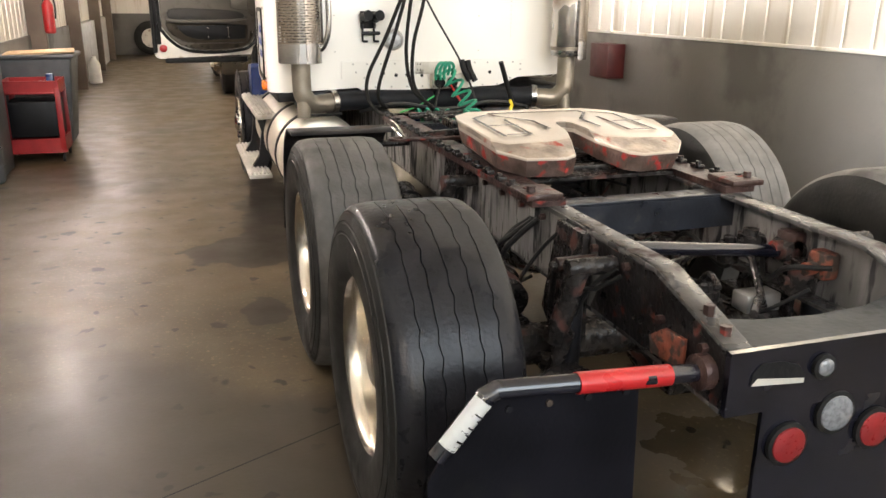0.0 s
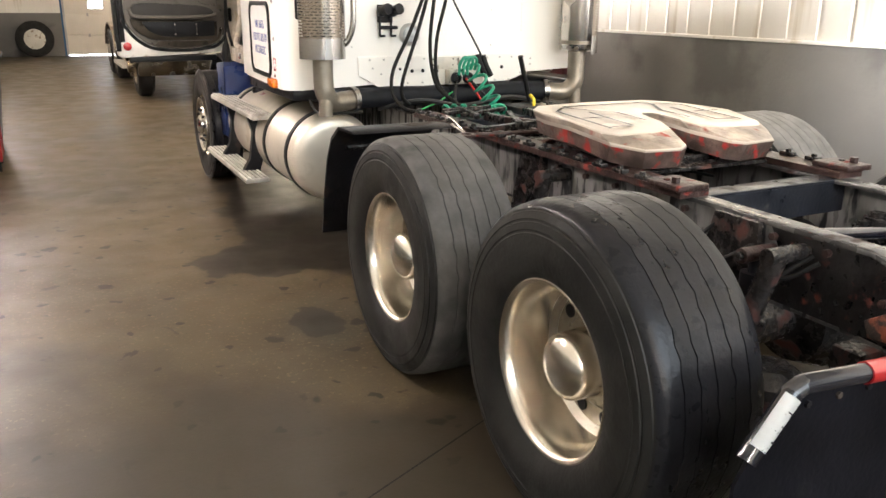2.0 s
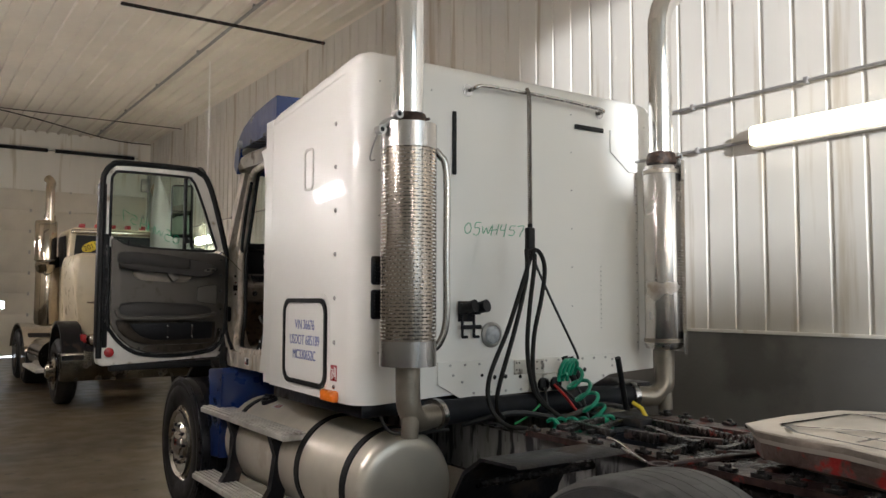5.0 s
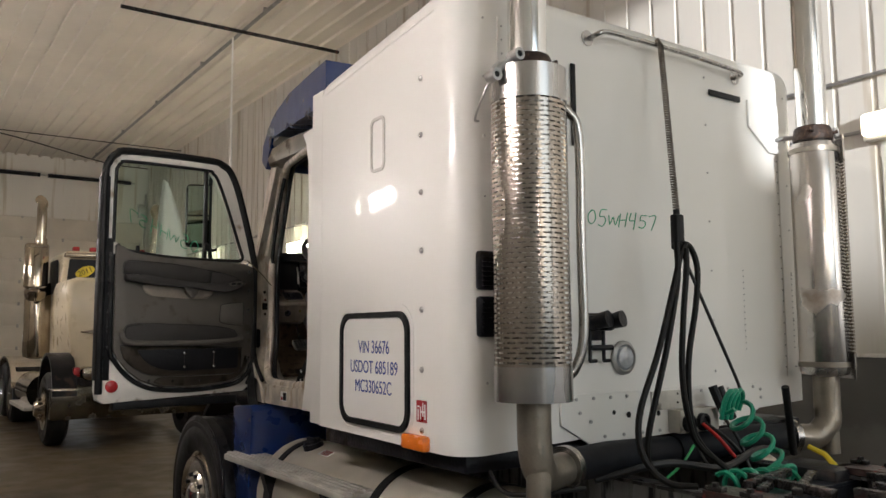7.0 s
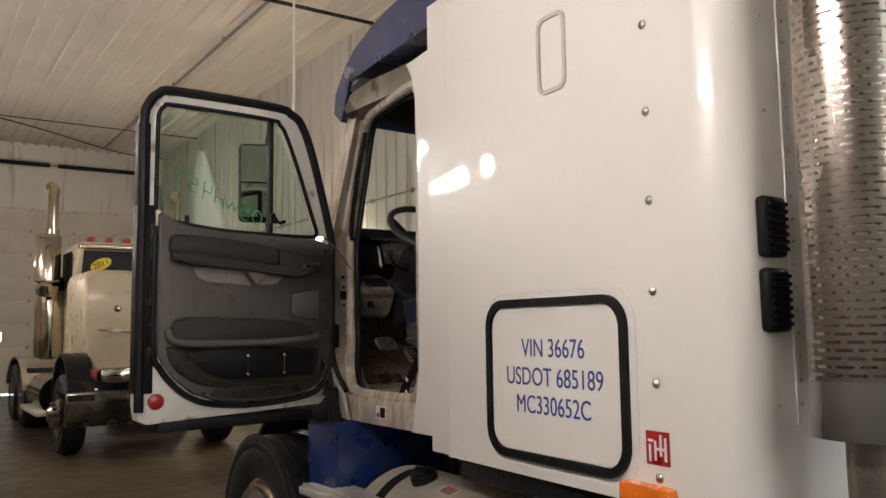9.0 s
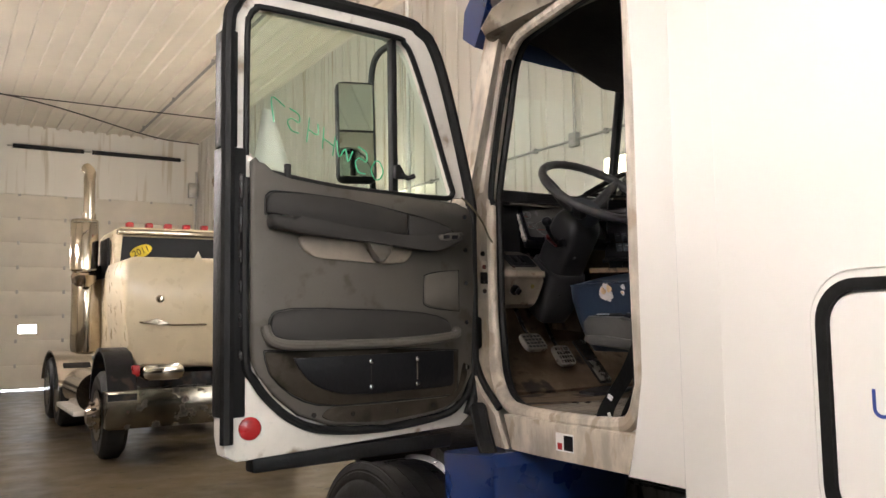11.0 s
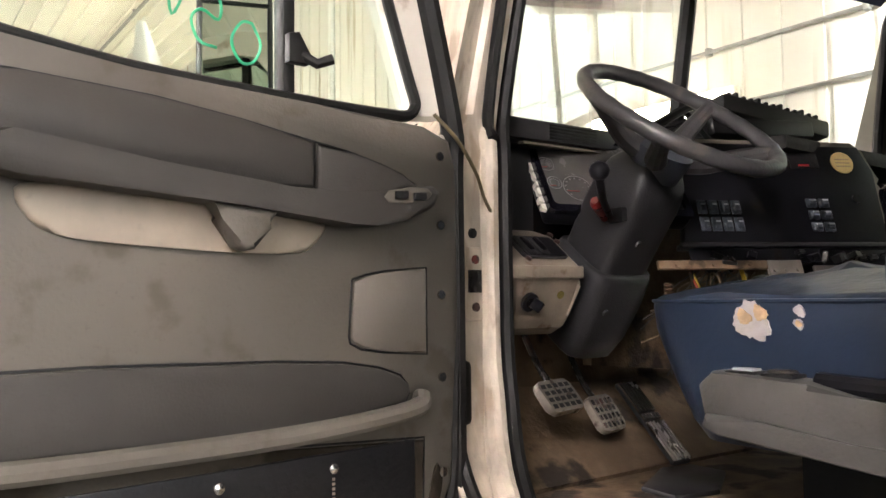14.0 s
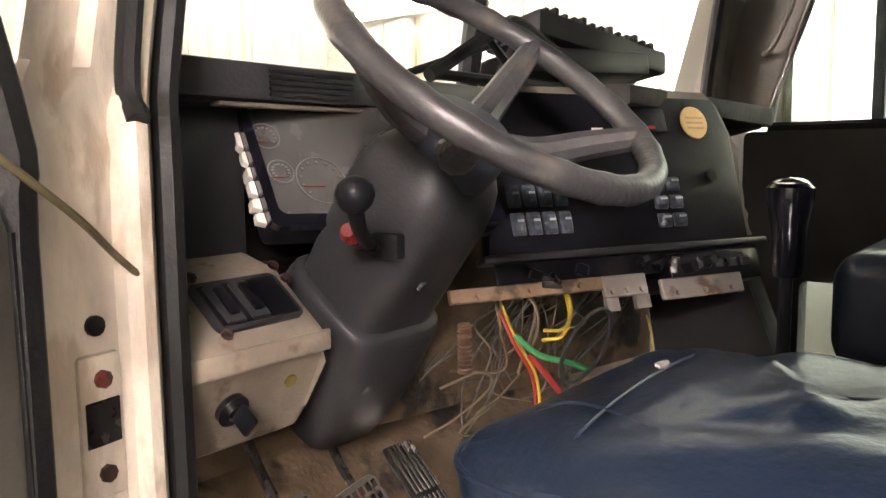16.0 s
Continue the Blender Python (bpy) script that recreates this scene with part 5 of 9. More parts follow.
# lap seams and rivets of the back sheet, gutter line of the roof cap
for s in (-1, 1):
    bm = bmesh.new()
    box(bm, *sorted((s * 0.945, s * 0.957)), YK - 0.003, YK + 0.004, 1.35, 2.86, 0.001, 1)
    seam = part("lap_seam", bm, WHITE, truck, "riveted lap seam of the back sheet")
    for k in range(26):
        bm = bmesh.new()
        z = 1.40 + k * 0.057
        rod(bm, (s * 0.935, YK, z), (s * 0.935, YK - 0.003, z), 0.0045, 6)
        part("rivet", bm, GALV, seam)
    bm = bmesh.new()
    prism(bm, [(3.34, 2.900), (4.46, 2.822), (4.46, 2.817), (3.34, 2.895)], "x", *sorted((s * 1.149, s * 1.102)))
    for v in bm.verts:
        v.co.x = s * (1.1625 - 0.0465 * (v.co.y - 3.18)) if abs(v.co.x) > 1.12 else v.co.x
    part("roof_seam", bm, WHITE, truck, "fine seam under the roof cap")
bm = bmesh.new()
lathe(bm, [(YK - 0.002, 0.074), (YK - 0.012, 0.072), (YK - 0.02, 0.058), (YK - 0.012, 0.052)], (-0.285, 0, 1.478), "y", 28)
rl = part("round_lamp", bm, GALV, truck, "round work lamp on the back wall")
bm = bmesh.new()
lathe(bm, [(YK - 0.012, 0.053), (YK - 0.022, 0.045), (YK - 0.027, 0.02), (YK - 0.028, 0.001)], (-0.285, 0, 1.478), "y", 28)
part("lens", bm, LENS, rl, "cloudy clear lens")
bm = bmesh.new()
box(bm, -0.50, -0.39, YK - 0.012, YK, 1.585, 1.70, 0.004)
for x in (-0.485, -0.405):
    box(bm, x - 0.022, x + 0.022, YK - 0.075, YK - 0.01, 1.625, 1.69, 0.012, 2)
    rod(bm, (x, YK - 0.05, 1.66), (x + 0.02, YK - 0.12, 1.675), 0.03, 16, 0.036)
    rod(bm, (x - 0.005, YK - 0.03, 1.63), (x - 0.005, YK - 0.03, 1.50), 0.008, 8)
    rod(bm, (x - 0.005, YK - 0.03, 1.50), (x + 0.03, YK - 0.03, 1.50), 0.008, 8)
rod(bm, (-0.50, YK - 0.04, 1.555), (-0.37, YK - 0.04, 1.555), 0.012, 10)
bmesh.ops.translate(bm, verts=bm.verts[:], vec=(-0.02, 0, -0.03))
part("gladhand_holder", bm, BLACK, truck, "black hose coupling holder")
bm = bmesh.new()
sweep(bm, smooth_line([(-0.44, YK, 2.875), (-0.43, YK - 0.05, 2.885), (-0.38, YK - 0.055, 2.90), (-0.2, YK - 0.055, 2.905), (0.2, YK - 0.055, 2.905), (0.5, YK - 0.055, 2.895), (0.59, YK - 0.05, 2.885), (0.60, YK, 2.88)], 5), 0.011, 10)
rod(bm, (-0.45, YK - 0.004, 2.875), (-0.45, YK, 2.875), 0.035, 16)
rod(bm, (0.60, YK - 0.004, 2.88), (0.60, YK, 2.88), 0.035, 16)
part("hose_bar", bm, STEEL, truck, "bent steel hose tender bar")
for x0, x1, z0, z1 in ((0.38, 0.63, 2.755, 2.785), (-0.56, -0.535, 2.38, 2.74)):
    bm = bmesh.new()
    box(bm, x0, x1, YK - 0.012, YK - 0.001, z0, z1, 0.004)
    part("rubber_strip", bm, RUBBER_TRIM, truck, "black rubber strip")
bm = bmesh.new()
ka, kb = Vector((-0.058, 3.10, 2.90)), Vector((-0.20, 2.93, 2.10))
pts = []
for i in range(840):
    t = i / 839
    p = ka.lerp(kb, t)
    pts.append(p + 0.011 * Vector((math.cos(i * 0.52), math.sin(i * 0.52), 0)))
sweep(bm, pts, 0.0042, 5)
rod(bm, ka, ka + Vector((0, 0.02, 0.03)), 0.012, 8)
part("tender_spring", bm, SPRING, truck, "dark coil spring on the hose tender")
bm = bmesh.new()
sweep(bm, smooth_line([kb, (-0.205, 2.925, 2.03), (-0.21, 2.92, 1.96), (-0.225, 2.90, 1.90)], 5), 0.014, 10)
box(bm, -0.235, -0.185, 2.90, 2.94, 1.93, 2.08, 0.01)
part("clamp", bm, RUBBER_TRIM, truck, "black hose clamp")
def cable(name, pts, r, m, lab):
    bm = bmesh.new()
    sweep(bm, smooth_line(pts, 8), r, 8)
    return part(name, bm, m, truck, lab)
K = (-0.235, 2.89, 1.90)
for line in ([(-0.20, 2.89, 1.955), K, (-0.285, 2.88, 1.80), (-0.41, 2.87, 1.52), (-0.535, 2.87, 1.27), (-0.55, 2.84, 1.12), (-0.49, 2.78, 1.03), (-0.42, 2.70, 1.02)],
             [(-0.27, 2.88, 1.955), (-0.265, 2.88, 1.86), (-0.285, 2.88, 1.74), (-0.36, 2.88, 1.50), (-0.455, 2.89, 1.22), (-0.46, 2.90, 1.10), (-0.40, 2.92, 1.04)],
             [(-0.21, 2.88, 1.93), (-0.225, 2.87, 1.84), (-0.255, 2.87, 1.65), (-0.275, 2.87, 1.43), (-0.26, 2.86, 1.25), (-0.205, 2.85, 1.13), (-0.03, 2.80, 1.00)],
             [(-0.255, 2.90, 1.94), (-0.17, 2.90, 1.95), (-0.13, 2.89, 1.86), (-0.16, 2.88, 1.70), (-0.22, 2.88, 1.47), (-0.232, 2.87, 1.25), (-0.19, 2.85, 1.13), (-0.08, 2.80, 1.02)]):
    cable("air_hose", line, 0.0125, AIRHOSE, "black rubber air hose")
cable("strap", [(-0.20, 2.90, 1.90), (-0.165, 2.89, 1.82), (-0.08, 2.88, 1.66), (0.02, 2.88, 1.50), (0.10, 2.88, 1.37), (0.11, 2.88, 1.34)], 0.007, WIRES[0], "thin dark strap")
def coil(name, pts, turns, R, r, m, lab):
    line = [Vector(p) for p in smooth_line(pts, 40)]
    n = len(line)
    total = 14 * turns
    out = []
    for i in range(total + 1):
        t = i / total * (n - 1)
        k = min(int(t), n - 2)
        p = line[k].lerp(line[k + 1], t - k)
        d = (line[k + 1] - line[k]).normalized()
        u = d.orthogonal().normalized()
        w = d.cross(u)
        a = 2 * math.pi * i / 14
        out.append(p + R * (math.cos(a) * u + math.sin(a) * w))
    bm = bmesh.new()
    sweep(bm, out, r, 6)
    return part(name, bm, m, truck, lab)
coil("coiled_hose", [(-0.03, 2.82, 1.30), (0.05, 2.81, 1.20), (0.12, 2.79, 1.10), (0.16, 2.76, 1.02), (0.15, 2.70, 0.98)], 6, 0.058, 0.0105, GREEN_HOSE, "green coiled air hose")
coil("coiled_hose", [(-0.24, 2.72, 1.00), (-0.12, 2.70, 1.0), (0.02, 2.67, 0.99), (0.14, 2.66, 0.98)], 6, 0.050, 0.0105, GREEN_HOSE, "green coiled air hose")
for dx in (-0.03, 0.0, 0.03):
    cable("hose_loop", [(-0.045 + dx, 2.84, 1.23), (-0.05 + dx, 2.82, 1.30), (-0.02 + dx, 2.81, 1.345), (0.015 + dx, 2.82, 1.32), (0.01 + dx, 2.84, 1.26)], 0.0105, GREEN_HOSE, "green hose loop at the bracket")
bm = bmesh.new()
box(bm, -0.13, 0.10, YK - 0.022, YK - 0.012, 1.243, 1.326, 0.003)
box(bm, -0.02, 0.25, YK - 0.085, YK - 0.012, 1.14, 1.243, 0.008)
hb = part("hose_bracket", bm, OLDWHITE, truck, "stained pale hose bracket on the apron")
for x, z in ((-0.115, 1.31), (-0.095, 1.31), (-0.115, 1.27), (-0.095, 1.27), (0.04, 1.31), (0.08, 1.31), (0.04, 1.27), (0.08, 1.27)):
    bm = bmesh.new()
    rod(bm, (x, YK - 0.022, z), (x, YK - 0.025, z), 0.005, 6)
    part("rivet", bm, GREASE, hb)
for x in (0.03, 0.125):
    bm = bmesh.new()
    lathe(bm, [(YK - 0.085, 0.040), (YK - 0.105, 0.038), (YK - 0.108, 0.028), (YK - 0.092, 0.024), (YK - 0.092, 0.001)], (x, 0, 1.185), "y", 18)
    part("socket", bm, DOORBLACK, hb, "black round socket")
for x, z in ((0.20, 1.33), (0.245, 1.325)):
    bm = bmesh.new()
    sweep(bm, smooth_line([(x - 0.01, YK - 0.10, z + 0.01), (x, YK - 0.12, z - 0.05), (x + 0.04, YK - 0.13, z - 0.13)], 4), 0.021, 10)
    part("hose_plug", bm, DOORBLACK, truck, "black hose plug hanging at the bracket")
for pts, m in (([(0.10, 3.07, 1.18), (0.12, 3.0, 1.12), (0.16, 2.95, 1.04)], 2), ([(0.12, 3.07, 1.18), (0.15, 3.0, 1.13), (0.20, 2.95, 1.06)], 0), ([(0.03, 3.07, 1.17), (-0.02, 3.0, 1.08), (-0.06, 2.9, 1.0)], 0), ([(0.24, 3.06, 1.20), (0.26, 3.0, 1.10), (0.26, 2.95, 0.98)], 0)):
    cable("air_hose", pts, 0.008, WIRES[m], "thin line below the bracket")
bm = bmesh.new()
rod(bm, (0.40, 2.85, 1.34), (0.52, 2.90, 1.03), 0.017, 12)
part("pry_bar_handle", bm, RUBBER_TRIM, truck, "black upright lever behind the cab")
bm = bmesh.new()
box(bm, 0.25, 0.48, 2.55, 2.85, 0.93, 1.03, 0.03)
part("deck_rag", bm, BLACK, truck, "dark bundle lying on the frame")
bm = bmesh.new()
sweep(bm, [(0.38, 2.62, 1.02), (0.43, 2.70, 1.06), (0.45, 2.78, 1.08)], 0.012, 8)
part("yellow_handle", bm, YELLOW, truck, "yellow handle on the frame")
cable("air_hose", [(-0.55, 3.10, 1.0), (-0.3, 2.95, 1.06), (0.0, 2.90, 1.02), (0.4, 3.0, 1.05), (0.7, 3.05, 1.0)], 0.016, WIRES[0], "black hose across the frame")
cable("air_hose", [(-0.30, 2.95, 1.0), (-0.16, 2.98, 1.04), (-0.03, 3.02, 1.10)], 0.006, WIRES[3], "short green hose above the frame")
cable("air_hose", [(-1.0, 3.25, 1.12), (-0.96, 3.2, 1.0), (-0.9, 3.12, 0.98), (-0.7, 3.0, 1.0)], 0.010, WIRES[0], "black hose under the sleeper")
HAND = {"0": [[(0.3, 0.9), (0.05, 0.6), (0.1, 0.2), (0.35, 0.05), (0.6, 0.35), (0.5, 0.8), (0.3, 0.9)]],
        "5": [[(0.62, 0.95), (0.2, 0.9), (0.12, 0.55), (0.45, 0.55), (0.58, 0.3), (0.35, 0.02), (0.02, 0.08)]],
        "W": [[(0.0, 0.7), (0.12, 0.08), (0.35, 0.6), (0.55, 0.08), (0.8, 0.75)]],
        "H": [[(0.1, 0.85), (0.02, 0.0)], [(0.02, 0.42), (0.6, 0.5)], [(0.66, 0.95), (0.52, 0.05)]],
        "4": [[(0.15, 0.9), (0.05, 0.5), (0.5, 0.5)], [(0.55, 0.95), (0.42, 0.0)]],
        "7": [[(0.02, 0.85), (0.62, 0.92), (0.3, 0.0)]]}


def handwriting(name, words, h, m, parent, lab):
    """Marker strokes drawn by hand, centred; letters read along x, up along y."""
    bm = bmesh.new()
    step_x = 0.80 * h
    x0 = -step_x * len(words) / 2
    for k, ch in enumerate(words):
        for line in HAND[ch]:
            pts = [m @ Vector((x0 + k * step_x + x * h + 0.12 * y * h, (y - 0.5) * h * (0.9 + 0.12 * math.sin(k * 2.1)), 0.0)) for x, y in line]
            sweep(bm, smooth_line(pts, 4) if len(pts) > 2 else pts, 0.0024 * h / 0.085, 5)
    return part(name, bm, GREEN_INK, parent, lab)


handwriting("marker_writing", "05WH457", 0.080, Matrix.Translation((-0.255, YK, 2.085)) @ pose(0, 0, 0, 90, 0, 0), truck, "green handwritten marker lettering")
bm = bmesh.new()
for x in [0.60, 1.02]:
    for z in [1.5 + 0.03 * k for k in range(14)]:
        rod(bm, (x, YK, z), (x, YK - 0.003, z), 0.004, 6)
part("louvre_row", bm, GALV, truck, "row of small punched louvres")
for x in (-1.03, -0.7, 0.35, 1.02):
    for k in range(7):
        bm = bmesh.new()
        z = 1.40 + 0.24 * k
        rod(bm, (x, YK, z), (x, YK - 0.004, z), 0.005, 8)
        part("rivet", bm, GALV, truck)

# left and right side of the sleeper: hatch, vent slot, screws, marker, vents
before_sides = set(truck.children_recursive)
for s in (-1, 1):
    XS = s * 1.165
    def out(d):
        return XS + s * d
    bm = bmesh.new()
    prism(bm, rounded(3.572, 4.173, 1.208, 1.655, 0.065), "x", *sorted((out(0.0), out(0.006))))
    hatch = part("luggage_hatch", bm, WHITE, truck, "white luggage hatch with black rubber edge")
    bm = bmesh.new()
    frame_prism(bm, rounded(3.543, 4.202, 1.180, 1.684, 0.09, 8), rounded(3.568, 4.177, 1.205, 1.659, 0.068, 8), "x", *sorted((out(0.0), out(0.014))))
    part("rubber_seal", bm, RUBBER_TRIM, hatch, "thick black rubber seal")
    bm = bmesh.new()
    frame_prism(bm, rounded(3.515, 4.23, 1.152, 1.712, 0.11, 8), rounded(3.525, 4.22, 1.162, 1.702, 0.105, 8), "x", *sorted((out(0.0), out(0.003))))
    part("hatch_rim", bm, WHITE, hatch)
    if s < 0:
        for word, y, z, w in (("VIN 36676", 3.864, 1.527, 0.297), ("USDOT 685189", 3.866, 1.438, 0.452), ("MC330652C", 3.868, 1.352, 0.347)):
            m = Matrix.Translation((out(0.0065), y, z)) @ Matrix(((0, 0, -1, 0), (-1, 0, 0, 0), (0, 1, 0, 0), (0, 0, 0, 1)))
            ob = text_mesh("lettering", word, 0.080, m, BLUE_INK, hatch, 0.0006, "blue painted lettering")
            ys = [v.co.y for v in ob.data.vertices]
            k = w / (max(ys) - min(ys))
            for v in ob.data.vertices:
                v.co.y = y + (v.co.y - (max(ys) + min(ys)) / 2) * k
            if " " in word:
                # the second word becomes a part of its own
                spans = sorted((min(q), max(q)) for q in ([ob.data.vertices[i].co.y for i in f.vertices] for f in ob.data.polygons))
                reach, gaps = spans[0][1], []
                for lo, hi in spans:
                    gaps.append((lo - reach, (lo + reach) / 2))
                    reach = max(reach, hi)
                cut = max(gaps)[1]
                rest = bmesh.new()
                rest.from_mesh(ob.data)
                bmesh.ops.delete(rest, geom=[v for v in rest.verts if v.co.y < cut], context="VERTS")
                first = bmesh.new()
                first.from_mesh(ob.data)
                bmesh.ops.delete(first, geom=[v for v in first.verts if v.co.y > cut], context="VERTS")
                first.to_mesh(ob.data)
                first.free()
                part("lettering", rest, BLUE_INK, hatch, "blue painted lettering")
    bm = bmesh.new()
    frame_prism(bm, rounded(3.762, 3.897, 2.316, 2.566, 0.034, 5), rounded(3.775, 3.884, 2.329, 2.553, 0.025, 5), "x", *sorted((out(0.0), out(0.007))))
    part("vent_frame", bm, ALU_STEP, truck, "rounded vent frame outline")
    for k in range(7):
        bm = bmesh.new()
        z = 1.206 + 0.2395 * k
        lathe(bm, [(out(0), 0.013), (out(0.004), 0.012), (out(0.009), 0.006), (out(0.010), 0.001)], (0, 3.448, z), "x", 12)
        part("screw", bm, STEEL, truck)
    bm = bmesh.new()
    box(bm, *sorted((out(-0.01), out(0.035))), 3.39, 3.57, 1.128 + 0.1 * (s > 0), 1.188 + 0.1 * (s > 0), 0.012)
    part("marker_lamp", bm, ORANGE, truck, "orange side marker lamp")
    bm = bmesh.new()
    box(bm, *sorted((out(0.0), out(0.0015))), 3.411, 3.491, 1.238, 1.324)
    st = part("decal", bm, RED, truck, "small red and white decal")
    for (a, b, c, d) in ((3.420, 3.428, 1.25, 1.31), (3.436, 3.444, 1.262, 1.316), (3.428, 3.462, 1.276, 1.283), (3.455, 3.462, 1.25, 1.30), (3.466, 3.484, 1.296, 1.303), (3.474, 3.481, 1.246, 1.290)):
        bm = bmesh.new()
        box(bm, *sorted((out(0.0015), out(0.0025))), a, b, c, d)
        part("decal_bar", bm, WHITE_TAPE, st)
for ob in set(truck.children_recursive) - before_sides:
    for v in ob.data.vertices:
        v.co.x -= math.copysign(0.005 + 0.0465 * (v.co.y - 3.18), v.co.x)
for z0, z1 in ((1.755, 1.905), (1.575, 1.73)):
    bm = bmesh.new()
    box(bm, -1.075, -0.985, 3.155, 3.19, z0, z1, 0.014, 3, m=Matrix.Identity(4))
    vent = part("air_vent", bm, DASH, truck, "black louvred air vent")
    for k in range(7):
        bm = bmesh.new()
        z = z0 + 0.02 + k * (z1 - z0 - 0.04) / 6
        box(bm, -1.065, -0.995, 3.148, 3.157, z - 0.005, z + 0.004)
        part("slat", bm, DASH, vent)
bm = bmesh.new()
box(bm, -1.1, 1.1, 3.22, 4.40, 1.06, 1.13, 0.01)
part("sleeper_floor_frame", bm, BLACK, truck, "dark frame under the sleeper")

# shocks, brackets and hoses round the frame tail
ORANGE_PATCH = mat("flaking_orange_primer", (0.15, 0.038, 0.020), 0.5, 0, 0.4, 18, bump=0.3, dirt=(0.03, 0.022, 0.018), dirt_at=0.46, dirt_scale=26)
for s in (-1, 1):
    bm = bmesh.new()
    rod(bm, (s * 0.52, -0.15, 0.46), (s * 0.515, -0.15, 0.84), 0.042, 18)
    rod(bm, (s * 0.515, -0.15, 0.84), (s * 0.515, -0.15, 0.90), 0.018, 12)
    shock = part("shock_absorber", bm, BLACK, truck, "greasy black shock absorber beside the frame rail")
    bm = bmesh.new()
    rod(bm, (s * 0.435, -0.15, 0.905), (s * 0.58, -0.15, 0.905), 0.026, 16)
    part("eye", bm, RUST, shock, "rusty shock eye")
    bm = bmesh.new()
    rod(bm, (s * 0.565, -0.15, 0.905), (s * 0.60, -0.15, 0.905), 0.016, 8)
    part("nut", bm, GREASE, shock)
    bm = bmesh.new()
    prism(bm, [(-0.70, 0.76), (-0.54, 0.74), (-0.52, 0.79), (-0.60, 0.845), (-0.70, 0.85)], "x", *sorted((s * 0.445, s * 0.433)), bevel=0.003)
    part("spring_hanger_plate", bm, ORANGE_PATCH, truck, "hanger plate with flaking orange primer")
for y, z in ((-0.14, 0.90), (-0.31, 0.87)):
    bm = bmesh.new()
    box(bm, 0.345, 0.415, y - 0.045, y + 0.045, z - 0.05, z + 0.05, 0.014, 2)
    rod(bm, (0.30, y, z - 0.01), (0.345, y, z - 0.01), 0.024, 14)
    part("rod_bracket", bm, ORANGE_PATCH if y < -0.2 else RUST, truck, "rusty torque rod bracket with orange primer")
bm = bmesh.new()
box(bm, 0.17, 0.32, -0.20, -0.11, 0.66, 0.73, 0.008, 2)
part("valve_block", bm, GALV, truck, "bare aluminium valve block between the rails")
random.seed(31)
for k in range(16):
    s = random.choice((-1, -1, 1))
    x0 = s * random.uniform(0.05, 0.40)
    y0 = random.uniform(-0.45, 0.9)
    pts = [(x0, y0, random.uniform(0.80, 0.93))]
    for q in range(3):
        pts.append((max(-0.40, min(0.40, x0 + random.uniform(-0.16, 0.16))), y0 + 0.14 * (q + 1) + random.uniform(-0.05, 0.05), random.uniform(0.66, 0.9)))
    bm = bmesh.new()
    sweep(bm, smooth_line(pts, 5), random.choice((0.007, 0.010, 0.013)), 8)
    part("air_line", bm, RUBBER_TRIM if k % 5 else GREASE, truck, "black rubber air line in the frame")
for k in range(9):
    y0 = random.uniform(-0.45, 1.3)
    bm = bmesh.new()
    sweep(bm, smooth_line([(-0.445, y0, random.uniform(0.90, 0.97)), (-0.50, y0 + 0.06, 0.86), (-0.49 - random.uniform(0, 0.06), y0 + 0.13, random.uniform(0.70, 0.82)), (-0.46, y0 + 0.22, random.uniform(0.58, 0.72))], 5), random.choice((0.008, 0.012)), 8)
    part("brake_hose", bm, RUBBER_TRIM, truck, "black brake hose beside the rail")

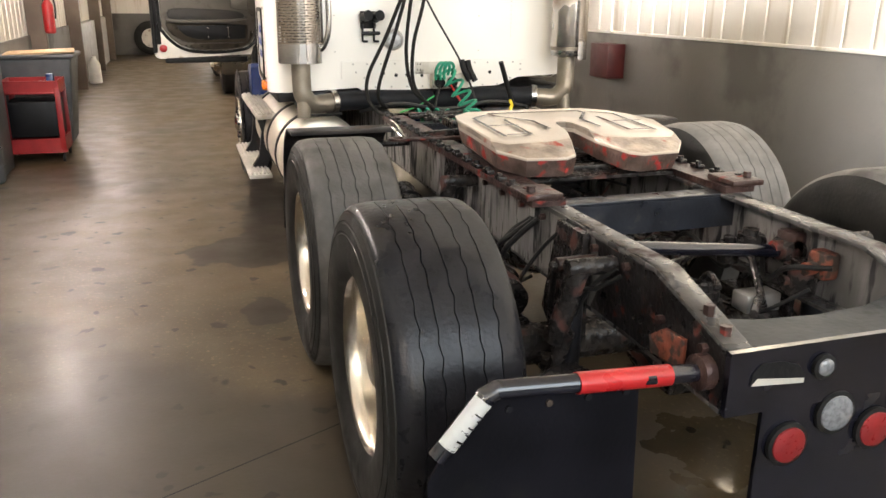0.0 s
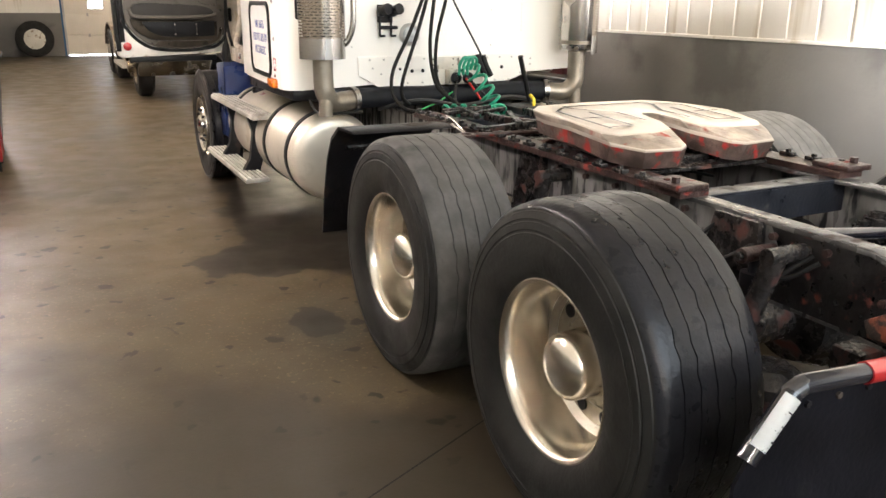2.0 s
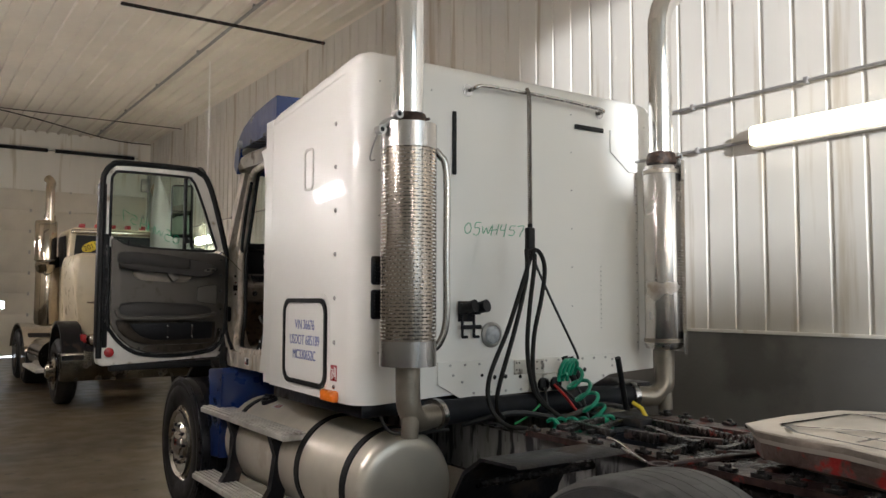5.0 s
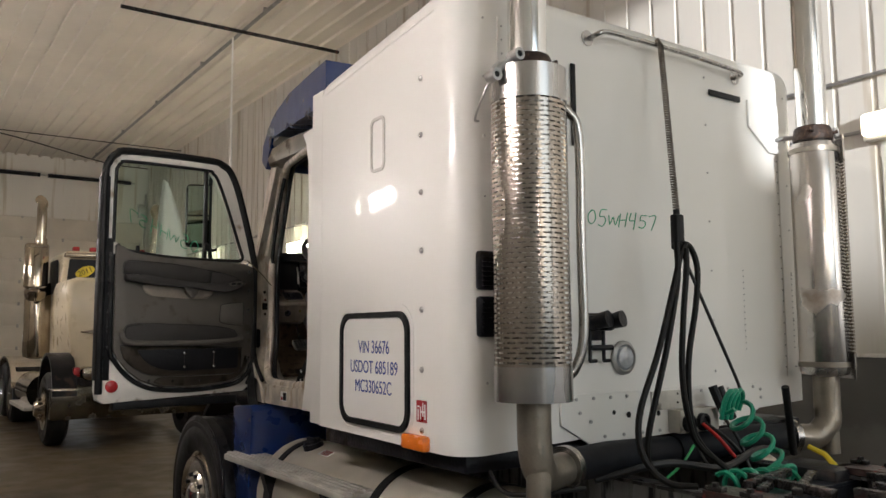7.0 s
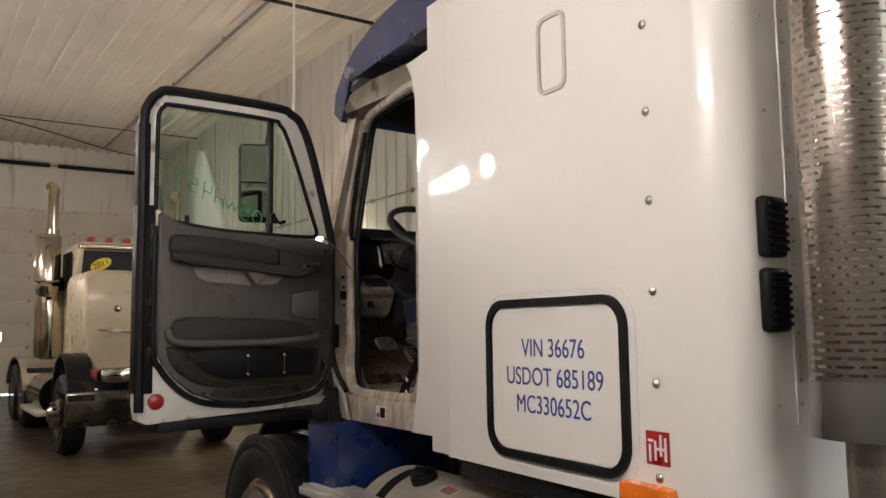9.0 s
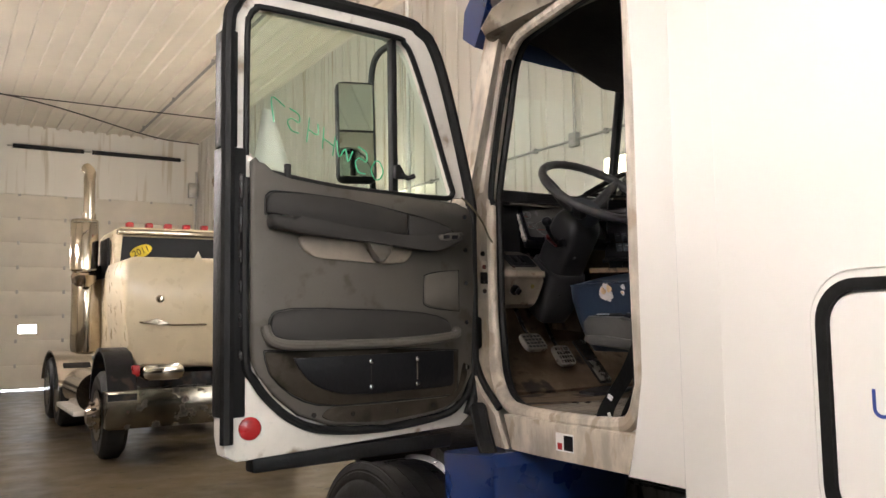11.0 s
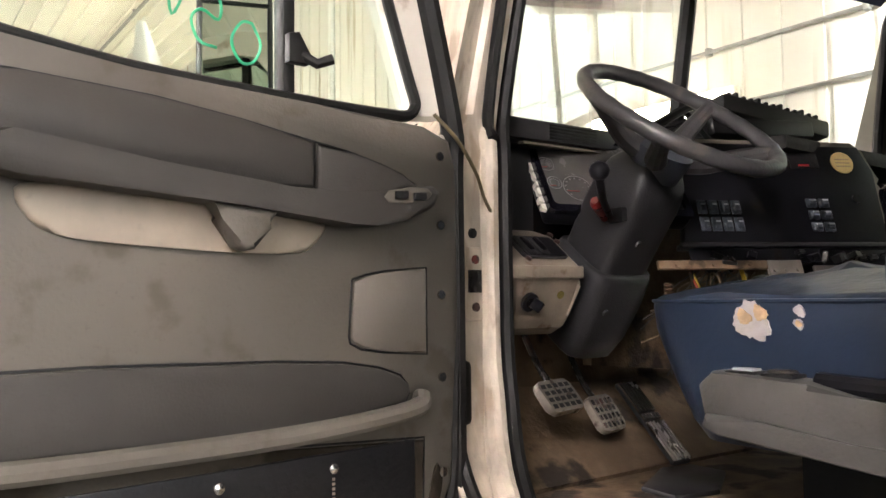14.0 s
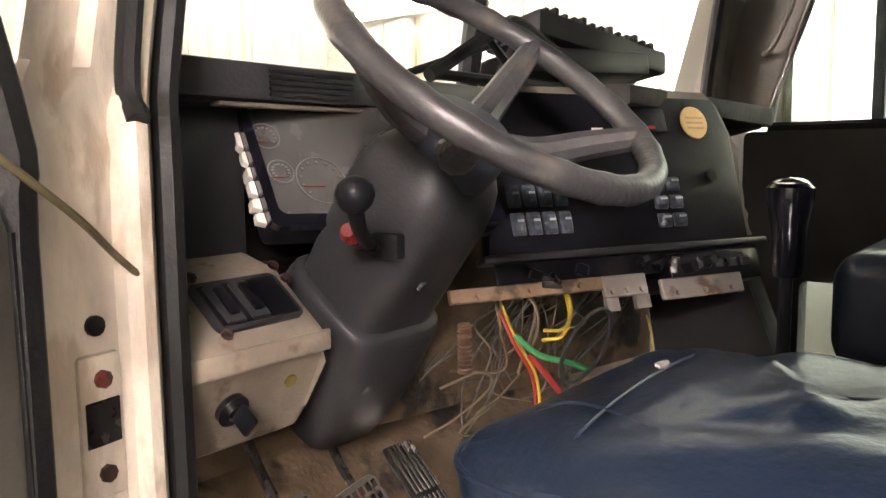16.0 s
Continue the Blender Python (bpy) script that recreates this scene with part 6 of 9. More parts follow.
# ==== cab shell ====
for s in (-1, 1):
    xs = sorted((s * 1.0, s * 0.86))
    bm = bmesh.new()
    prism(bm, [(4.47, 1.17), (5.30, 1.17), (5.42, 1.17), (5.46, 1.285), (4.47, 1.285)], "x", *sorted((s * 1.0, s * 0.80)), bevel=0.01)
    part("door_sill", bm, PILLAR, truck, "grimy white door sill")
    bm = bmesh.new()
    rings = []
    for z, y0 in ((1.17, 5.50), (1.285, 5.56), (1.34, 5.63), (1.44, 5.695), (1.60, 5.727), (2.02, 5.727)):
        rings.append([bm.verts.new((s * x, y0 + d, z)) for x, d in ((1.005, -0.055), (0.99, -0.058), (0.955, -0.028), (0.94, -0.022), (0.90, -0.010), (0.828, 0.0), (0.80, 0.02), (0.80, 0.12), (0.97, 0.13))])
    for z in (2.10, 2.40, 2.72, 2.78):
        q = (z - 2.1) / 0.6
        A, C = Vector((0.945 - 0.09 * q, 5.715 - 0.09 * q)), Vector((0.795 - 0.045 * q, 5.755 - 0.085 * q))
        ring = [A, A.lerp(C, 0.08), A.lerp(C, 0.3) + Vector((0, 0.014)), A.lerp(C, 0.42) + Vector((0, 0.014)), A.lerp(C, 0.5), C, C + Vector((-0.02, 0.025)), Vector((0.80 - 0.045 * q, 5.87 - 0.14 * q)), Vector((0.915 - 0.06 * q, 5.865 - 0.14 * q))]
        rings.append([bm.verts.new((s * p.x + (0.02 + 0.10 * q if s > 0 else 0.0), p.y, z)) for p in ring])
    for a, b in zip(rings, rings[1:]):
        for k in range(9):
            bm.faces.new((a[k], a[(k + 1) % 9], b[(k + 1) % 9], b[k]))
    bm.faces.new(rings[0])
    bm.faces.new(rings[-1][::-1])
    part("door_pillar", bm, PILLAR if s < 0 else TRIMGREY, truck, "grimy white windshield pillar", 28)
    bm = bmesh.new()
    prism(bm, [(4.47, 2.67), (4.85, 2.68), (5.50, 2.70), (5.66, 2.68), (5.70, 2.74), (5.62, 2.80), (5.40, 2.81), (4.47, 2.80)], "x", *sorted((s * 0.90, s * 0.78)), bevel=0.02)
    part("door_header", bm, HEADER, truck, "stained door header rail, darkened for the visor's shade")
    bm = bmesh.new()
    prism(bm, [(4.47, 1.285), (4.58, 1.285), (4.58, 2.70), (4.47, 2.70)], "x", *xs)
    part("rear_door_post", bm, WHITE_DIRTY, truck, "white rear door post")
    bm = bmesh.new()
    prism(bm, [(4.47, 1.17), (4.86, 1.17), (4.81, 1.30), (4.79, 1.45), (4.785, 2.3), (4.79, 2.55), (4.82, 2.66), (4.88, 2.72), (4.47, 2.76)], "x", *sorted((s * 1.02, s * 0.985)), bevel=0.008)
    part("post_flange", bm, WHITE, truck, "white flange of the rear door post")
    # weather strip round the opening
    bm = bmesh.new()
    loop = [(0.94, 4.85, 1.42), (0.94, 4.90, 1.315), (0.94, 5.02, 1.295), (0.93, 5.38, 1.295), (0.91, 5.52, 1.325), (0.86, 5.64, 1.41), (0.818, 5.712, 1.54), (0.812, 5.73, 1.66), (0.812, 5.73, 2.0), (0.79, 5.755, 2.12), (0.765, 5.71, 2.42), (0.755, 5.675, 2.60), (0.775, 5.58, 2.675), (0.80, 5.45, 2.685), (0.90, 4.98, 2.665), (0.935, 4.88, 2.62), (0.945, 4.845, 2.50), (0.945, 4.85, 1.8), (0.94, 4.85, 1.42)]
    frame_line = [Vector((s * (x + 0.012), y - (0.016 if y < 4.93 else 0.0), z)) for x, y, z in smooth_line(loop, 5)]
    strip_line = [Vector((s * (x - 0.012), y - 0.006, z)) for x, y, z in smooth_line(loop, 5)]
    sweep(bm, strip_line, 0.015, 8)
    part("weather_strip", bm, RUBBER_TRIM, truck, "black rubber weather strip")
    bm = bmesh.new()
    sweep(bm, [p + Vector((s * 0.018, 0.0, 0.0)) for p in frame_line], 0.024, 10)
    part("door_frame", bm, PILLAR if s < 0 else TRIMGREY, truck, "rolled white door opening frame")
bm = bmesh.new()
sweep(bm, smooth_line([(-0.985, 5.50, 1.30), (-0.985, 5.62, 1.42), (-0.985, 5.66, 1.60), (-0.985, 5.66, 2.02)], 5), 0.013, 8)
part("jamb_seal", bm, RUBBER_TRIM, truck, "thick black rubber seal on the jamb")
bm = bmesh.new()
sweep(bm, smooth_line([(-0.835, 5.715, 2.05), (-0.832, 5.735, 2.11), (-0.815, 5.69, 2.40), (-0.79, 5.645, 2.64)], 4), 0.013, 8)
part("pillar_seal", bm, RUBBER_TRIM, truck, "thin black pillar seal")
# hinge plate, latch and holes on the slanted pillar face
FM = Matrix.Translation((-0.885, 5.717, 0)) @ pose(0, 0, 0, 0, 0, 9)
bm = bmesh.new()
box(bm, -0.030, 0.018, -0.005, 0.003, 1.690, 1.832, 0.005, m=FM)
lp = part("hinge_plate", bm, PILLAR, truck, "worn hinge plate on the pillar")
for z, r, m in ((1.808, 0.009, RUST), (1.716, 0.009, RUST)):
    bm = bmesh.new()
    rod(bm, FM @ Vector((-0.006, -0.005, z)), FM @ Vector((-0.006, -0.010, z)), r, 8)
    part("bolt", bm, m, lp)
bm = bmesh.new()
box(bm, -0.026, 0.012, -0.0075, -0.005, 1.744, 1.788, 0.001, 1, m=FM)
part("latch_slot", bm, GREASE, lp, "dark latch slot")
bm = bmesh.new()
rod(bm, FM @ Vector((-0.008, 0.0, 1.859)), FM @ Vector((-0.008, -0.005, 1.859)), 0.010, 12)
part("plug", bm, DOORBLACK, truck, "dark plug in the pillar")
bm = bmesh.new()
box(bm, -0.965, -0.935, 5.66, 5.70, 1.50, 1.62, 0.012)
part("rubber_stop", bm, RUBBER_TRIM, truck)
bm = bmesh.new()
box(bm, -1.003, -0.999, 5.10, 5.18, 1.20, 1.255)
decal = part("step_decal", bm, WHITE_TAPE, truck, "small black and white warning decal")
bm = bmesh.new()
box(bm, -1.005, -1.003, 5.10, 5.14, 1.205, 1.25)
part("decal_bar", bm, DOORBLACK, decal)
bm = bmesh.new()
box(bm, -1.005, -1.003, 5.15, 5.17, 1.205, 1.225)
part("decal_bar", bm, RED, decal)
# floor, back wall, roof, cowl
bm = bmesh.new()
box(bm, -0.88, 0.88, 4.50, 5.95, 1.26, 1.30, 0.008)
cfl = part("cab_floor", bm, FLOORMAT, truck, "dirty brown cab floor mat")
SILLMAT = mat("dusty_ribbed_mat", (0.19, 0.165, 0.13), 0.7, 0, 0.25, 6, bump=0.2, bscale=90, dirt=(0.08, 0.064, 0.05), dirt_at=0.54, dirt_scale=7)
bm = bmesh.new()
box(bm, -0.895, -0.46, 4.62, 5.42, 1.285, 1.3085, 0.006)
sm = part("sill_mat", bm, SILLMAT, cfl, "dusty ribbed threshold mat")
for k in range(12):
    bm = bmesh.new()
    box(bm, -0.865 + 0.033 * k, -0.848 + 0.033 * k, 4.63, 5.38, 1.3075, 1.312, 0.002, 1)
    part("mat_rib", bm, SILLMAT, sm)
bm = bmesh.new()
prism(bm, [(5.84, 1.285), (6.10, 1.48), (6.14, 2.05), (6.11, 2.05), (6.07, 1.50), (5.82, 1.312)], "x", -0.86, 0.86)
part("firewall", bm, FLOORMAT, truck, "dusty brown firewall")
bm = bmesh.new()
box(bm, -0.86, 0.86, 4.475, 4.51, 1.25, 2.94)
part("cab_back_wall", bm, HEADLINER, truck, "dark cab back wall")
bm = bmesh.new()
prism(bm, [(4.44, 2.92), (5.40, 2.90), (5.66, 2.82), (5.72, 2.86), (5.45, 2.97), (4.44, 3.0)], "x", -0.88, 0.88, bevel=0.02)
part("cab_roof", bm, WHITE, truck, "white cab roof")
bm = bmesh.new()
prism(bm, [(-0.78, 2.76), (-0.5, 2.68), (-0.26, 2.58), (0.26, 2.58), (0.5, 2.68), (0.78, 2.76), (0.78, 2.88), (-0.78, 2.88)], "y", 4.56, 5.70, bevel=0.02)
part("headliner", bm, HEADLINER, truck, "black overhead console and headliner")
# blue exterior visor, a shell that narrows and bows towards the front
prof = [(4.47, 2.80), (5.62, 2.865), (5.71, 2.74), (5.76, 2.685), (5.87, 2.755), (5.85, 2.86), (5.70, 2.955), (5.55, 3.01), (5.2, 3.05), (4.76, 3.04), (4.47, 3.03)]
bm = bmesh.new()
cols = []
for i in range(13):
    u = -1 + i / 6
    col = []
    for y, z in prof:
        w = 1.05 - 0.155 * (y - 4.65)
        col.append(bm.verts.new((u * w, y + 0.16 * max(0, y - 5.5) / 0.37 * (1 - u * u), z + 0.02 * (1 - u * u))))
    cols.append(col)
n = len(prof)
for a, b in zip(cols, cols[1:]):
    for k in range(n):
        bm.faces.new((a[k], a[(k + 1) % n], b[(k + 1) % n], b[k]))
bm.faces.new(cols[0])
bm.faces.new(cols[-1][::-1])
part("sun_visor", bm, BLUE, truck, "blue exterior sun visor", 30)
bm = bmesh.new()
rod(bm, (-0.90, 5.58, 2.895), (-0.935, 5.58, 2.895), 0.03, 16)
part("visor_lamp", bm, LENS, truck, "small clear lamp on the visor")
bm = bmesh.new()
prism(bm, [(6.03, 2.075), (6.12, 2.065), (6.45, 1.98), (6.45, 1.6), (6.17, 1.6), (6.16, 2.05), (6.03, 2.055)], "x", -0.88, 0.88)
part("cowl", bm, BLUE, truck, "blue cowl ahead of the windshield")
# windshield: two panes, centre post, seal
wa, wb = Vector((0, 5.945, 2.10)), Vector((0, 5.83, 2.76))
for x0, x1 in ((-0.86, -0.015), (0.015, 0.86)):
    bm = bmesh.new()
    bow = 0.16
    def wp(x, q):
        p = wa.lerp(wb, q)
        return Vector((x, p.y - bow * (x / 0.86) ** 2, p.z))
    N = 10
    g = [[bm.verts.new(wp(x0 + (x1 - x0) * i / N, q)) for i in range(N + 1)] for q in (0, 1)]
    for i in range(N):
        bm.faces.new((g[0][i], g[0][i + 1], g[1][i + 1], g[1][i]))
    bmesh.ops.solidify(bm, geom=bm.faces[:], thickness=0.004)
    ob = part("windshield", bm, GLASS, truck, "clear windshield pane")
    ob.visible_shadow = False
bm = bmesh.new()
sweep(bm, [wa + Vector((0, -0.005, 0)), wb], 0.022, 8)
part("windshield_post", bm, RUBBER_TRIM, truck, "dark centre windshield post")
bm = bmesh.new()
sweep(bm, [wp(-0.88 + 1.76 * i / 16, 0.0) for i in range(17)], 0.018, 8)
sweep(bm, [wp(-0.88 + 1.76 * i / 16, 1.0) for i in range(17)], 0.018, 8)
part("windshield_seal", bm, RUBBER_TRIM, truck, "black windshield seal")
for x, a in ((-0.35, 18), (0.25, 12)):
    bm = bmesh.new()
    p0 = Vector((x, 5.99, 2.10))
    p1 = p0 + Vector((0.42 * math.cos(radians(a)), -0.10, 0.42 * math.sin(radians(a)) * 0.8 + 0.03))
    sweep(bm, [p0, p1], 0.008, 6)
    part("wiper", bm, RUBBER_TRIM, truck, "black wiper arm")
# closed passenger door with its window
bm = bmesh.new()
frame_prism(bm, rounded(4.58, 5.68, 1.285, 2.07, 0.02), rounded(5.20, 5.53, 1.46, 1.69, 0.02), "x", 0.88, 0.96)
part("passenger_door", bm, DOORDARK, truck, "dark inside of the closed passenger door")
bm = bmesh.new()
prism(bm, [(4.58, 2.07), (5.62, 2.07), (5.53, 2.68), (4.58, 2.68)], "x", 0.915, 0.919)
ob = part("door_glass", bm, GLASS, truck, "clear passenger window")
ob.visible_shadow = False
bm = bmesh.new()
sweep(bm, [(0.905, 4.60, 2.08), (0.905, 5.62, 2.08), (0.905, 5.53, 2.68), (0.905, 4.60, 2.68), (0.905, 4.60, 2.08)], 0.016, 6)
part("window_seal", bm, RUBBER_TRIM, truck, "black window seal")
bm = bmesh.new()
box(bm, 0.915, 0.919, 5.20, 5.53, 1.46, 1.69)
part("peep_window", bm, GLASS, truck, "clear lower window of the passenger door").visible_shadow = False
bm = bmesh.new()
prism(bm, [(5.79, 2.165), (5.559, 2.72), (5.41, 2.72), (5.508, 2.473), (5.640, 2.078), (5.76, 2.05)], "x", 0.888, 0.902, bevel=0.005)
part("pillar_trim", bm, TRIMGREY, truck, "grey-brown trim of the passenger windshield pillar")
bm = bmesh.new()
sweep(bm, [(0.889, 5.395, 2.70), (0.889, 5.495, 2.473), (0.889, 5.632, 2.085)], 0.007, 8)
part("pillar_moulding", bm, STEEL, truck, "bright moulding along the passenger window")
# far side mirror
bm = bmesh.new()
box(bm, 1.12, 1.30, 5.62, 5.68, 2.06, 2.62, 0.025)
part("mirror_housing", bm, STEEL, truck, "steel passenger side mirror")
bm = bmesh.new()
sweep(bm, [(1.0, 5.6, 2.75), (1.16, 5.66, 2.75), (1.16, 5.66, 1.95), (1.0, 5.6, 1.95)], 0.013, 8)
part("mirror_bracket", bm, BLACK, truck, "black mirror bracket")

# ==== open driver door ====
DM = Matrix(((-0.9959, 0.0905, 0, -1.0), (-0.0905, -0.9959, 0, 5.637), (0, 0, 1, 0), (0, 0, 0, 1)))


def dpart(name, bm, material, parent, label="", smooth=35.0):
    bmesh.ops.transform(bm, matrix=DM, verts=bm.verts[:])
    return part(name, bm, material, parent, label, smooth)


bm = bmesh.new()
prism(bm, [(0.015, 1.27), (0.06, 1.235), (0.90, 1.205), (0.935, 1.225), (0.945, 1.28), (0.945, 2.12), (0.86, 2.13), (0.80, 2.06), (0.57, 2.03), (0.31, 2.015), (0.08, 2.01), (0.0, 2.03), (0.0, 1.40)], "y", -0.07, 0.0, bevel=0.008)
ddoor = dpart("driver_door", bm, WHITE_DIRTY, truck, "open driver door with grey inner trim")
outer = [(0.945, 2.12), (0.945, 2.50), (0.925, 2.585), (0.875, 2.645), (0.79, 2.672), (0.31, 2.678), (0.22, 2.655), (0.165, 2.60), (0.10, 2.44), (0.0, 2.06)]
inner = [(0.875, 2.12), (0.872, 2.50), (0.865, 2.555), (0.845, 2.583), (0.79, 2.597), (0.34, 2.602), (0.285, 2.585), (0.25, 2.54), (0.185, 2.38), (0.098, 2.13), (0.079, 2.078), (0.080, 2.064), (0.088, 2.053), (0.105, 2.047), (0.13, 2.046)]
bm = bmesh.new()
prism(bm, outer + inner[::-1], "y", -0.055, -0.004)
dpart("window_frame", bm, WHITE_DIRTY, ddoor, "white window frame")
for line, r, w in ((outer, 0.021, 0.0), (inner, 0.010, -0.002)):
    bm = bmesh.new()
    pts = [(u, w, z) for u, z in line]
    if line is outer:
        pts = [(u - (0.012 if u > 0.9 else 0), w, z - (0.012 if z > 2.6 else 0)) for u, w, z in pts]
        pts = [(0.932, w, 1.26)] + pts + [(-0.004, w, 1.95), (-0.004, w, 1.60), (0.0, w, 1.36), (0.03, w, 1.27)]
    else:
        pts = pts + [(0.20, w, 2.044), (0.31, w, 2.044), (0.57, w, 2.05), (0.80, w, 2.075)]
    sweep(bm, smooth_line(pts, 4), r, 8)
    dpart("door_seal", bm, RUBBER_TRIM, ddoor, "thick black rubber door seal")
bm = bmesh.new()
box(bm, 0.876, 0.95, -0.072, 0.006, 1.335, 2.14, 0.006)
box(bm, 0.903, 0.952, -0.06, 0.004, 2.14, 2.50, 0.006)
dpart("door_edge", bm, RUBBER_TRIM, ddoor, "black door edge with latch hardware")
for z0, z1 in ((1.98, 2.06), (1.88, 1.96), (1.79, 1.83), (1.70, 1.74), (1.60, 1.64), (1.5, 1.53)):
    bm = bmesh.new()
    box(bm, 0.884, 0.90, -0.01, 0.012, z0, z1, 0.004)
    dpart("latch", bm, GREASE, ddoor)
bm = bmesh.new()
prism(bm, [(0.865, 2.10), (0.865, 2.60), (0.30, 2.605), (0.24, 2.55), (0.06, 2.0), (0.8, 2.0)], "y", -0.034, -0.030)
ob = dpart("door_glass", bm, GLASS, ddoor, "clear door glass with green marker writing")
ob.visible_shadow = False
bm = bmesh.new()
box(bm, 0.309, 0.331, -0.045, -0.012, 2.0, 2.60, 0.005)
dpart("divider_bar", bm, RUBBER_TRIM, ddoor, "black vent window divider")
bm = bmesh.new()
prism(bm, [(0.33, 2.10), (0.33, 2.145), (0.312, 2.15), (0.288, 2.112), (0.295, 2.10)], "y", -0.012, 0.006, bevel=0.003)
sweep(bm, [(0.305, 0.0, 2.115), (0.285, 0.012, 2.102), (0.262, 0.02, 2.112)], 0.0085, 10)
dpart("vent_latch", bm, RUBBER_TRIM, ddoor, "black vent window latch")
text_m = Matrix.Translation((0.575, -0.0285, 2.205)) @ Matrix(((1, 0, 0, 0), (0, 0, -1, 0), (0, 1, 0, 0), (0, 0, 0, 1))) @ pose(0, 0, 0, 0, 0, 22)
handwriting("glass_writing", "05WH457", 0.085, DM @ text_m, ddoor, "green marker writing on the glass, reversed")
# inner trim panel
panel = [(0.865, 1.50), (0.84, 1.455), (0.79, 1.39), (0.71, 1.325), (0.60, 1.285), (0.40, 1.27), (0.16, 1.29), (0.07, 1.33), (0.02, 1.42), (0.008, 1.70), (0.010, 1.96), (0.018, 2.012), (0.075, 2.031), (0.31, 2.036), (0.57, 2.042), (0.74, 2.058), (0.80, 2.062), (0.835, 2.09), (0.85, 2.115), (0.868, 2.10)]
bm = bmesh.new()
prism(bm, panel, "y", -0.002, 0.022, bevel=0.011)
trim = dpart("trim_panel", bm, DOORGREY, ddoor, "grey moulded inner door panel", 50)
bm = bmesh.new()
sweep(bm, smooth_line([(u + (0.012 if u > 0.5 else -0.006), 0.006, z - (0.012 if z < 1.5 else 0)) for u, z in [(0.868, 2.05), (0.870, 1.75)] + panel[:11]], 4), 0.014, 8)
dpart("panel_seal", bm, RUBBER_TRIM, ddoor, "black rubber edge of the inner panel")
def pad(name, poly, w0, w1, m, lab, bevel=0.008, groove=False, soft=0):
    for k in range(soft):
        poly = [q for a, b in zip(poly, poly[1:] + poly[:1]) for q in ((0.78 * a[0] + 0.22 * b[0], 0.78 * a[1] + 0.22 * b[1]), (0.22 * a[0] + 0.78 * b[0], 0.22 * a[1] + 0.78 * b[1]))]
    bm = bmesh.new()
    prism(bm, poly, "y", w0, w1, bevel=bevel)
    ob = dpart(name, bm, m, trim, lab, 50)
    if groove:
        bm = bmesh.new()
        cu_, cz_ = sum(p[0] for p in poly) / len(poly), sum(p[1] for p in poly) / len(poly)
        ring = [(u + math.copysign(0.003, u - cu_), 0.022, z + math.copysign(0.003, z - cz_)) for u, z in poly]
        sweep(bm, ring + ring[:1], 0.002, 6)
        dpart("groove", bm, DOORBLACK, ob, "dark groove round the insert")
    return ob
pad("upper_insert", [(0.821, 1.943), (0.822, 1.975), (0.819, 1.994), (0.808, 2.006), (0.791, 2.012), (0.711, 2.013), (0.547, 2.006), (0.42, 1.992), (0.301, 1.974), (0.301, 1.901), (0.445, 1.899), (0.733, 1.924), (0.739, 1.938), (0.776, 1.943)], 0.022, 0.034, DOORDARK, "dark fabric insert", groove=True)
pad("upper_insert", [(0.296, 1.974), (0.24, 1.966), (0.178, 1.952), (0.13, 1.938), (0.099, 1.924), (0.163, 1.909), (0.227, 1.893), (0.296, 1.900)], 0.022, 0.030, DOORDARK, "brown grey fabric insert", groove=True)
pad("armrest", [(0.821, 1.936), (0.749, 1.935), (0.728, 1.921), (0.548, 1.913), (0.362, 1.896), (0.274, 1.882), (0.18, 1.908), (0.096, 1.92), (0.085, 1.912), (0.085, 1.901), (0.095, 1.884), (0.114, 1.873), (0.16, 1.857), (0.213, 1.848), (0.259, 1.848), (0.445, 1.865), (0.717, 1.883), (0.819, 1.898), (0.824, 1.917)], 0.022, 0.075, DOORDARK, "dark grey armrest ledge", 0.014)
pad("handle_recess", [(0.712, 1.877), (0.71, 1.855), (0.69, 1.828), (0.66, 1.816), (0.621, 1.811), (0.446, 1.802), (0.33, 1.803), (0.305, 1.810), (0.279, 1.839), (0.28, 1.855), (0.362, 1.862), (0.498, 1.870), (0.68, 1.882)], 0.016, 0.028, DOORWORN, "worn pale pull handle recess", soft=1)
pad("pull_handle", [(0.482, 1.868), (0.46, 1.85), (0.445, 1.81), (0.43, 1.803), (0.415, 1.806), (0.40, 1.84), (0.377, 1.862)], 0.03, 0.065, DOORGREY, "grey pull handle")
pad("switch_panel", [(0.205, 1.893), (0.195, 1.904), (0.15, 1.912), (0.115, 1.913), (0.105, 1.905), (0.115, 1.894), (0.16, 1.884), (0.195, 1.884)], 0.070, 0.0765, DOORGREY, "window switch plate", 0.003)
for u in (0.135, 0.172):
    pad("switch", [(u - 0.013, 1.892), (u + 0.013, 1.890), (u + 0.013, 1.903), (u - 0.013, 1.906)], 0.076, 0.083, DOORBLACK, "black rocker switch", 0.003)
pad("speaker_cover", [(0.226, 1.762), (0.20, 1.770), (0.166, 1.777), (0.080, 1.784), (0.080, 1.643), (0.17, 1.651), (0.209, 1.658), (0.229, 1.668), (0.232, 1.679)], 0.020, 0.0265, DOORGREY, "grey speaker cover", 0.003, groove=True)
pad("map_pocket", [(0.806, 1.564), (0.81, 1.59), (0.806, 1.618), (0.798, 1.633), (0.786, 1.642), (0.734, 1.651), (0.62, 1.651), (0.5, 1.647), (0.36, 1.642), (0.249, 1.634), (0.18, 1.622), (0.138, 1.608), (0.122, 1.595), (0.119, 1.582), (0.131, 1.562), (0.25, 1.553), (0.368, 1.549), (0.734, 1.549)], 0.020, 0.034, DOORDARK, "dark oval pocket insert", groove=True)
bm = bmesh.new()
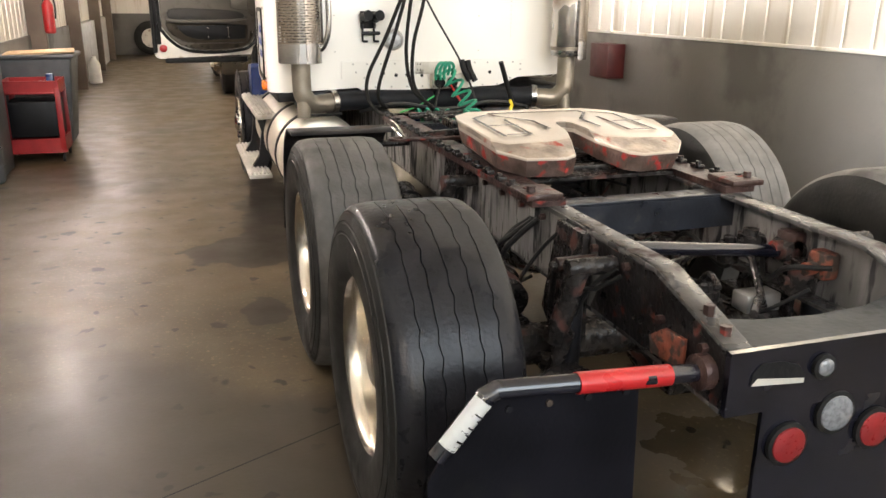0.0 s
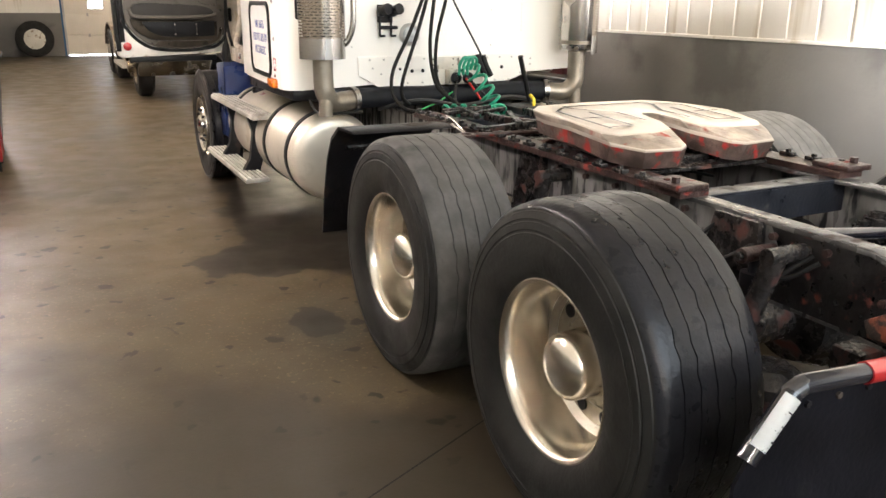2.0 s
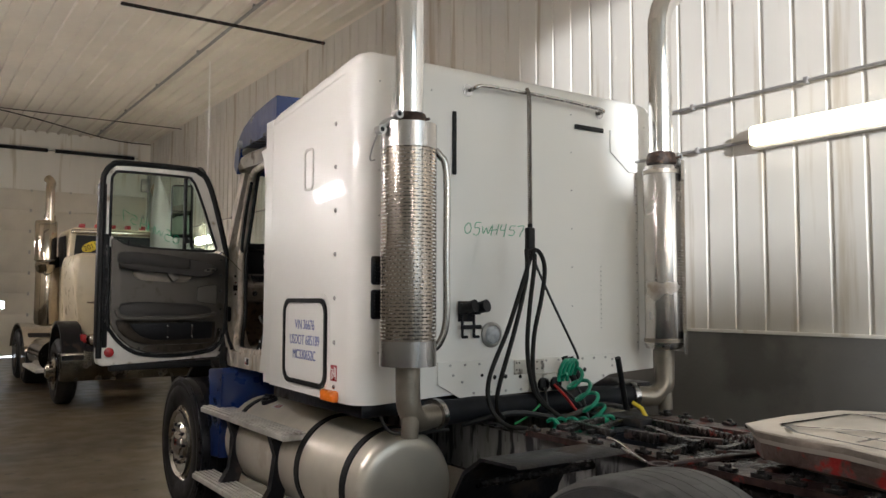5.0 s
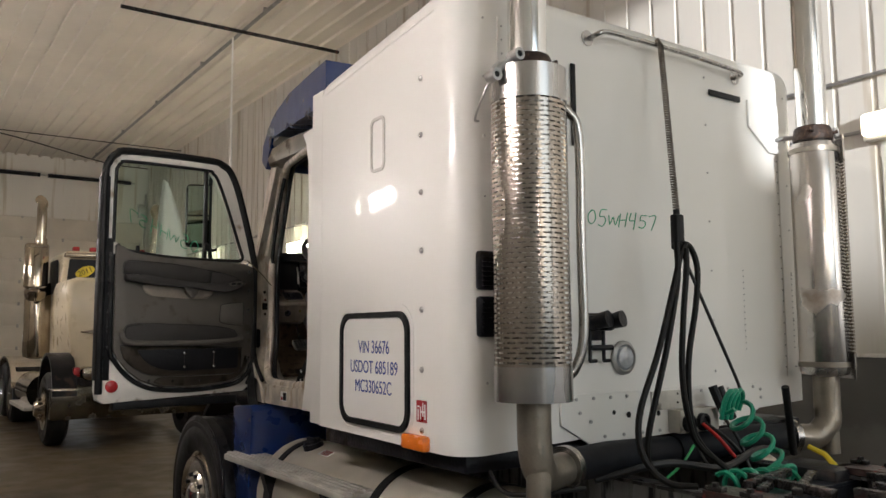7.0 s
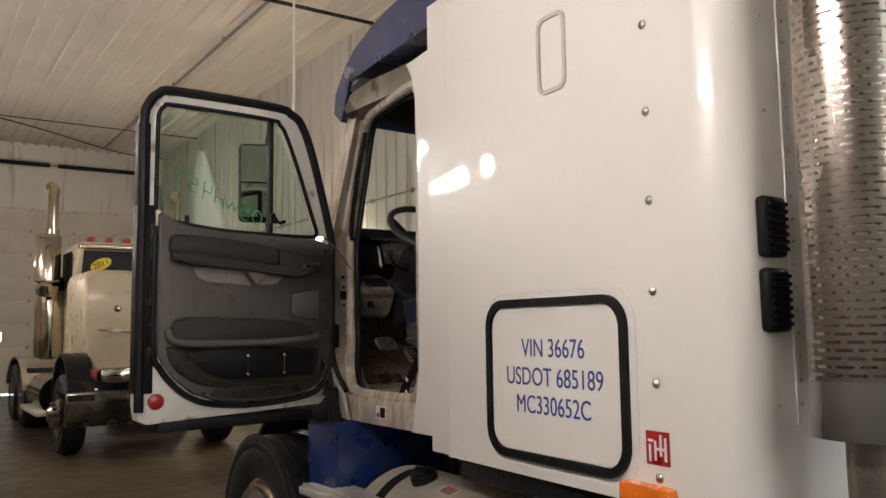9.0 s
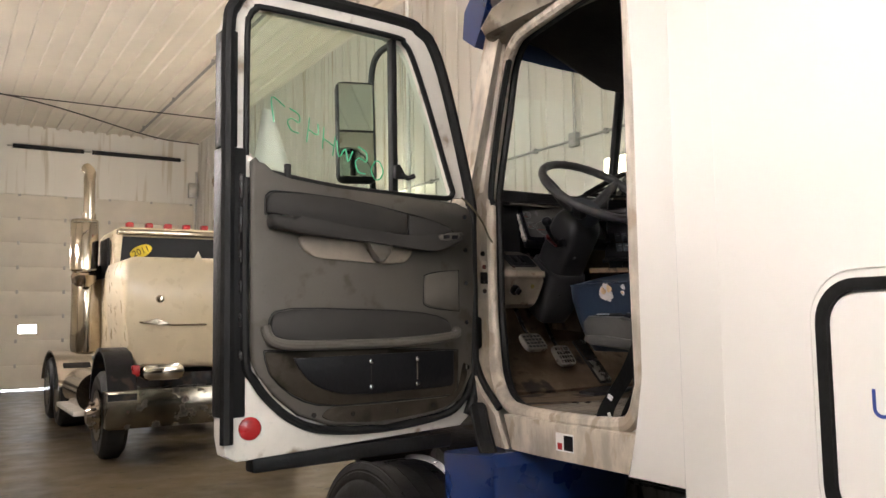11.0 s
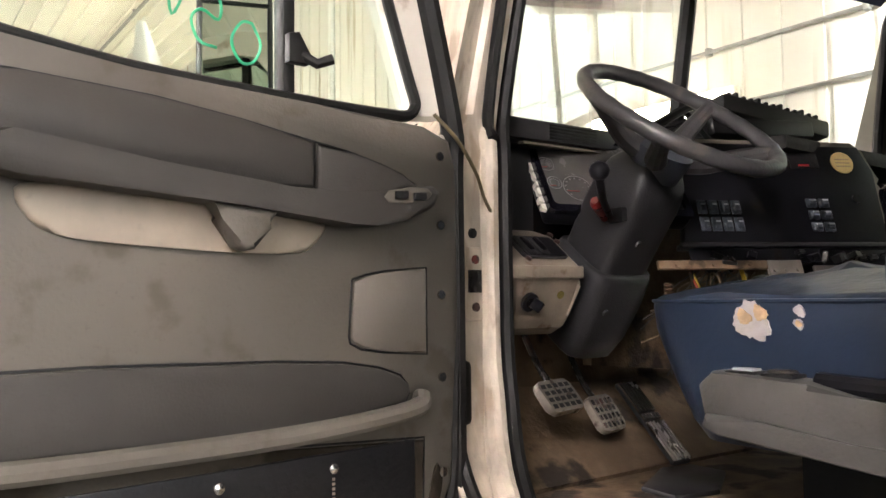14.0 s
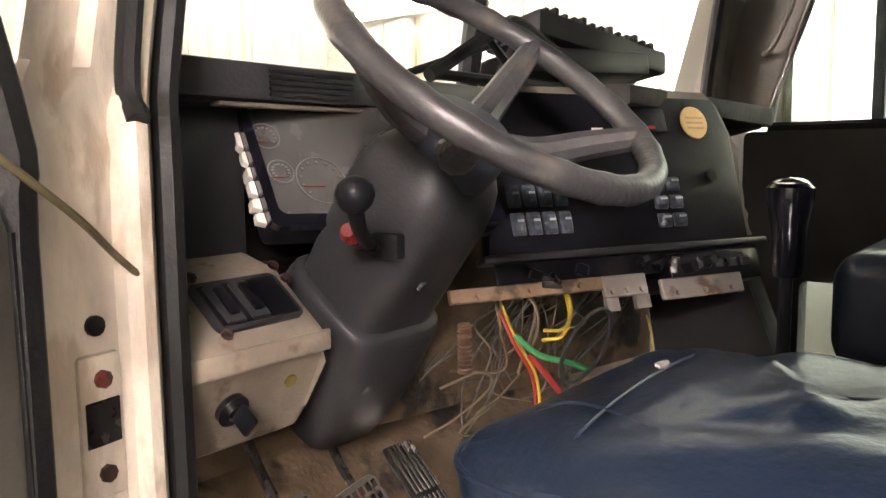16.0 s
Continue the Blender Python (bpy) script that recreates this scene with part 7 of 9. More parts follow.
sweep(bm, smooth_line([(0.825, 0.03, 1.60), (0.820, 0.040, 1.572), (0.800, 0.046, 1.553), (0.734, 0.048, 1.541), (0.55, 0.05, 1.538), (0.368, 0.05, 1.539), (0.22, 0.048, 1.546), (0.115, 0.042, 1.557), (0.095, 0.03, 1.575)], 5), 0.016, 10)
dpart("pocket_lip", bm, DOORGREY, trim, "grey rounded pocket lip")
pad("kick_trim", [(0.60, 1.345), (0.64, 1.315), (0.58, 1.294), (0.40, 1.282), (0.165, 1.301), (0.085, 1.338), (0.04, 1.42), (0.06, 1.47), (0.082, 1.38), (0.11, 1.342), (0.30, 1.340), (0.50, 1.340)], 0.020, 0.0245, DOORGRIME, "grimy kick area of the door panel, darkened for weaker light", 0.003, soft=2)
pad("pocket_recess", [(0.823, 1.525), (0.821, 1.50), (0.806, 1.456), (0.775, 1.42), (0.734, 1.393), (0.69, 1.37), (0.647, 1.356), (0.58, 1.35), (0.504, 1.348), (0.30, 1.348), (0.112, 1.350), (0.092, 1.37), (0.088, 1.50), (0.4, 1.520)], 0.020, 0.027, DOORGRIME, "sunken grimy lower pocket, darkened for weaker light", 0.004, groove=True)
pad("lower_pocket", [(0.732, 1.502), (0.713, 1.466), (0.68, 1.432), (0.65, 1.41), (0.601, 1.392), (0.55, 1.38), (0.452, 1.375), (0.125, 1.380), (0.112, 1.39), (0.112, 1.505), (0.40, 1.502)], 0.027, 0.033, DOORBLACK, "black pocket panel with screws", 0.004)
for u in (0.455, 0.271):
    for z in (1.48, 1.398):
        bm = bmesh.new()
        lathe(bm, [(0.033, 0.009), (0.036, 0.008), (0.039, 0.001)], (u, 0, z), "y", 12)
        dpart("screw", bm, STEEL, trim)
    bm = bmesh.new()
    for k in range(8):
        box(bm, u - 0.0022, u + 0.0022, 0.033, 0.0345, 1.412 + 0.0072 * k, 1.416 + 0.0072 * k)
    dpart("lettering_bar", bm, DOORWORN if u < 0.3 else DOORDARK, trim, "vertical row of small faded letters")
for z in (1.98, 1.86, 1.74, 1.60, 1.44):
    bm = bmesh.new()
    rod(bm, (0.045, 0.022, z), (0.045, 0.026, z), 0.008, 8)
    dpart("screw", bm, STEEL, trim)
for u in (0.2, 0.35, 0.52, 0.66):
    bm = bmesh.new()
    rod(bm, (u, 0.022, 1.31 + 0.05 * abs(u - 0.4)), (u, 0.027, 1.31 + 0.05 * abs(u - 0.4)), 0.008, 8)
    dpart("screw", bm, GREASE, trim)
bm = bmesh.new()
rod(bm, (0.74, 0.005, 2.06), (0.74, 0.005, 2.105), 0.011, 10)
dpart("lock_knob", bm, RUBBER_TRIM, ddoor, "black lock knob")
bm = bmesh.new()
lathe(bm, [(0.0, 0.034), (0.008, 0.034), (0.012, 0.026), (0.013, 0.001)], (0.862, 0, 1.30), "y", 24)
dpart("reflector", bm, RED, ddoor, "round red reflector")
bm = bmesh.new()
box(bm, 0.10, 0.85, -0.06, 0.0, 1.165, 1.215, 0.01)
dpart("lower_seal", bm, RUBBER_TRIM, ddoor, "black lower door seal")
CORD = mat("olive_cord", (0.11, 0.09, 0.045), 0.6, 0, 0.2, 30)
# check strap cord from pillar to door, hinges
bm = bmesh.new()
sweep(bm, smooth_line([(-1.06, 5.60, 2.05), (-1.01, 5.60, 2.01), (-0.94, 5.64, 1.965), (-0.88, 5.69, 1.925), (-0.83, 5.72, 1.89)], 5), 0.0035, 6)
part("check_cord", bm, CORD, truck, "thin cord between pillar and door")
for z in (1.35, 1.95):
    bm = bmesh.new()
    box(bm, -1.025, -1.0, 5.63, 5.66, z - 0.025, z + 0.025, 0.006)
    part("door_hinge", bm, BLACK, truck)
bm = bmesh.new()
sweep(bm, smooth_line([(-1.02, 5.58, 1.30), (-1.05, 5.50, 1.20), (-1.03, 5.45, 1.05), (-1.0, 5.47, 0.98)], 5), 0.03, 8)
part("rubber_boot", bm, RUBBER_TRIM, truck, "crumpled black rubber boot under the door")
# door mirror, ahead of the door's outer skin
mh = pose(-1.185, 6.20, 2.41, -7, 0, -19)
bm = bmesh.new()
box(bm, -0.085, 0.085, 0.0, 0.07, -0.225, 0.225, 0.03, 3, m=mh)
mir = part("door_mirror", bm, RUBBER_TRIM, truck, "tall black framed door mirror")
bm = bmesh.new()
box(bm, -0.072, 0.072, -0.004, 0.002, -0.205, 0.205, 0.002, 1, m=mh)
part("mirror_glass", bm, MIRROR, mir, "mirror glass")
bm = bmesh.new()
box(bm, -0.076, 0.076, -0.008, -0.003, -0.012, -0.004, 0.001, 1, m=mh)
part("mirror_divider", bm, RUBBER_TRIM, mir, "black bar between the two mirror panes")
bm = bmesh.new()
sweep(bm, smooth_line([(-1.15, 5.72, 2.66), (-1.10, 6.0, 2.74), (-1.09, 6.22, 2.72), (-1.09, 6.25, 2.45), (-1.09, 6.22, 2.12), (-1.10, 6.0, 2.08), (-1.15, 5.72, 2.05)], 5), 0.014, 8)
part("mirror_arm", bm, RUBBER_TRIM, mir, "black mirror arm")
# radio antenna
bm = bmesh.new()
rod(bm, (-1.02, 6.05, 2.05), (-1.02, 6.05, 3.66), 0.009, 8, 0.006)
part("antenna", bm, WHITE, truck, "thin white whip antenna")

# ==== cab interior ====
# steering wheel
WC, WN = Vector((-0.467, 5.545, 2.108)), Vector((-0.013, -0.613, 0.79)).normalized()
wu = WN.cross(Vector((1, 0, 0))).normalized()
wx = wu.cross(WN).normalized()
def on_wheel(a, r, h=0.0):
    return WC + wx * (r * math.cos(a)) + wu * (r * math.sin(a)) + WN * h
bm = bmesh.new()
n, k = 72, 12
rings = []
for i in range(n):
    a = 2 * math.pi * i / n
    c = on_wheel(a, 0.2175)
    rad = (c - WC).normalized()
    grip = 0.0165 + (0.0012 if (i % 3 == 0) else 0.0)
    rings.append([bm.verts.new(c + grip * (math.cos(t) * rad + math.sin(t) * WN)) for t in (2 * math.pi * j / k for j in range(k))])
for i in range(n):
    a, b = rings[i], rings[(i + 1) % n]
    for j in range(k):
        bm.faces.new((a[j], b[j], b[(j + 1) % k], a[(j + 1) % k]))
sw = part("steering_wheel", bm, WHEELGREY, truck, "worn grey four-spoke steering wheel")
for a in (25, 155, 215, 325):
    bm = bmesh.new()
    t = radians(a)
    pts = [on_wheel(t, 0.045, -0.092), on_wheel(t, 0.10, -0.074), on_wheel(t, 0.16, -0.034), on_wheel(t, 0.215, 0)]
    sweep(bm, smooth_line(pts, 4), lambda q: 0.026 - 0.010 * q, 10)
    part("spoke", bm, WHEELGREY, sw)
bm = bmesh.new()
rod(bm, WC - WN * 0.135, WC - WN * 0.074, 0.060, 32, 0.068)
rod(bm, WC - WN * 0.074, WC - WN * 0.062, 0.068, 32, 0.052)
part("hub", bm, HUBPAD, sw, "blue-grey wheel hub pad")
# column shroud: upper shell and a wider lower cover
def sq(v):
    return math.copysign(abs(v) ** 0.45, v)
bm = bmesh.new()
rows = []
for q, hw, hd in ((0.10, 0.054, 0.045), (0.115, 0.066, 0.056), (0.135, 0.077, 0.068), (0.16, 0.083, 0.075), (0.19, 0.086, 0.078), (0.25, 0.085, 0.079), (0.355, 0.083, 0.078), (0.356, 0.091, 0.086), (0.359, 0.095, 0.090), (0.373, 0.097, 0.094), (0.43, 0.095, 0.103), (0.52, 0.089, 0.106), (0.585, 0.078, 0.096), (0.605, 0.055, 0.07)):
    c = WC - WN * q + Vector((0.02 * max(0.0, q - 0.25) / 0.3, 0.01, 0.0))
    rows.append([bm.verts.new(c + Vector((1, 0, 0)) * (hw * sq(math.cos(t))) + wu * (hd * sq(math.sin(t)))) for t in (2 * math.pi * j / 48 for j in range(48))])
for a, b in zip(rows, rows[1:]):
    for j in range(48):
        bm.faces.new((a[j], a[(j + 1) % 48], b[(j + 1) % 48], b[j]))
bm.faces.new(rows[0])
bm.faces.new(rows[-1][::-1])
shroud = part("column_shroud", bm, DASHGREY, truck, "dusty grey steering column shroud", 50)
for q, x in ((0.27, -0.015), (0.44, -0.035)):
    bm = bmesh.new()
    p = WC - WN * q + Vector((x, 0.01, 0)) - wu * (0.0785 if q < 0.3 else 0.1035)
    rod(bm, p, p - wu * 0.004, 0.008, 14, 0.006)
    part("screw_cap", bm, DASHGREY, shroud)
bm = bmesh.new()
sweep(bm, smooth_line([(-0.575, 5.650, 1.905), (-0.640, 5.605, 1.925), (-0.685, 5.570, 1.945), (-0.699, 5.560, 1.965)], 4), lambda q: 0.007 + 0.002 * q, 12)
lathe(bm, [(-0.020, 0.001), (-0.018, 0.010), (-0.011, 0.017), (0.0, 0.0205), (0.010, 0.0175), (0.016, 0.011), (0.019, 0.001)], (-0.700, 5.559, 1.977), "z", 24)
part("column_lever", bm, DASH, shroud, "black ball-topped column lever")
bm = bmesh.new()
rod(bm, (-0.545, 5.69, 1.905), (-0.618, 5.646, 1.928), 0.011, 14, 0.014)
rod(bm, (-0.618, 5.646, 1.928), (-0.630, 5.640, 1.932), 0.014, 14, 0.008)
part("hazard_knob", bm, RED_LENS, shroud, "dull red plastic knob")
bm = bmesh.new()
box(bm, -0.560, -0.543, 5.628, 5.672, 1.890, 1.922, 0.004)
part("lever_slot", bm, DOORBLACK, shroud, "dark lever slot")
# dashboard
bm = bmesh.new()
prism(bm, [(5.835, 2.134), (5.99, 2.125), (6.03, 1.98), (5.99, 1.86), (5.955, 1.86), (5.955, 2.07), (5.835, 2.086)], "x", -0.855, 0.855, bevel=0.006)
dash = part("dashboard", bm, DASH, truck, "stripped black dashboard")
bm = bmesh.new()
prism(bm, [(0.02, 2.135), (0.86, 2.13), (0.86, 2.08), (0.02, 2.10)], "y", 5.60, 5.84, bevel=0.01)
part("dash_top", bm, HEADLINER, dash, "dull dark dash top")
bm = bmesh.new()
box(bm, -0.85, 0.03, 5.812, 5.840, 2.087, 2.134, 0.005)
part("dash_lip", bm, DASHGREY, dash, "dusty grey lip along the dash top")
bm = bmesh.new()
box(bm, -0.66, 0.03, 5.822, 5.842, 2.078, 2.0845, 0.002)
part("dash_lip", bm, TRIMGREY, dash, "dusty brown strip beneath the dash lip")
for x0, x1 in ((-0.785, -0.735), (-0.59, -0.44)):
    for k in range(5):
        bm = bmesh.new()
        box(bm, x0, x1, 5.809, 5.8125, 2.0925 + 0.0075 * k, 2.0965 + 0.0075 * k)
        part("vent_slat", bm, DOORBLACK, dash)
# left recess and side trim
bm = bmesh.new()
box(bm, -0.82, -0.58, 5.88, 5.92, 1.84, 2.11, 0.006)
part("dash_recess", bm, DASHGREY, dash, "black dash recess")
bm = bmesh.new()
prism(bm, [(-0.82, 1.84), (-0.76, 1.84), (-0.79, 2.07), (-0.82, 2.07)], "y", 5.76, 5.84, bevel=0.005)
part("side_vent", bm, DASHGREY, dash, "grey side vent trim")
# instrument cluster, tilted towards the driver
CX, CZ = Vector((0.93, -0.37, -0.03)).normalized(), Vector((0.11, 0.50, 0.86)).normalized()
CY = CZ.cross(CX)
CM = Matrix.Translation((-0.606, 5.800, 1.922)) @ Matrix((CX, CY, CZ)).transposed().to_4x4()
bm = bmesh.new()
box(bm, 0.0, 0.36, 0.0, 0.05, 0.0, 0.222, 0.010, 3, m=CM)
clus = part("instrument_panel", bm, DASH, dash, "black instrument cluster hanging loose")
bm = bmesh.new()
frame_prism(bm, rounded(0.0, 0.36, 0.0, 0.222, 0.012), rounded(0.014, 0.346, 0.018, 0.207, 0.012), "y", -0.012, 0.002)
bmesh.ops.transform(bm, matrix=CM, verts=bm.verts[:])
part("cluster_bezel", bm, GLOSS_BLACK, clus, "glossy black cluster bezel")
bm = bmesh.new()
box(bm, 0.012, 0.348, -0.003, 0.0, 0.016, 0.209, m=CM)
part("cluster_face", bm, mat("gauge_face", (0.075, 0.073, 0.070), 0.25, 0, 0.2, 9, coat=0.4), clus, "dusty grey gauge face")
for gx, gz, gr in ((0.090, 0.072, 0.036), (0.165, 0.072, 0.034), (0.030, 0.140, 0.020), (0.036, 0.085, 0.018), (0.215, 0.135, 0.020), (0.24, 0.07, 0.026)):
    bm = bmesh.new()
    lathe(bm, [(-0.0045, gr), (-0.0055, gr), (-0.0055, gr - 0.0015), (-0.0045, gr - 0.0015)], (gx, 0, gz), "y", 32, close=True)
    for q in range(11):
        a = radians(-40 + 260 * q / 10)
        p = Vector((gx + (gr - 0.007) * math.cos(a), -0.005, gz + (gr - 0.007) * math.sin(a)))
        box(bm, p.x - 0.0018, p.x + 0.0018, -0.0055, -0.0035, p.z - 0.0012, p.z + 0.0012)
    bmesh.ops.transform(bm, matrix=CM, verts=bm.verts[:])
    gauge = part("gauge", bm, TICK, clus, "round dial with pale tick marks")
    bm = bmesh.new()
    box(bm, gx - 0.8 * gr, gx + 0.001, -0.0065, -0.0045, gz - 0.010, gz - 0.0085, m=None)
    bmesh.ops.transform(bm, matrix=CM, verts=bm.verts[:])
    part("needle", bm, NEEDLE, gauge)
random.seed(8)
z = 0.012
while z < 0.18:
    h = random.uniform(0.012, 0.034)
    d, g = random.uniform(0.006, 0.013), random.uniform(0.003, 0.007)
    bm = bmesh.new()
    prism(bm, [(0.0, z), (-d, z + 0.004), (-d * random.uniform(0.5, 1.0), z + h * 0.55), (-d * 0.9, z + h - 0.002), (0.0, z + h)], "y", 0.004, random.uniform(0.016, 0.028), bevel=0.001)
    bmesh.ops.transform(bm, matrix=CM, verts=bm.verts[:])
    part("broken_edge", bm, BROKEN, clus, "broken white plastic edge")
    z += h + g
# knee box with switches and key
bm = bmesh.new()
prism(bm, [(5.70, 1.80), (5.695, 1.792), (5.697, 1.768), (5.708, 1.760), (5.738, 1.690), (5.752, 1.664), (5.785, 1.648), (5.90, 1.660), (5.90, 1.90), (5.785, 1.868)], "x", -0.87, -0.625, bevel=0.011)
knee = part("knee_panel", bm, BEIGE, truck, "dusty beige lower dash panel", 25)
knee.location = (0.045, 0.035, 0.003)
bm = bmesh.new()
box(bm, -0.86, -0.622, 5.690, 5.697, 1.770, 1.797, 0.003)
part("panel_lip", bm, BEIGE, knee, "worn beige lip of the dash panel")
KM = Matrix.Translation((-0.715, 5.742, 1.8345)) @ pose(0, 0, 0, 39, 0, 2)
bm = bmesh.new()
prism(bm, rounded(-0.062, 0.072, -0.036, 0.042, 0.012), "z", 0.0, 0.005)
bmesh.ops.transform(bm, matrix=KM, verts=bm.verts[:])
swp = part("switch_plate", bm, DASHGREY, knee, "grey switch plate")
bm = bmesh.new()
box(bm, -0.052, 0.065, -0.029, 0.035, 0.005, 0.0065, m=KM)
part("plate_inset", bm, DASH, swp, "black plate inset")
for x in (-0.032, 0.005):
    bm = bmesh.new()
    box(bm, x - 0.014, x + 0.014, -0.028, 0.033, 0.005, 0.011, 0.004, 2, m=KM)
    sw_ = part("switch_bezel", bm, DASHGREY, swp)
    bm = bmesh.new()
    box(bm, x - 0.008, x + 0.008, -0.020, 0.024, 0.010, 0.017, 0.004, 2, m=KM)
    part("rocker", bm, DASH, sw_)
for x, y in ((-0.085, 0.005), (-0.08, 0.05), (0.085, 0.055), (-0.045, 0.055), (0.088, 0.03), (-0.052, -0.038)):
    bm = bmesh.new()
    lathe(bm, [(0.0, 0.008), (0.004, 0.007), (0.005, 0.001)], (x, y, 0.001), "z", 10)
    bmesh.ops.transform(bm, matrix=KM, verts=bm.verts[:])
    part("screw", bm, RUST, knee)
IG = Vector((-0.757, 5.722, 1.722))
nrm = Vector((0, -0.90, -0.43)).normalized()
bm = bmesh.new()
rod(bm, IG, IG + nrm * 0.008, 0.021, 22)
ign = part("ignition_lock", bm, DASH, knee, "black ignition lock with steel centre")
bm = bmesh.new()
rod(bm, IG + nrm * 0.008, IG + nrm * 0.013, 0.011, 18)
part("lock_barrel", bm, STEEL, ign, "worn steel lock barrel")
bm = bmesh.new()
KG = Matrix.Translation(IG + nrm * 0.013) @ pose(0, 0, 0, 25, 28, 0)
box(bm, -0.004, 0.004, -0.034, 0.0, -0.008, 0.016, 0.003, 2, m=KG)
part("key", bm, DASH, ign, "black plastic key head")
bm = bmesh.new()
rod(bm, (-0.668, 5.722, 1.737), (-0.668, 5.716, 1.734), 0.009, 14)
part("badge", bm, BADGE, knee, "small round yellow badge")
# centre panel, turned towards the driver
PM = Matrix.Translation((0.0, 5.575, 1.86)) @ pose(0, 0, 0, 0, 0, -26) @ pose(0, 0, 0, -20, 0, 0)
def cpart(name, bm, m, parent, lab=""):
    bmesh.ops.transform(bm, matrix=PM, verts=bm.verts[:])
    return part(name, bm, m, parent, lab)
bm = bmesh.new()
prism(bm, [(-0.29, 0.0), (0.26, 0.0), (0.275, 0.20), (0.25, 0.275), (-0.24, 0.28), (-0.27, 0.10)], "y", 0.0, 0.03, bevel=0.006)
cen = cpart("centre_panel", bm, DASH, dash, "dark blue-black centre dash panel with switch banks")
for bx, bz, nx, nz, pw, ph in ((-0.241, 0.028, 4, 2, 0.030, 0.046), (0.055, 0.028, 2, 3, 0.034, 0.033)):
    for i in range(nx):
        for j in range(nz):
            bm = bmesh.new()
            x, z = bx + i * pw, bz + j * ph
            box(bm, x, x + pw - 0.005, -0.006, 0.0, z, z + ph - 0.008, 0.003, 2)
            box(bm, x + 0.004, x + pw - 0.009, -0.012, -0.006, z + 0.004, z + ph - 0.013, 0.003, 1)
            q = cpart("switch", bm, SWITCHGREY, cen, "worn blue-grey rocker switch")
            bm = bmesh.new()
            box(bm, x + 0.007, x + pw - 0.012, -0.0135, -0.012, z + ph * 0.45, z + ph * 0.45 + 0.004)
            cpart("mark", bm, LENS, q)
bm = bmesh.new()
lathe(bm, [(-0.001, 0.032), (-0.003, 0.031), (-0.0035, 0.001)], (0.190, 0, 0.225), "y", 24)
st = cpart("sticker", bm, mat("tan_sticker", (0.62, 0.46, 0.20), 0.6), cen, "round tan paper sticker with faded print")
for z in (0.232, 0.222, 0.212):
    bm = bmesh.new()
    box(bm, 0.170, 0.210, -0.0045, -0.0035, z, z + 0.003)
    cpart("print_bar", bm, CARD, st)
bm = bmesh.new()
box(bm, -0.045, -0.022, -0.002, 0.0, 0.190, 0.213)
cpart("label", bm, WHITE_TAPE, cen, "small white paper label")
bm = bmesh.new()
box(bm, 0.04, 0.12, -0.006, 0.0, 0.205, 0.25, 0.003)
d = cpart("display", bm, DOORBLACK, cen, "dark display with a red strip")
bm = bmesh.new()
box(bm, 0.06, 0.09, -0.008, -0.006, 0.21, 0.215)
cpart("strip", bm, RED, d)
bm = bmesh.new()
rod(bm, (0.20, 0.0, 0.12), (0.20, -0.006, 0.12), 0.012, 12)
cpart("socket", bm, DOORBLACK, cen)
random.seed(77)
bm = bmesh.new()
edge = [(0.262 + 0.013 * k / 14 + random.uniform(0.004, 0.014), 0.005 + 0.19 * k / 14) for k in range(15)] + [(0.262, 0.262), (0.235, 0.288), (0.10, 0.291), (-0.22, 0.290)]
back_ = [(-0.22, 0.279), (0.10, 0.278), (0.240, 0.270), (0.262, 0.225)] + [(0.258 + 0.012 * k / 14, 0.005 + 0.19 * k / 14) for k in range(14, -1, -1)]
prism(bm, edge + back_, "y", 0.004, 0.026)
cpart("torn_edge", bm, TRIMGREY, cen, "torn brown edge of the dash panel")
bm = bmesh.new()
box(bm, -0.30, 0.30, -0.004, 0.03, -0.012, 0.0, 0.003)
cpart("panel_lip", bm, DASHGREY, cen, "worn grey panel lip")
# radio and torn-out lower brackets
bm = bmesh.new()
box(bm, 0.06, 0.27, 0.0, 0.10, -0.075, -0.018, 0.005)
radio = cpart("radio", bm, DASH, dash, "dark radio in its bracket")
for k in range(5):
    bm = bmesh.new()
    box(bm, 0.09 + k * 0.033, 0.112 + k * 0.033, -0.006, 0.0, -0.05, -0.035, 0.002, 1)
    cpart("button", bm, DASHGREY, radio)
STRIP = mat("rusty_tan_strip", (0.16, 0.105, 0.065), 0.6, 0.2, 0.3, 12, bump=0.3, dirt=(0.055, 0.035, 0.022), dirt_at=0.52, dirt_scale=18)
OLDPLATE = mat("stained_plate_metal", (0.30, 0.27, 0.24), 0.42, 0.5, 0.2, 9, dirt=(0.10, 0.06, 0.035), dirt_at=0.54, dirt_scale=14)
for x0, x1, z0, z1, m, tip in ((0.03, 0.215, -0.098, -0.062, OLDPLATE, 0), (-0.09, 0.0, -0.085, -0.048, OLDPLATE, 0.022), (-0.37, -0.09, -0.070, -0.048, STRIP, 0), (-0.28, 0.28, -0.05, -0.012, DASH, 0)):
    bm = bmesh.new()
    box(bm, x0, x1, -0.004 if m is not DASH else 0.01, 0.006, z0, z1, 0.002, 1)
    if tip:
        for a, b in ((x0, x0 + 0.025), (x1 - 0.03, x1)):
            box(bm, a, b, -0.003, 0.005, z0 - tip, z0)
    for q in range(3):
        x = x0 + (x1 - x0) * (q + 0.5) / 3
        rod(bm, (x, -0.004, z0 + 0.010), (x, -0.009, z0 + 0.010), 0.005, 8)
    cpart("bracket", bm, m, dash, "bare metal dash bracket with torn edges")
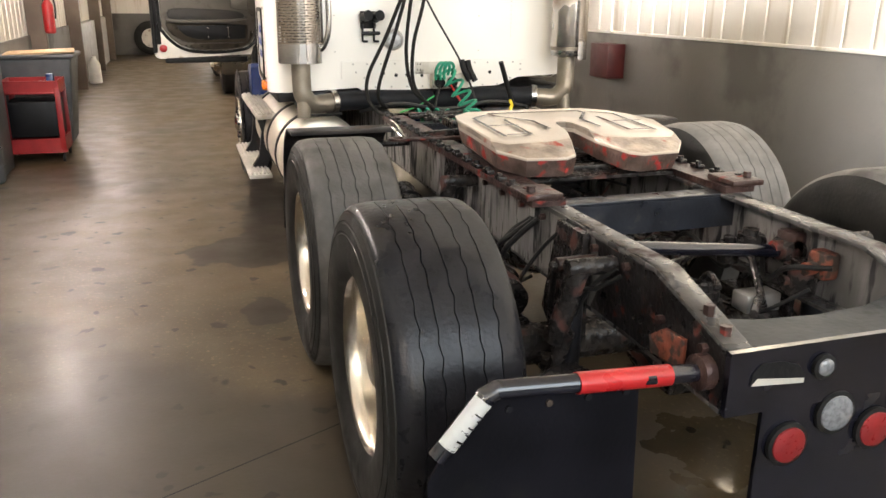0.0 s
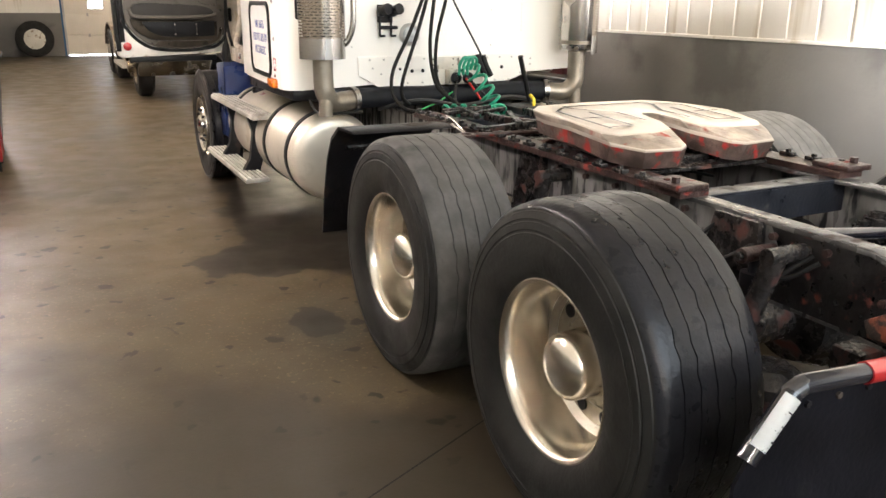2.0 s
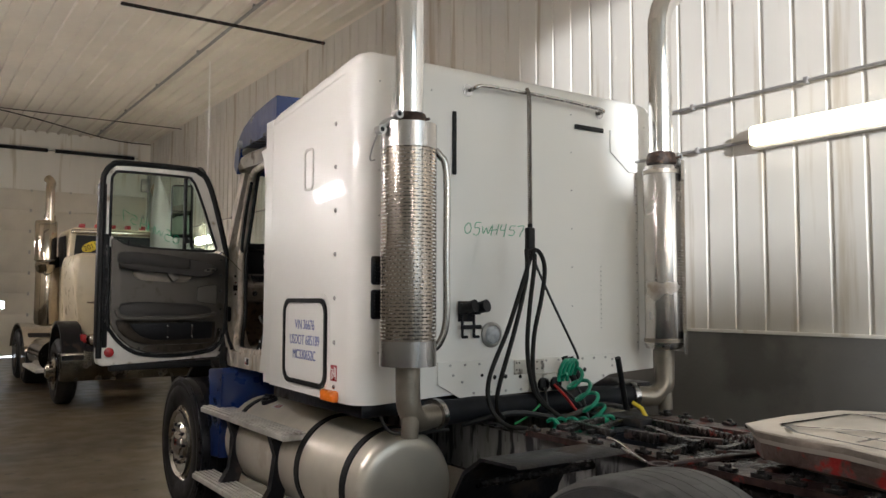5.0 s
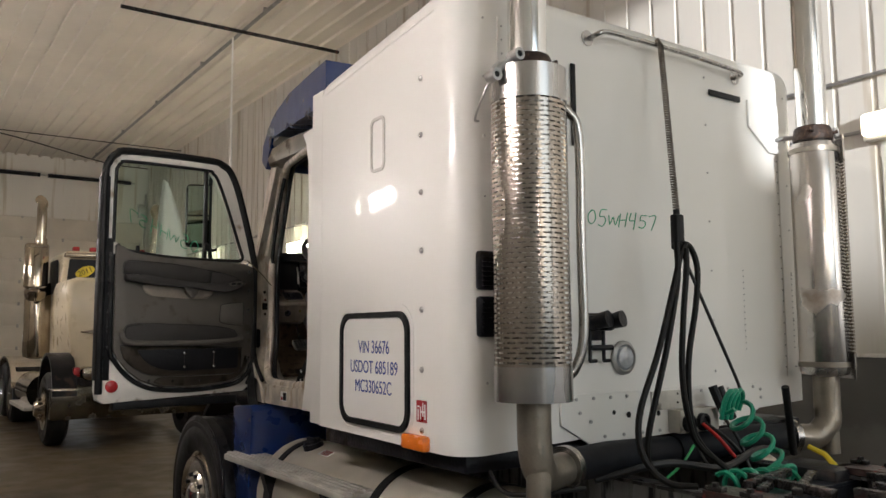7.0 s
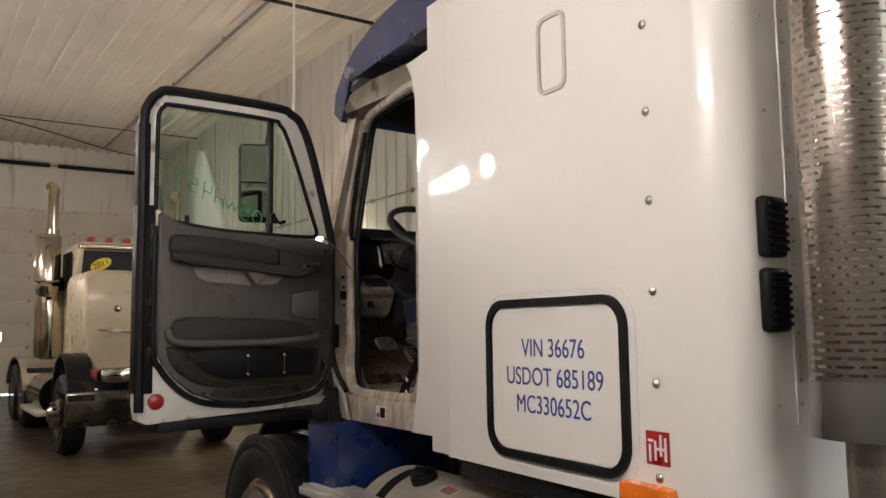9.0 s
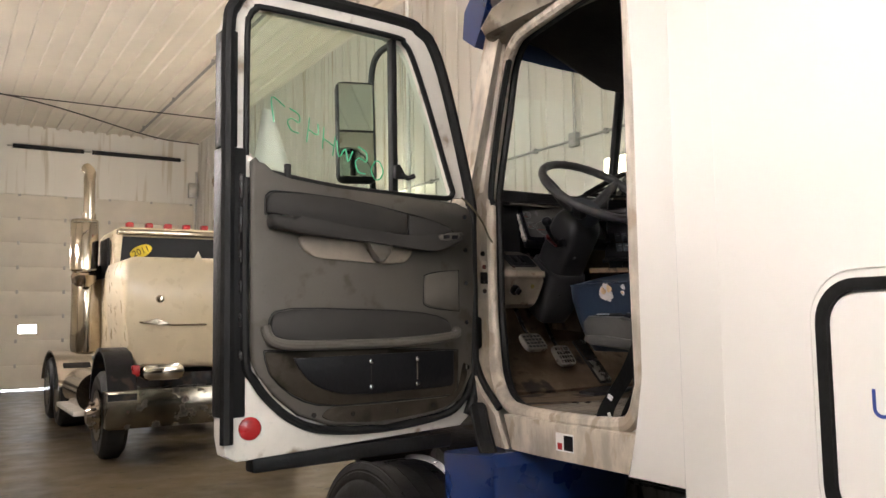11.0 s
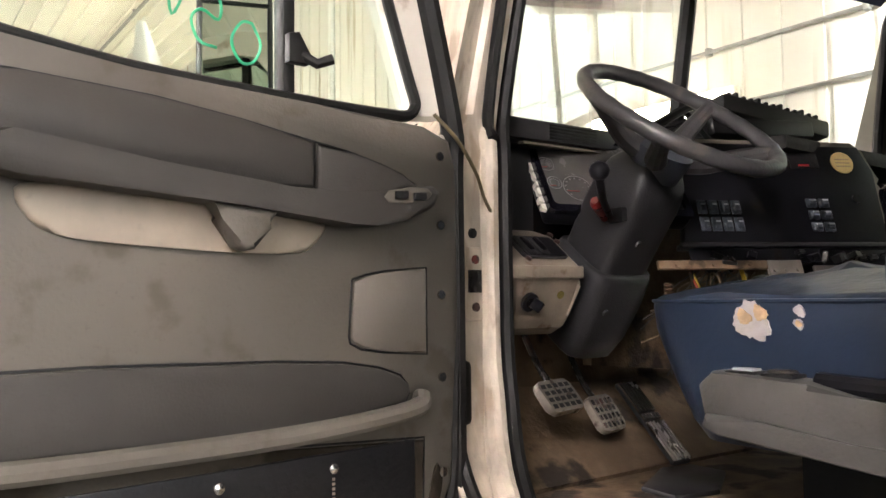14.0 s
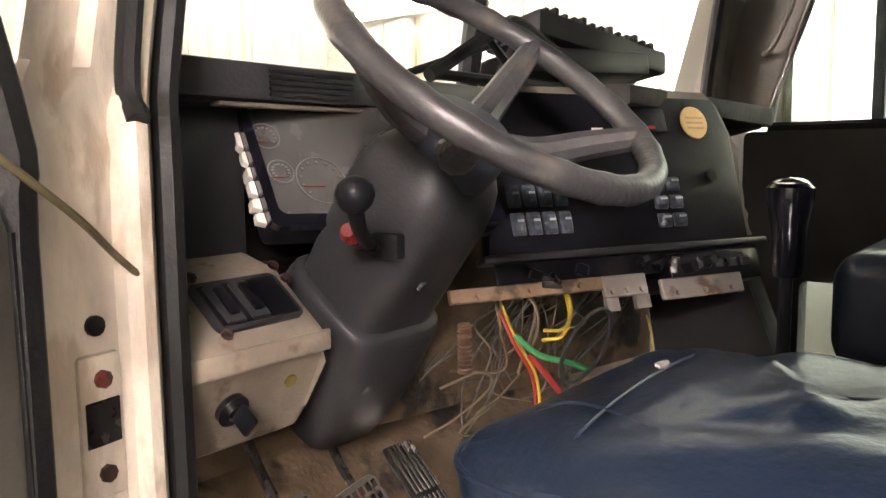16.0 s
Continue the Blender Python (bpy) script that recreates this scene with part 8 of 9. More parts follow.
# loose wiring under the dash
random.seed(21)
DIM = [mat("dusty_wire_" + k, c, 0.6, 0, 0.2, 20) for k, c in (("tan", (0.10, 0.07, 0.042)), ("red", (0.26, 0.012, 0.01)), ("yellow", (0.36, 0.24, 0.02)), ("green", (0.02, 0.22, 0.07)), ("grey", (0.06, 0.057, 0.05)))]
for k in range(34):
    m = random.choice([WIRES[0], WIRES[0], WIRES[0], DIM[0], DIM[0], DIM[0], DIM[4], DIM[4], DIM[4]])
    x = random.uniform(-0.22, 0.16) if k % 3 else random.uniform(-0.24, -0.12)
    a = Vector((x, 5.68 - 0.21 * (x + 0.1), 1.79))
    b = Vector((x + random.uniform(-0.12, 0.14), 5.76 + random.uniform(-0.06, 0.08), random.uniform(1.52, 1.70)))
    c = a.lerp(b, 0.35) + Vector((random.uniform(-0.06, 0.06), random.uniform(-0.04, 0.04), random.uniform(-0.02, 0.03)))
    d = a.lerp(b, 0.7) + Vector((random.uniform(-0.10, 0.10), random.uniform(-0.05, 0.04), random.uniform(-0.05, 0.05)))
    bm = bmesh.new()
    sweep(bm, smooth_line([a, c, d, b], 6), random.choice((0.0014, 0.0018, 0.0024)), 6)
    part("wire", bm, m, dash, "loose coloured wire")
for m, r, pts in ((DIM[1], 0.003, [(-0.235, 5.71, 1.79), (-0.225, 5.68, 1.72), (-0.20, 5.66, 1.66), (-0.19, 5.66, 1.58)]), (DIM[1], 0.005, [(-0.21, 5.66, 1.70), (-0.195, 5.63, 1.66), (-0.17, 5.61, 1.61), (-0.16, 5.61, 1.56)]), (DIM[2], 0.003, [(-0.225, 5.71, 1.79), (-0.215, 5.68, 1.72), (-0.19, 5.66, 1.66), (-0.175, 5.66, 1.58)]), (DIM[2], 0.003, [(-0.10, 5.66, 1.80), (-0.13, 5.63, 1.765), (-0.17, 5.62, 1.74), (-0.20, 5.64, 1.74)]), (DIM[2], 0.003, [(-0.105, 5.66, 1.795), (-0.135, 5.63, 1.755), (-0.175, 5.62, 1.73), (-0.205, 5.64, 1.725)]), (DIM[3], 0.005, [(-0.22, 5.68, 1.73), (-0.20, 5.65, 1.70), (-0.15, 5.62, 1.68), (-0.10, 5.62, 1.66)]), (DIM[2], 0.002, [(0.10, 5.60, 1.72), (0.08, 5.58, 1.68), (0.06, 5.57, 1.62)])):
    bm = bmesh.new()
    sweep(bm, smooth_line(pts, 6), r, 8)
    part("wire", bm, m, dash, "loose coloured wire")
for pts in ([(-0.44, 5.66, 1.70), (-0.40, 5.62, 1.72), (-0.36, 5.63, 1.69), (-0.40, 5.66, 1.65), (-0.45, 5.68, 1.63)], [(-0.30, 5.70, 1.62), (-0.33, 5.64, 1.66), (-0.42, 5.64, 1.64), (-0.34, 5.68, 1.60)]):
    bm = bmesh.new()
    sweep(bm, smooth_line(pts, 6), 0.0022, 6)
    part("wire", bm, DIM[0], dash, "loose tan wire")
bm = bmesh.new()
sweep(bm, [(-0.16 + 0.075 * math.cos(t), 5.585 - 0.02 * math.sin(t), 1.715 + 0.060 * math.sin(t)) for t in (2 * math.pi * i / 32 for i in range(33))], 0.0035, 6)
part("cable_loop", bm, WIRES[0], dash, "black cable loop")
# corrugated brown hose, loose plugs and torn modules in the gap under the panel
bm = bmesh.new()
lathe(bm, [q for k in range(11) for q in ((1.685 + 0.007 * k, 0.009), (1.688 + 0.007 * k, 0.012))] + [(1.763, 0.008)], (-0.315, 5.71, 0), "z", 16)
part("ribbed_hose", bm, mat("brown_ribbed_hose", (0.085, 0.045, 0.025), 0.6, 0, 0.3, 20), dash, "brown corrugated hose end")
random.seed(44)
for k in range(22):
    bm = bmesh.new()
    a, b, c = (random.uniform(0.006, 0.022) for _ in range(3))
    x = random.uniform(-0.27, 0.25)
    box(bm, -a, a, -b, b, -c * 0.7, c * 0.7, 0.002, 1, m=PM @ Matrix.Translation((x, random.uniform(0.0, 0.05), random.uniform(-0.052, -0.022))) @ pose(0, 0, 0, random.uniform(-30, 30), random.uniform(-25, 25), random.uniform(-40, 40)))
    part("connector", bm, random.choice((DASH, DOORBLACK, DASHGREY, EBOX, GREASE)), dash)
bm = bmesh.new()
prism(bm, [(-0.36, 1.56), (0.86, 1.45), (0.86, 2.08), (0.1, 2.0), (-0.36, 1.95)], "y", 5.92, 5.95)
part("dash_backing", bm, FLOORMAT, dash, "brown dusty firewall padding")
bm = bmesh.new()
prism(bm, [(5.30, 1.30), (5.60, 1.30), (5.72, 1.95), (5.60, 2.08), (5.52, 1.9), (5.40, 1.6)], "x", 0.26, 0.34, bevel=0.02)
part("dash_end_panel", bm, DASHGREY, dash, "grey dash end panel")
# black fuse box lid lying on the dash
bm = bmesh.new()
M = Matrix.Translation((0.175, 5.84, 2.16)) @ pose(0, 0, 0, -8, -2, -14)
box(bm, -0.16, 0.20, -0.09, 0.09, 0.0, 0.05, 0.01, 2, m=M)
box(bm, -0.12, 0.26, -0.08, 0.08, 0.055, 0.105, 0.008, 2, m=M @ pose(0, 0, 0, 0, 11, 0))
fb = thing("electronics_box", (0, 0, 0), "black ribbed electronics box lying on the dashboard", "box")
part("shell", bm, EBOX, fb)
for k in range(13):
    bm = bmesh.new()
    box(bm, -0.10 + k * 0.026, -0.088 + k * 0.026, -0.076, 0.076, 0.10, 0.113 + 0.006 * (k % 3 == 1), 0.002, 1, m=M @ pose(0, 0, 0, 0, 10, 0))
    part("rib", bm, EBOX, fb)
bm = bmesh.new()
sweep(bm, [(-0.28, 5.80, 2.14), (-0.16, 5.80, 2.20), (-0.045, 5.80, 2.252), (-0.02, 5.80, 2.252), (0.10, 5.80, 2.215), (0.22, 5.80, 2.19)], 0.012, 8)
sweep(bm, [(-0.10, 5.81, 2.215), (-0.02, 5.80, 2.15)], 0.008, 8)
sweep(bm, [(-0.27, 5.81, 2.145), (0.15, 5.81, 2.148)], 0.009, 8)
prism(bm, [(-0.06, 2.145), (0.16, 2.145), (0.16, 2.20), (0.02, 2.24)], "y", 5.82, 5.835)
part("bracket", bm, EBOX, fb, "black bent bracket")
# gear lever
bm = bmesh.new()
sweep(bm, smooth_line([(0.02, 5.42, 1.30), (0.01, 5.34, 1.6), (0.012, 5.33, 1.84)], 6), 0.010, 10)
lever = part("gear_lever", bm, DASH, truck, "black gear lever")
lever.location = (-0.022, 0.0, 0.004)
bm = bmesh.new()
lathe(bm, [(1.822, 0.001), (1.823, 0.019), (1.84, 0.023), (1.90, 0.026), (1.925, 0.031), (1.945, 0.035), (1.958, 0.034), (1.964, 0.028)], (0.015, 5.33, 0), "z", 24)
kn = part("knob", bm, GLOSS_BLACK, lever, "glossy black knob with chrome top")
bm = bmesh.new()
lathe(bm, [(1.956, 0.030), (1.966, 0.027), (1.971, 0.018), (1.973, 0.001)], (0.015, 5.33, 0), "z", 24)
part("knob_cap", bm, CHROME, kn)
# pedals
for name, x, y, z, w, h, tilt in (("clutch_pedal", -0.586, 5.795, 1.517, 0.062, 0.040, 50), ("brake_pedal", -0.372, 5.858, 1.452, 0.053, 0.047, 56)):
    M = Matrix.Translation((x, y, z)) @ pose(0, 0, 0, tilt - 90, 0, 12)
    bm = bmesh.new()
    prism(bm, rounded(-w, w, -h, h, 0.016), "y", 0.0, 0.02, bevel=0.005)
    bmesh.ops.transform(bm, matrix=M, verts=bm.verts[:])
    ped = part(name, bm, PEDAL, truck, "worn pedal with a square-ribbed pad")
    for i in range(5):
        for j in range(4):
            bm = bmesh.new()
            a, b = -w + 0.008 + i * (2 * w - 0.012) / 5, -h + 0.008 + j * (2 * h - 0.012) / 4
            box(bm, a, a + (2 * w - 0.012) / 5 - 0.005, -0.0005, 0.004, b, b + (2 * h - 0.012) / 4 - 0.005, 0.001, 1, m=M)
            part("pad_rib", bm, DOORBLACK if name == "clutch_pedal" else GREASE, ped)
    bm = bmesh.new()
    sweep(bm, smooth_line([(x, y + 0.01, z), (x + 0.02, y + 0.10, z + 0.06), (x + 0.03, y + 0.20, z + 0.20)], 5), 0.008, 8)
    part("arm", bm, GREASE, ped)
M = Matrix.Translation((-0.253, 5.82, 1.425)) @ pose(0, 0, 0, -49, 0, -6)
bm = bmesh.new()
box(bm, -0.030, 0.030, 0.0, 0.014, -0.13, 0.13, 0.006, 2, m=M)
acc = part("accelerator_pedal", bm, RUBBER_TRIM, truck, "long ribbed accelerator pedal")
for i in range(6):
    bm = bmesh.new()
    x = -0.028 + i * 0.0102
    for z0, z1 in ((-0.125, -0.006), (0.002, 0.020), (0.028, 0.125)):
        box(bm, x, x + 0.006, -0.006, 0.0, z0, z1, 0.001, 1, m=M)
    part("pad_rib", bm, STEEL, acc)
# driver seat
seat = thing("driver_seat", (0, 0, 0), "torn dark blue vinyl driver seat", "seat")
def cushion(x0, x1, y0, y1, z0, z1, r, m=None):
    bm = bmesh.new()
    box(bm, x0, x1, y0, y1, z0, z1, r, 5)
    for v in bm.verts:
        c = Vector(((x0 + x1) / 2, (y0 + y1) / 2, 0))
        if v.co.z > z1 - 0.02:
            q = max(abs(v.co.x - c.x) / (x1 - x0), abs(v.co.y - c.y) / (y1 - y0)) * 2
            v.co.z += 0.02 * (1 - q * q)
    if m is not None:
        bmesh.ops.transform(bm, matrix=m, verts=bm.verts[:])
    return bm
bm = bmesh.new()
rows, top = [], []
def plan_pt(a, k=1.0):
    c, q = math.cos(a), math.sin(a)
    return (-0.4875 + k * 0.2975 * math.copysign(abs(c) ** 0.34, c), 5.095 + k * 0.335 * math.copysign(abs(q) ** 0.34, q))
NS = 72
for z, k in ((1.50, 0.93), (1.53, 0.97), (1.60, 0.995), (1.68, 1.0), (1.722, 0.997), (1.733, 0.990), (1.738, 0.972), *((1.783 - 0.045 * (0.006 * q + (0.975 * q / 15) ** 2.4), 0.972 * q / 15) for q in range(14, 0, -1))):
    ring = []
    for i in range(NS):
        x, y = plan_pt(2 * math.pi * i / NS, k)
        ripple = 0.005 * math.sin(23 * x + 9 * y) * math.sin(17 * y - 5 * x) + 0.004 * noise.noise(Vector((14 * x, 11 * y, 9 * z))) - 0.004 * max(0.0, noise.noise(Vector((7 * x + 3, 30 * y, 3 * z)))) ** 0.5
        if z < 1.7 and y > 5.1:
            y -= (1.7 - z) * 0.45 * (y - 5.1) / 0.33
        ring.append(bm.verts.new((x + (ripple if z < 1.72 else 0), y + (ripple if z < 1.72 else 0), z + (ripple if z > 1.735 else 0))))
    rows.append(ring)
# folds in the vinyl, each a soft ridge between two points
for (ax_, ay_), (bx_, by_), h, w in (((-0.37, 5.24), (-0.70, 5.09), 0.010, 0.022), ((-0.72, 5.09), (-0.485, 5.056), 0.009, 0.020), ((-0.57, 5.33), (-0.37, 5.25), 0.006, 0.016), ((-0.54, 5.24), (-0.53, 5.12), -0.006, 0.020), ((-0.285, 5.25), (-0.21, 5.13), 0.008, 0.025), ((-0.69, 5.30), (-0.62, 5.20), -0.004, 0.018), ((-0.45, 5.12), (-0.30, 5.00), 0.009, 0.022)):
    a, b = Vector((ax_ - 0.055, ay_ - 0.045)), Vector((bx_ - 0.055, by_ - 0.045))
    for ring in rows[7:]:
        for v in ring:
            p = v.co.xy
            q = max(0.0, min(1.0, (p - a).dot(b - a) / (b - a).length_squared))
            v.co.z += h * math.exp(-((p - a.lerp(b, q)).length / w) ** 2)
for a, b in zip(rows, rows[1:]):
    for i in range(NS):
        bm.faces.new((a[i], a[(i + 1) % NS], b[(i + 1) % NS], b[i]))
bm.faces.new(rows[-1])
bm.faces.new(rows[0][::-1])
cu = part("cushion", bm, VINYL, seat, "dark blue vinyl cushion with torn patches")
cu.location = (0.055, 0.045, -0.006)
random.seed(3)
def tear(c, r, n, m, axis):
    bm = bmesh.new()
    pts = []
    for i in range(n):
        a = 2 * math.pi * i / n
        q = r * random.uniform(0.82, 1.06) * (1 + 0.12 * math.sin(3 * a + r * 900)) * (1 + 0.16 * math.sin(2 * a))
        pts.append((q * math.cos(a), q * math.sin(a)))
    if axis == "x":
        vs = [bm.verts.new((c[0], c[1] + a, c[2] + b)) for a, b in pts]
    else:
        vs = [bm.verts.new((c[0] + a, c[1] + b * 0.5, c[2])) for a, b in pts]
    f = bm.faces.new(vs)
    r_ = bmesh.ops.extrude_face_region(bm, geom=[f])
    bmesh.ops.translate(bm, verts=[v for v in r_["geom"] if isinstance(v, bmesh.types.BMVert)], vec=(-0.003, 0, 0) if axis == "x" else (0, 0, 0.003))
    return bm
WHITE_CLOTH = mat("white_backing_cloth", (0.36, 0.34, 0.34), 0.9, 0, 0.1, 30, bump=0.3)
for c, r, m, ax in (((-0.785, 5.176, 1.700), 0.031, WHITE_CLOTH, "x"), ((-0.787, 5.186, 1.706), 0.012, FOAM, "x"), ((-0.787, 5.158, 1.712), 0.012, FOAM, "x"), ((-0.785, 5.095, 1.716), 0.009, WHITE_CLOTH, "x"), ((-0.785, 5.097, 1.697), 0.008, WHITE_CLOTH, "x"), ((-0.787, 5.096, 1.697), 0.005, FOAM, "x"), ((-0.432, 5.326, 1.7685), 0.016, WHITE_CLOTH, "z")):
    part("tear", tear(c, r, 34, m, ax), m, cu, "torn vinyl showing pale foam")
for x in (-0.79,):
    bm = bmesh.new()
    sweep(bm, [(*plan_pt(radians(a), 0.998), 1.731) for a in range(100, 262, 4)], 0.0035, 6)
    part("piping", bm, VINYL, cu)
RM = Matrix.Translation((0, 4.888, 1.72)) @ pose(0, 0, 0, 19, 0, 0) @ Matrix.Translation((0, -4.86, -1.72))
bm = cushion(-0.78, -0.22, 4.79, 5.0, 1.68, 2.30, 0.06, RM)
back = part("backrest", bm, VINYL, seat, "dark blue vinyl backrest with a frayed seam")
for y in (4.935, 4.925):
    bm = bmesh.new()
    for k in range(34):
        box(bm, -0.7815, -0.779, y - 0.0015, y + 0.0015, 1.77 + k * 0.013, 1.778 + k * 0.013, 0.0007, 1, m=RM)
    part("stitching", bm, STITCH, back, "pale double stitching")
random.seed(31)
bm = bmesh.new()
for k in range(14):
    z = 1.795 + 0.004 * k
    sweep(bm, [RM @ Vector((-0.73, 4.988, z)), RM @ Vector((-0.73 + random.uniform(-0.01, 0.01), 4.998 + random.uniform(0, 0.005), z + random.uniform(-0.006, 0.006))), RM @ Vector((-0.725, 4.988, z + random.uniform(-0.01, 0.01)))], 0.0022, 5)
part("fray", bm, WHITE_CLOTH, back, "frayed white backing at the seam")
bm = bmesh.new()
prism(bm, [(4.70, 1.50), (5.22, 1.545), (5.235, 1.615), (5.21, 1.637), (5.05, 1.632), (4.92, 1.60), (4.70, 1.60)], "x", -0.865, -0.80, bevel=0.012)
pod = part("side_pod", bm, PODGREY, seat, "grey plastic seat control pod")
pod.location = (0.085, 0.055, -0.02)
bm = bmesh.new()
prism(bm, [(4.70, 1.498), (5.195, 1.540), (5.222, 1.552), (5.215, 1.572), (5.12, 1.570), (4.98, 1.556), (4.70, 1.552)], "x", -0.878, -0.81, bevel=0.012)
part("pod_flange", bm, PODGREY, pod, "rounded lower flange of the pod")
for y, m in ((5.165, LENS), (5.105, DOORDARK)):
    bm = bmesh.new()
    box(bm, -0.853, -0.812, y - 0.026, y + 0.026, 1.630, 1.639, 0.003)
    bez = part("switch", bm, DOORBLACK, pod)
    bm = bmesh.new()
    box(bm, -0.846, -0.819, y - 0.019, y + 0.019, 1.637, 1.644, 0.004)
    part("rocker", bm, m, bez)
bm = bmesh.new()
rod(bm, (-0.835, 4.93, 1.625), (-0.835, 5.05, 1.63), 0.015, 10)
part("handle", bm, DASH, pod, "black recliner handle")
bm = bmesh.new()
box(bm, -0.62, -0.30, 4.85, 5.22, 1.30, 1.52, 0.02)
part("pedestal", bm, DARKSEAT, seat, "dark seat pedestal")
bm = bmesh.new()
sweep(bm, smooth_line([(-0.85, 4.945, 1.60), (-0.85, 4.935, 1.75), (-0.85, 4.92, 1.80), (-0.85, 4.885, 1.83), (-0.85, 4.83, 1.83)], 5), 0.0115, 10)
part("arm_bracket", bm, DASH, seat, "black tubular bracket")
# black heel rest below the accelerator, a steel clip beside it
bm = bmesh.new()
prism(bm, [(-0.44, 5.70), (-0.45, 5.60), (-0.33, 5.575), (-0.16, 5.68), (-0.16, 5.78), (-0.25, 5.80)], "z", 1.30, 1.313, bevel=0.005)
part("heel_rest", bm, DASHGREY, truck, "black rubber heel rest under the accelerator")
bm = bmesh.new()
box(bm, -0.76, -0.70, 4.885, 4.90, 1.309, 1.325, 0.003)
part("floor_clip", bm, STEEL, truck, "small bright steel clip on the floor")
random.seed(12)
for x, y in ((-0.74, 5.38), (-0.70, 5.36), (-0.66, 5.20), (-0.80, 5.05)):
    clod = thing("dirt_clod", (x, y, 1.3085), "small dark clod of dirt on the cab floor", "debris", "dirt clods on the cab floor", random.uniform(0, 3))
    bm = bmesh.new()
    bmesh.ops.create_icosphere(bm, subdivisions=2, radius=0.009)
    for v in bm.verts:
        v.co *= 1 + 0.5 * noise.noise(v.co * 120 + Vector((x * 50, y * 50, 0)))
        v.co.x *= 1.7
        v.co.z = v.co.z * 0.6 + 0.003
    part("lump", bm, GREASE, clod)
# seat belt by the sill
belt = thing("seat_belt", (-0.95, 4.85, 1.29), "black seat belt hanging in a loop over the door sill", "seat belt")
def webbing(pts, w=0.025):
    """A band along pts (place, how far it is turned edge-on), with thickness."""
    bm = bmesh.new()
    line = smooth_line([p for p, _ in pts], 6)
    n = len(line)
    prev = None
    for i, p in enumerate(line):
        q = i / (n - 1) * (len(pts) - 1)
        k = min(int(q), len(pts) - 2)
        turn = pts[k][1] + (pts[k + 1][1] - pts[k][1]) * (q - k)
        d = (line[min(i + 1, n - 1)] - line[max(i - 1, 0)]).normalized()
        flat = d.cross(Vector((1, 0, 0))).normalized()
        side = (flat * math.cos(turn * 1.5708) + Vector((1, 0, 0)) * math.sin(turn * 1.5708)).normalized() * w
        cur = [bm.verts.new(p - side), bm.verts.new(p + d.cross(side) * 0.12), bm.verts.new(p + side)]
        if prev:
            bm.faces.new((prev[0], prev[1], cur[1], cur[0]))
            bm.faces.new((prev[1], prev[2], cur[2], cur[1]))
        prev = cur
    bmesh.ops.solidify(bm, geom=bm.faces[:], thickness=0.004)
    return bm
part("webbing", webbing([((0.03, -0.03, 0.36), 0.2), ((0.0, 0.01, 0.25), 0.0), ((-0.005, 0.06, 0.16), 0.0), ((-0.012, 0.12, 0.08), 0.0), ((-0.015, 0.148, 0.03), 0.25), ((-0.012, 0.148, -0.002), 0.7)]), RUBBER_TRIM, belt)
part("webbing", webbing([((-0.012, 0.148, -0.002), 0.7), ((0.0, 0.13, -0.008), 0.7), ((0.01, 0.105, 0.015), 0.3), ((0.018, 0.075, 0.06), 0.1), ((0.025, 0.03, 0.12), 0.0)], 0.022), RUBBER_TRIM, belt)
bm = bmesh.new()
box(bm, 0.01, 0.045, 0.17, 0.225, 0.0, 0.028, 0.008)
part("anchor", bm, DASH, belt, "black belt anchor")
for y0, z0, w, h, a in ((0.104, 0.080, 0.020, 0.015, 25), (0.109, 0.008, 0.013, 0.036, -25)):
    bm = bmesh.new()
    box(bm, -0.003, 0.0, -w / 2, w / 2, -h / 2, h / 2, 0.001, 1, m=Matrix.Translation((-0.022, y0 + w / 2, z0 + h / 2)) @ pose(0, 0, 0, a, 0, 0))
    part("tag", bm, WHITE_TAPE, belt, "small white belt tag")
# passenger seat, seen behind the gear lever
ps = thing("passenger_seat", (0, 0, 0), "dark blue vinyl passenger seat", "seat")
part("cushion", cushion(0.28, 0.80, 4.75, 5.335, 1.62, 1.83, 0.05), VINYL, ps)
part("backrest", cushion(0.28, 0.80, 4.60, 4.78, 1.80, 2.35, 0.06), VINYL, ps)
bm = bmesh.new()
box(bm, 0.35, 0.72, 4.75, 5.15, 1.30, 1.58, 0.02)
part("pedestal", bm, DASH, ps)
# seams of the driver's cushion
for pts in ([(-0.625, 5.385, 1.745), (-0.60, 5.36, 1.752), (-0.611, 5.312, 1.757), (-0.637, 5.258, 1.757), (-0.68, 5.18, 1.753)], [(-0.745, 5.30, 1.742), (-0.611, 5.312, 1.757), (-0.439, 5.327, 1.756), (-0.25, 5.335, 1.745)]):
    bm = bmesh.new()
    sweep(bm, [p + Vector((0, 0, 0.0075 if abs(p.x + 0.49) < 0.2 else -0.001)) for p in smooth_line(pts, 6)], 0.002, 6)
    part("seam", bm, VINYL, cu)
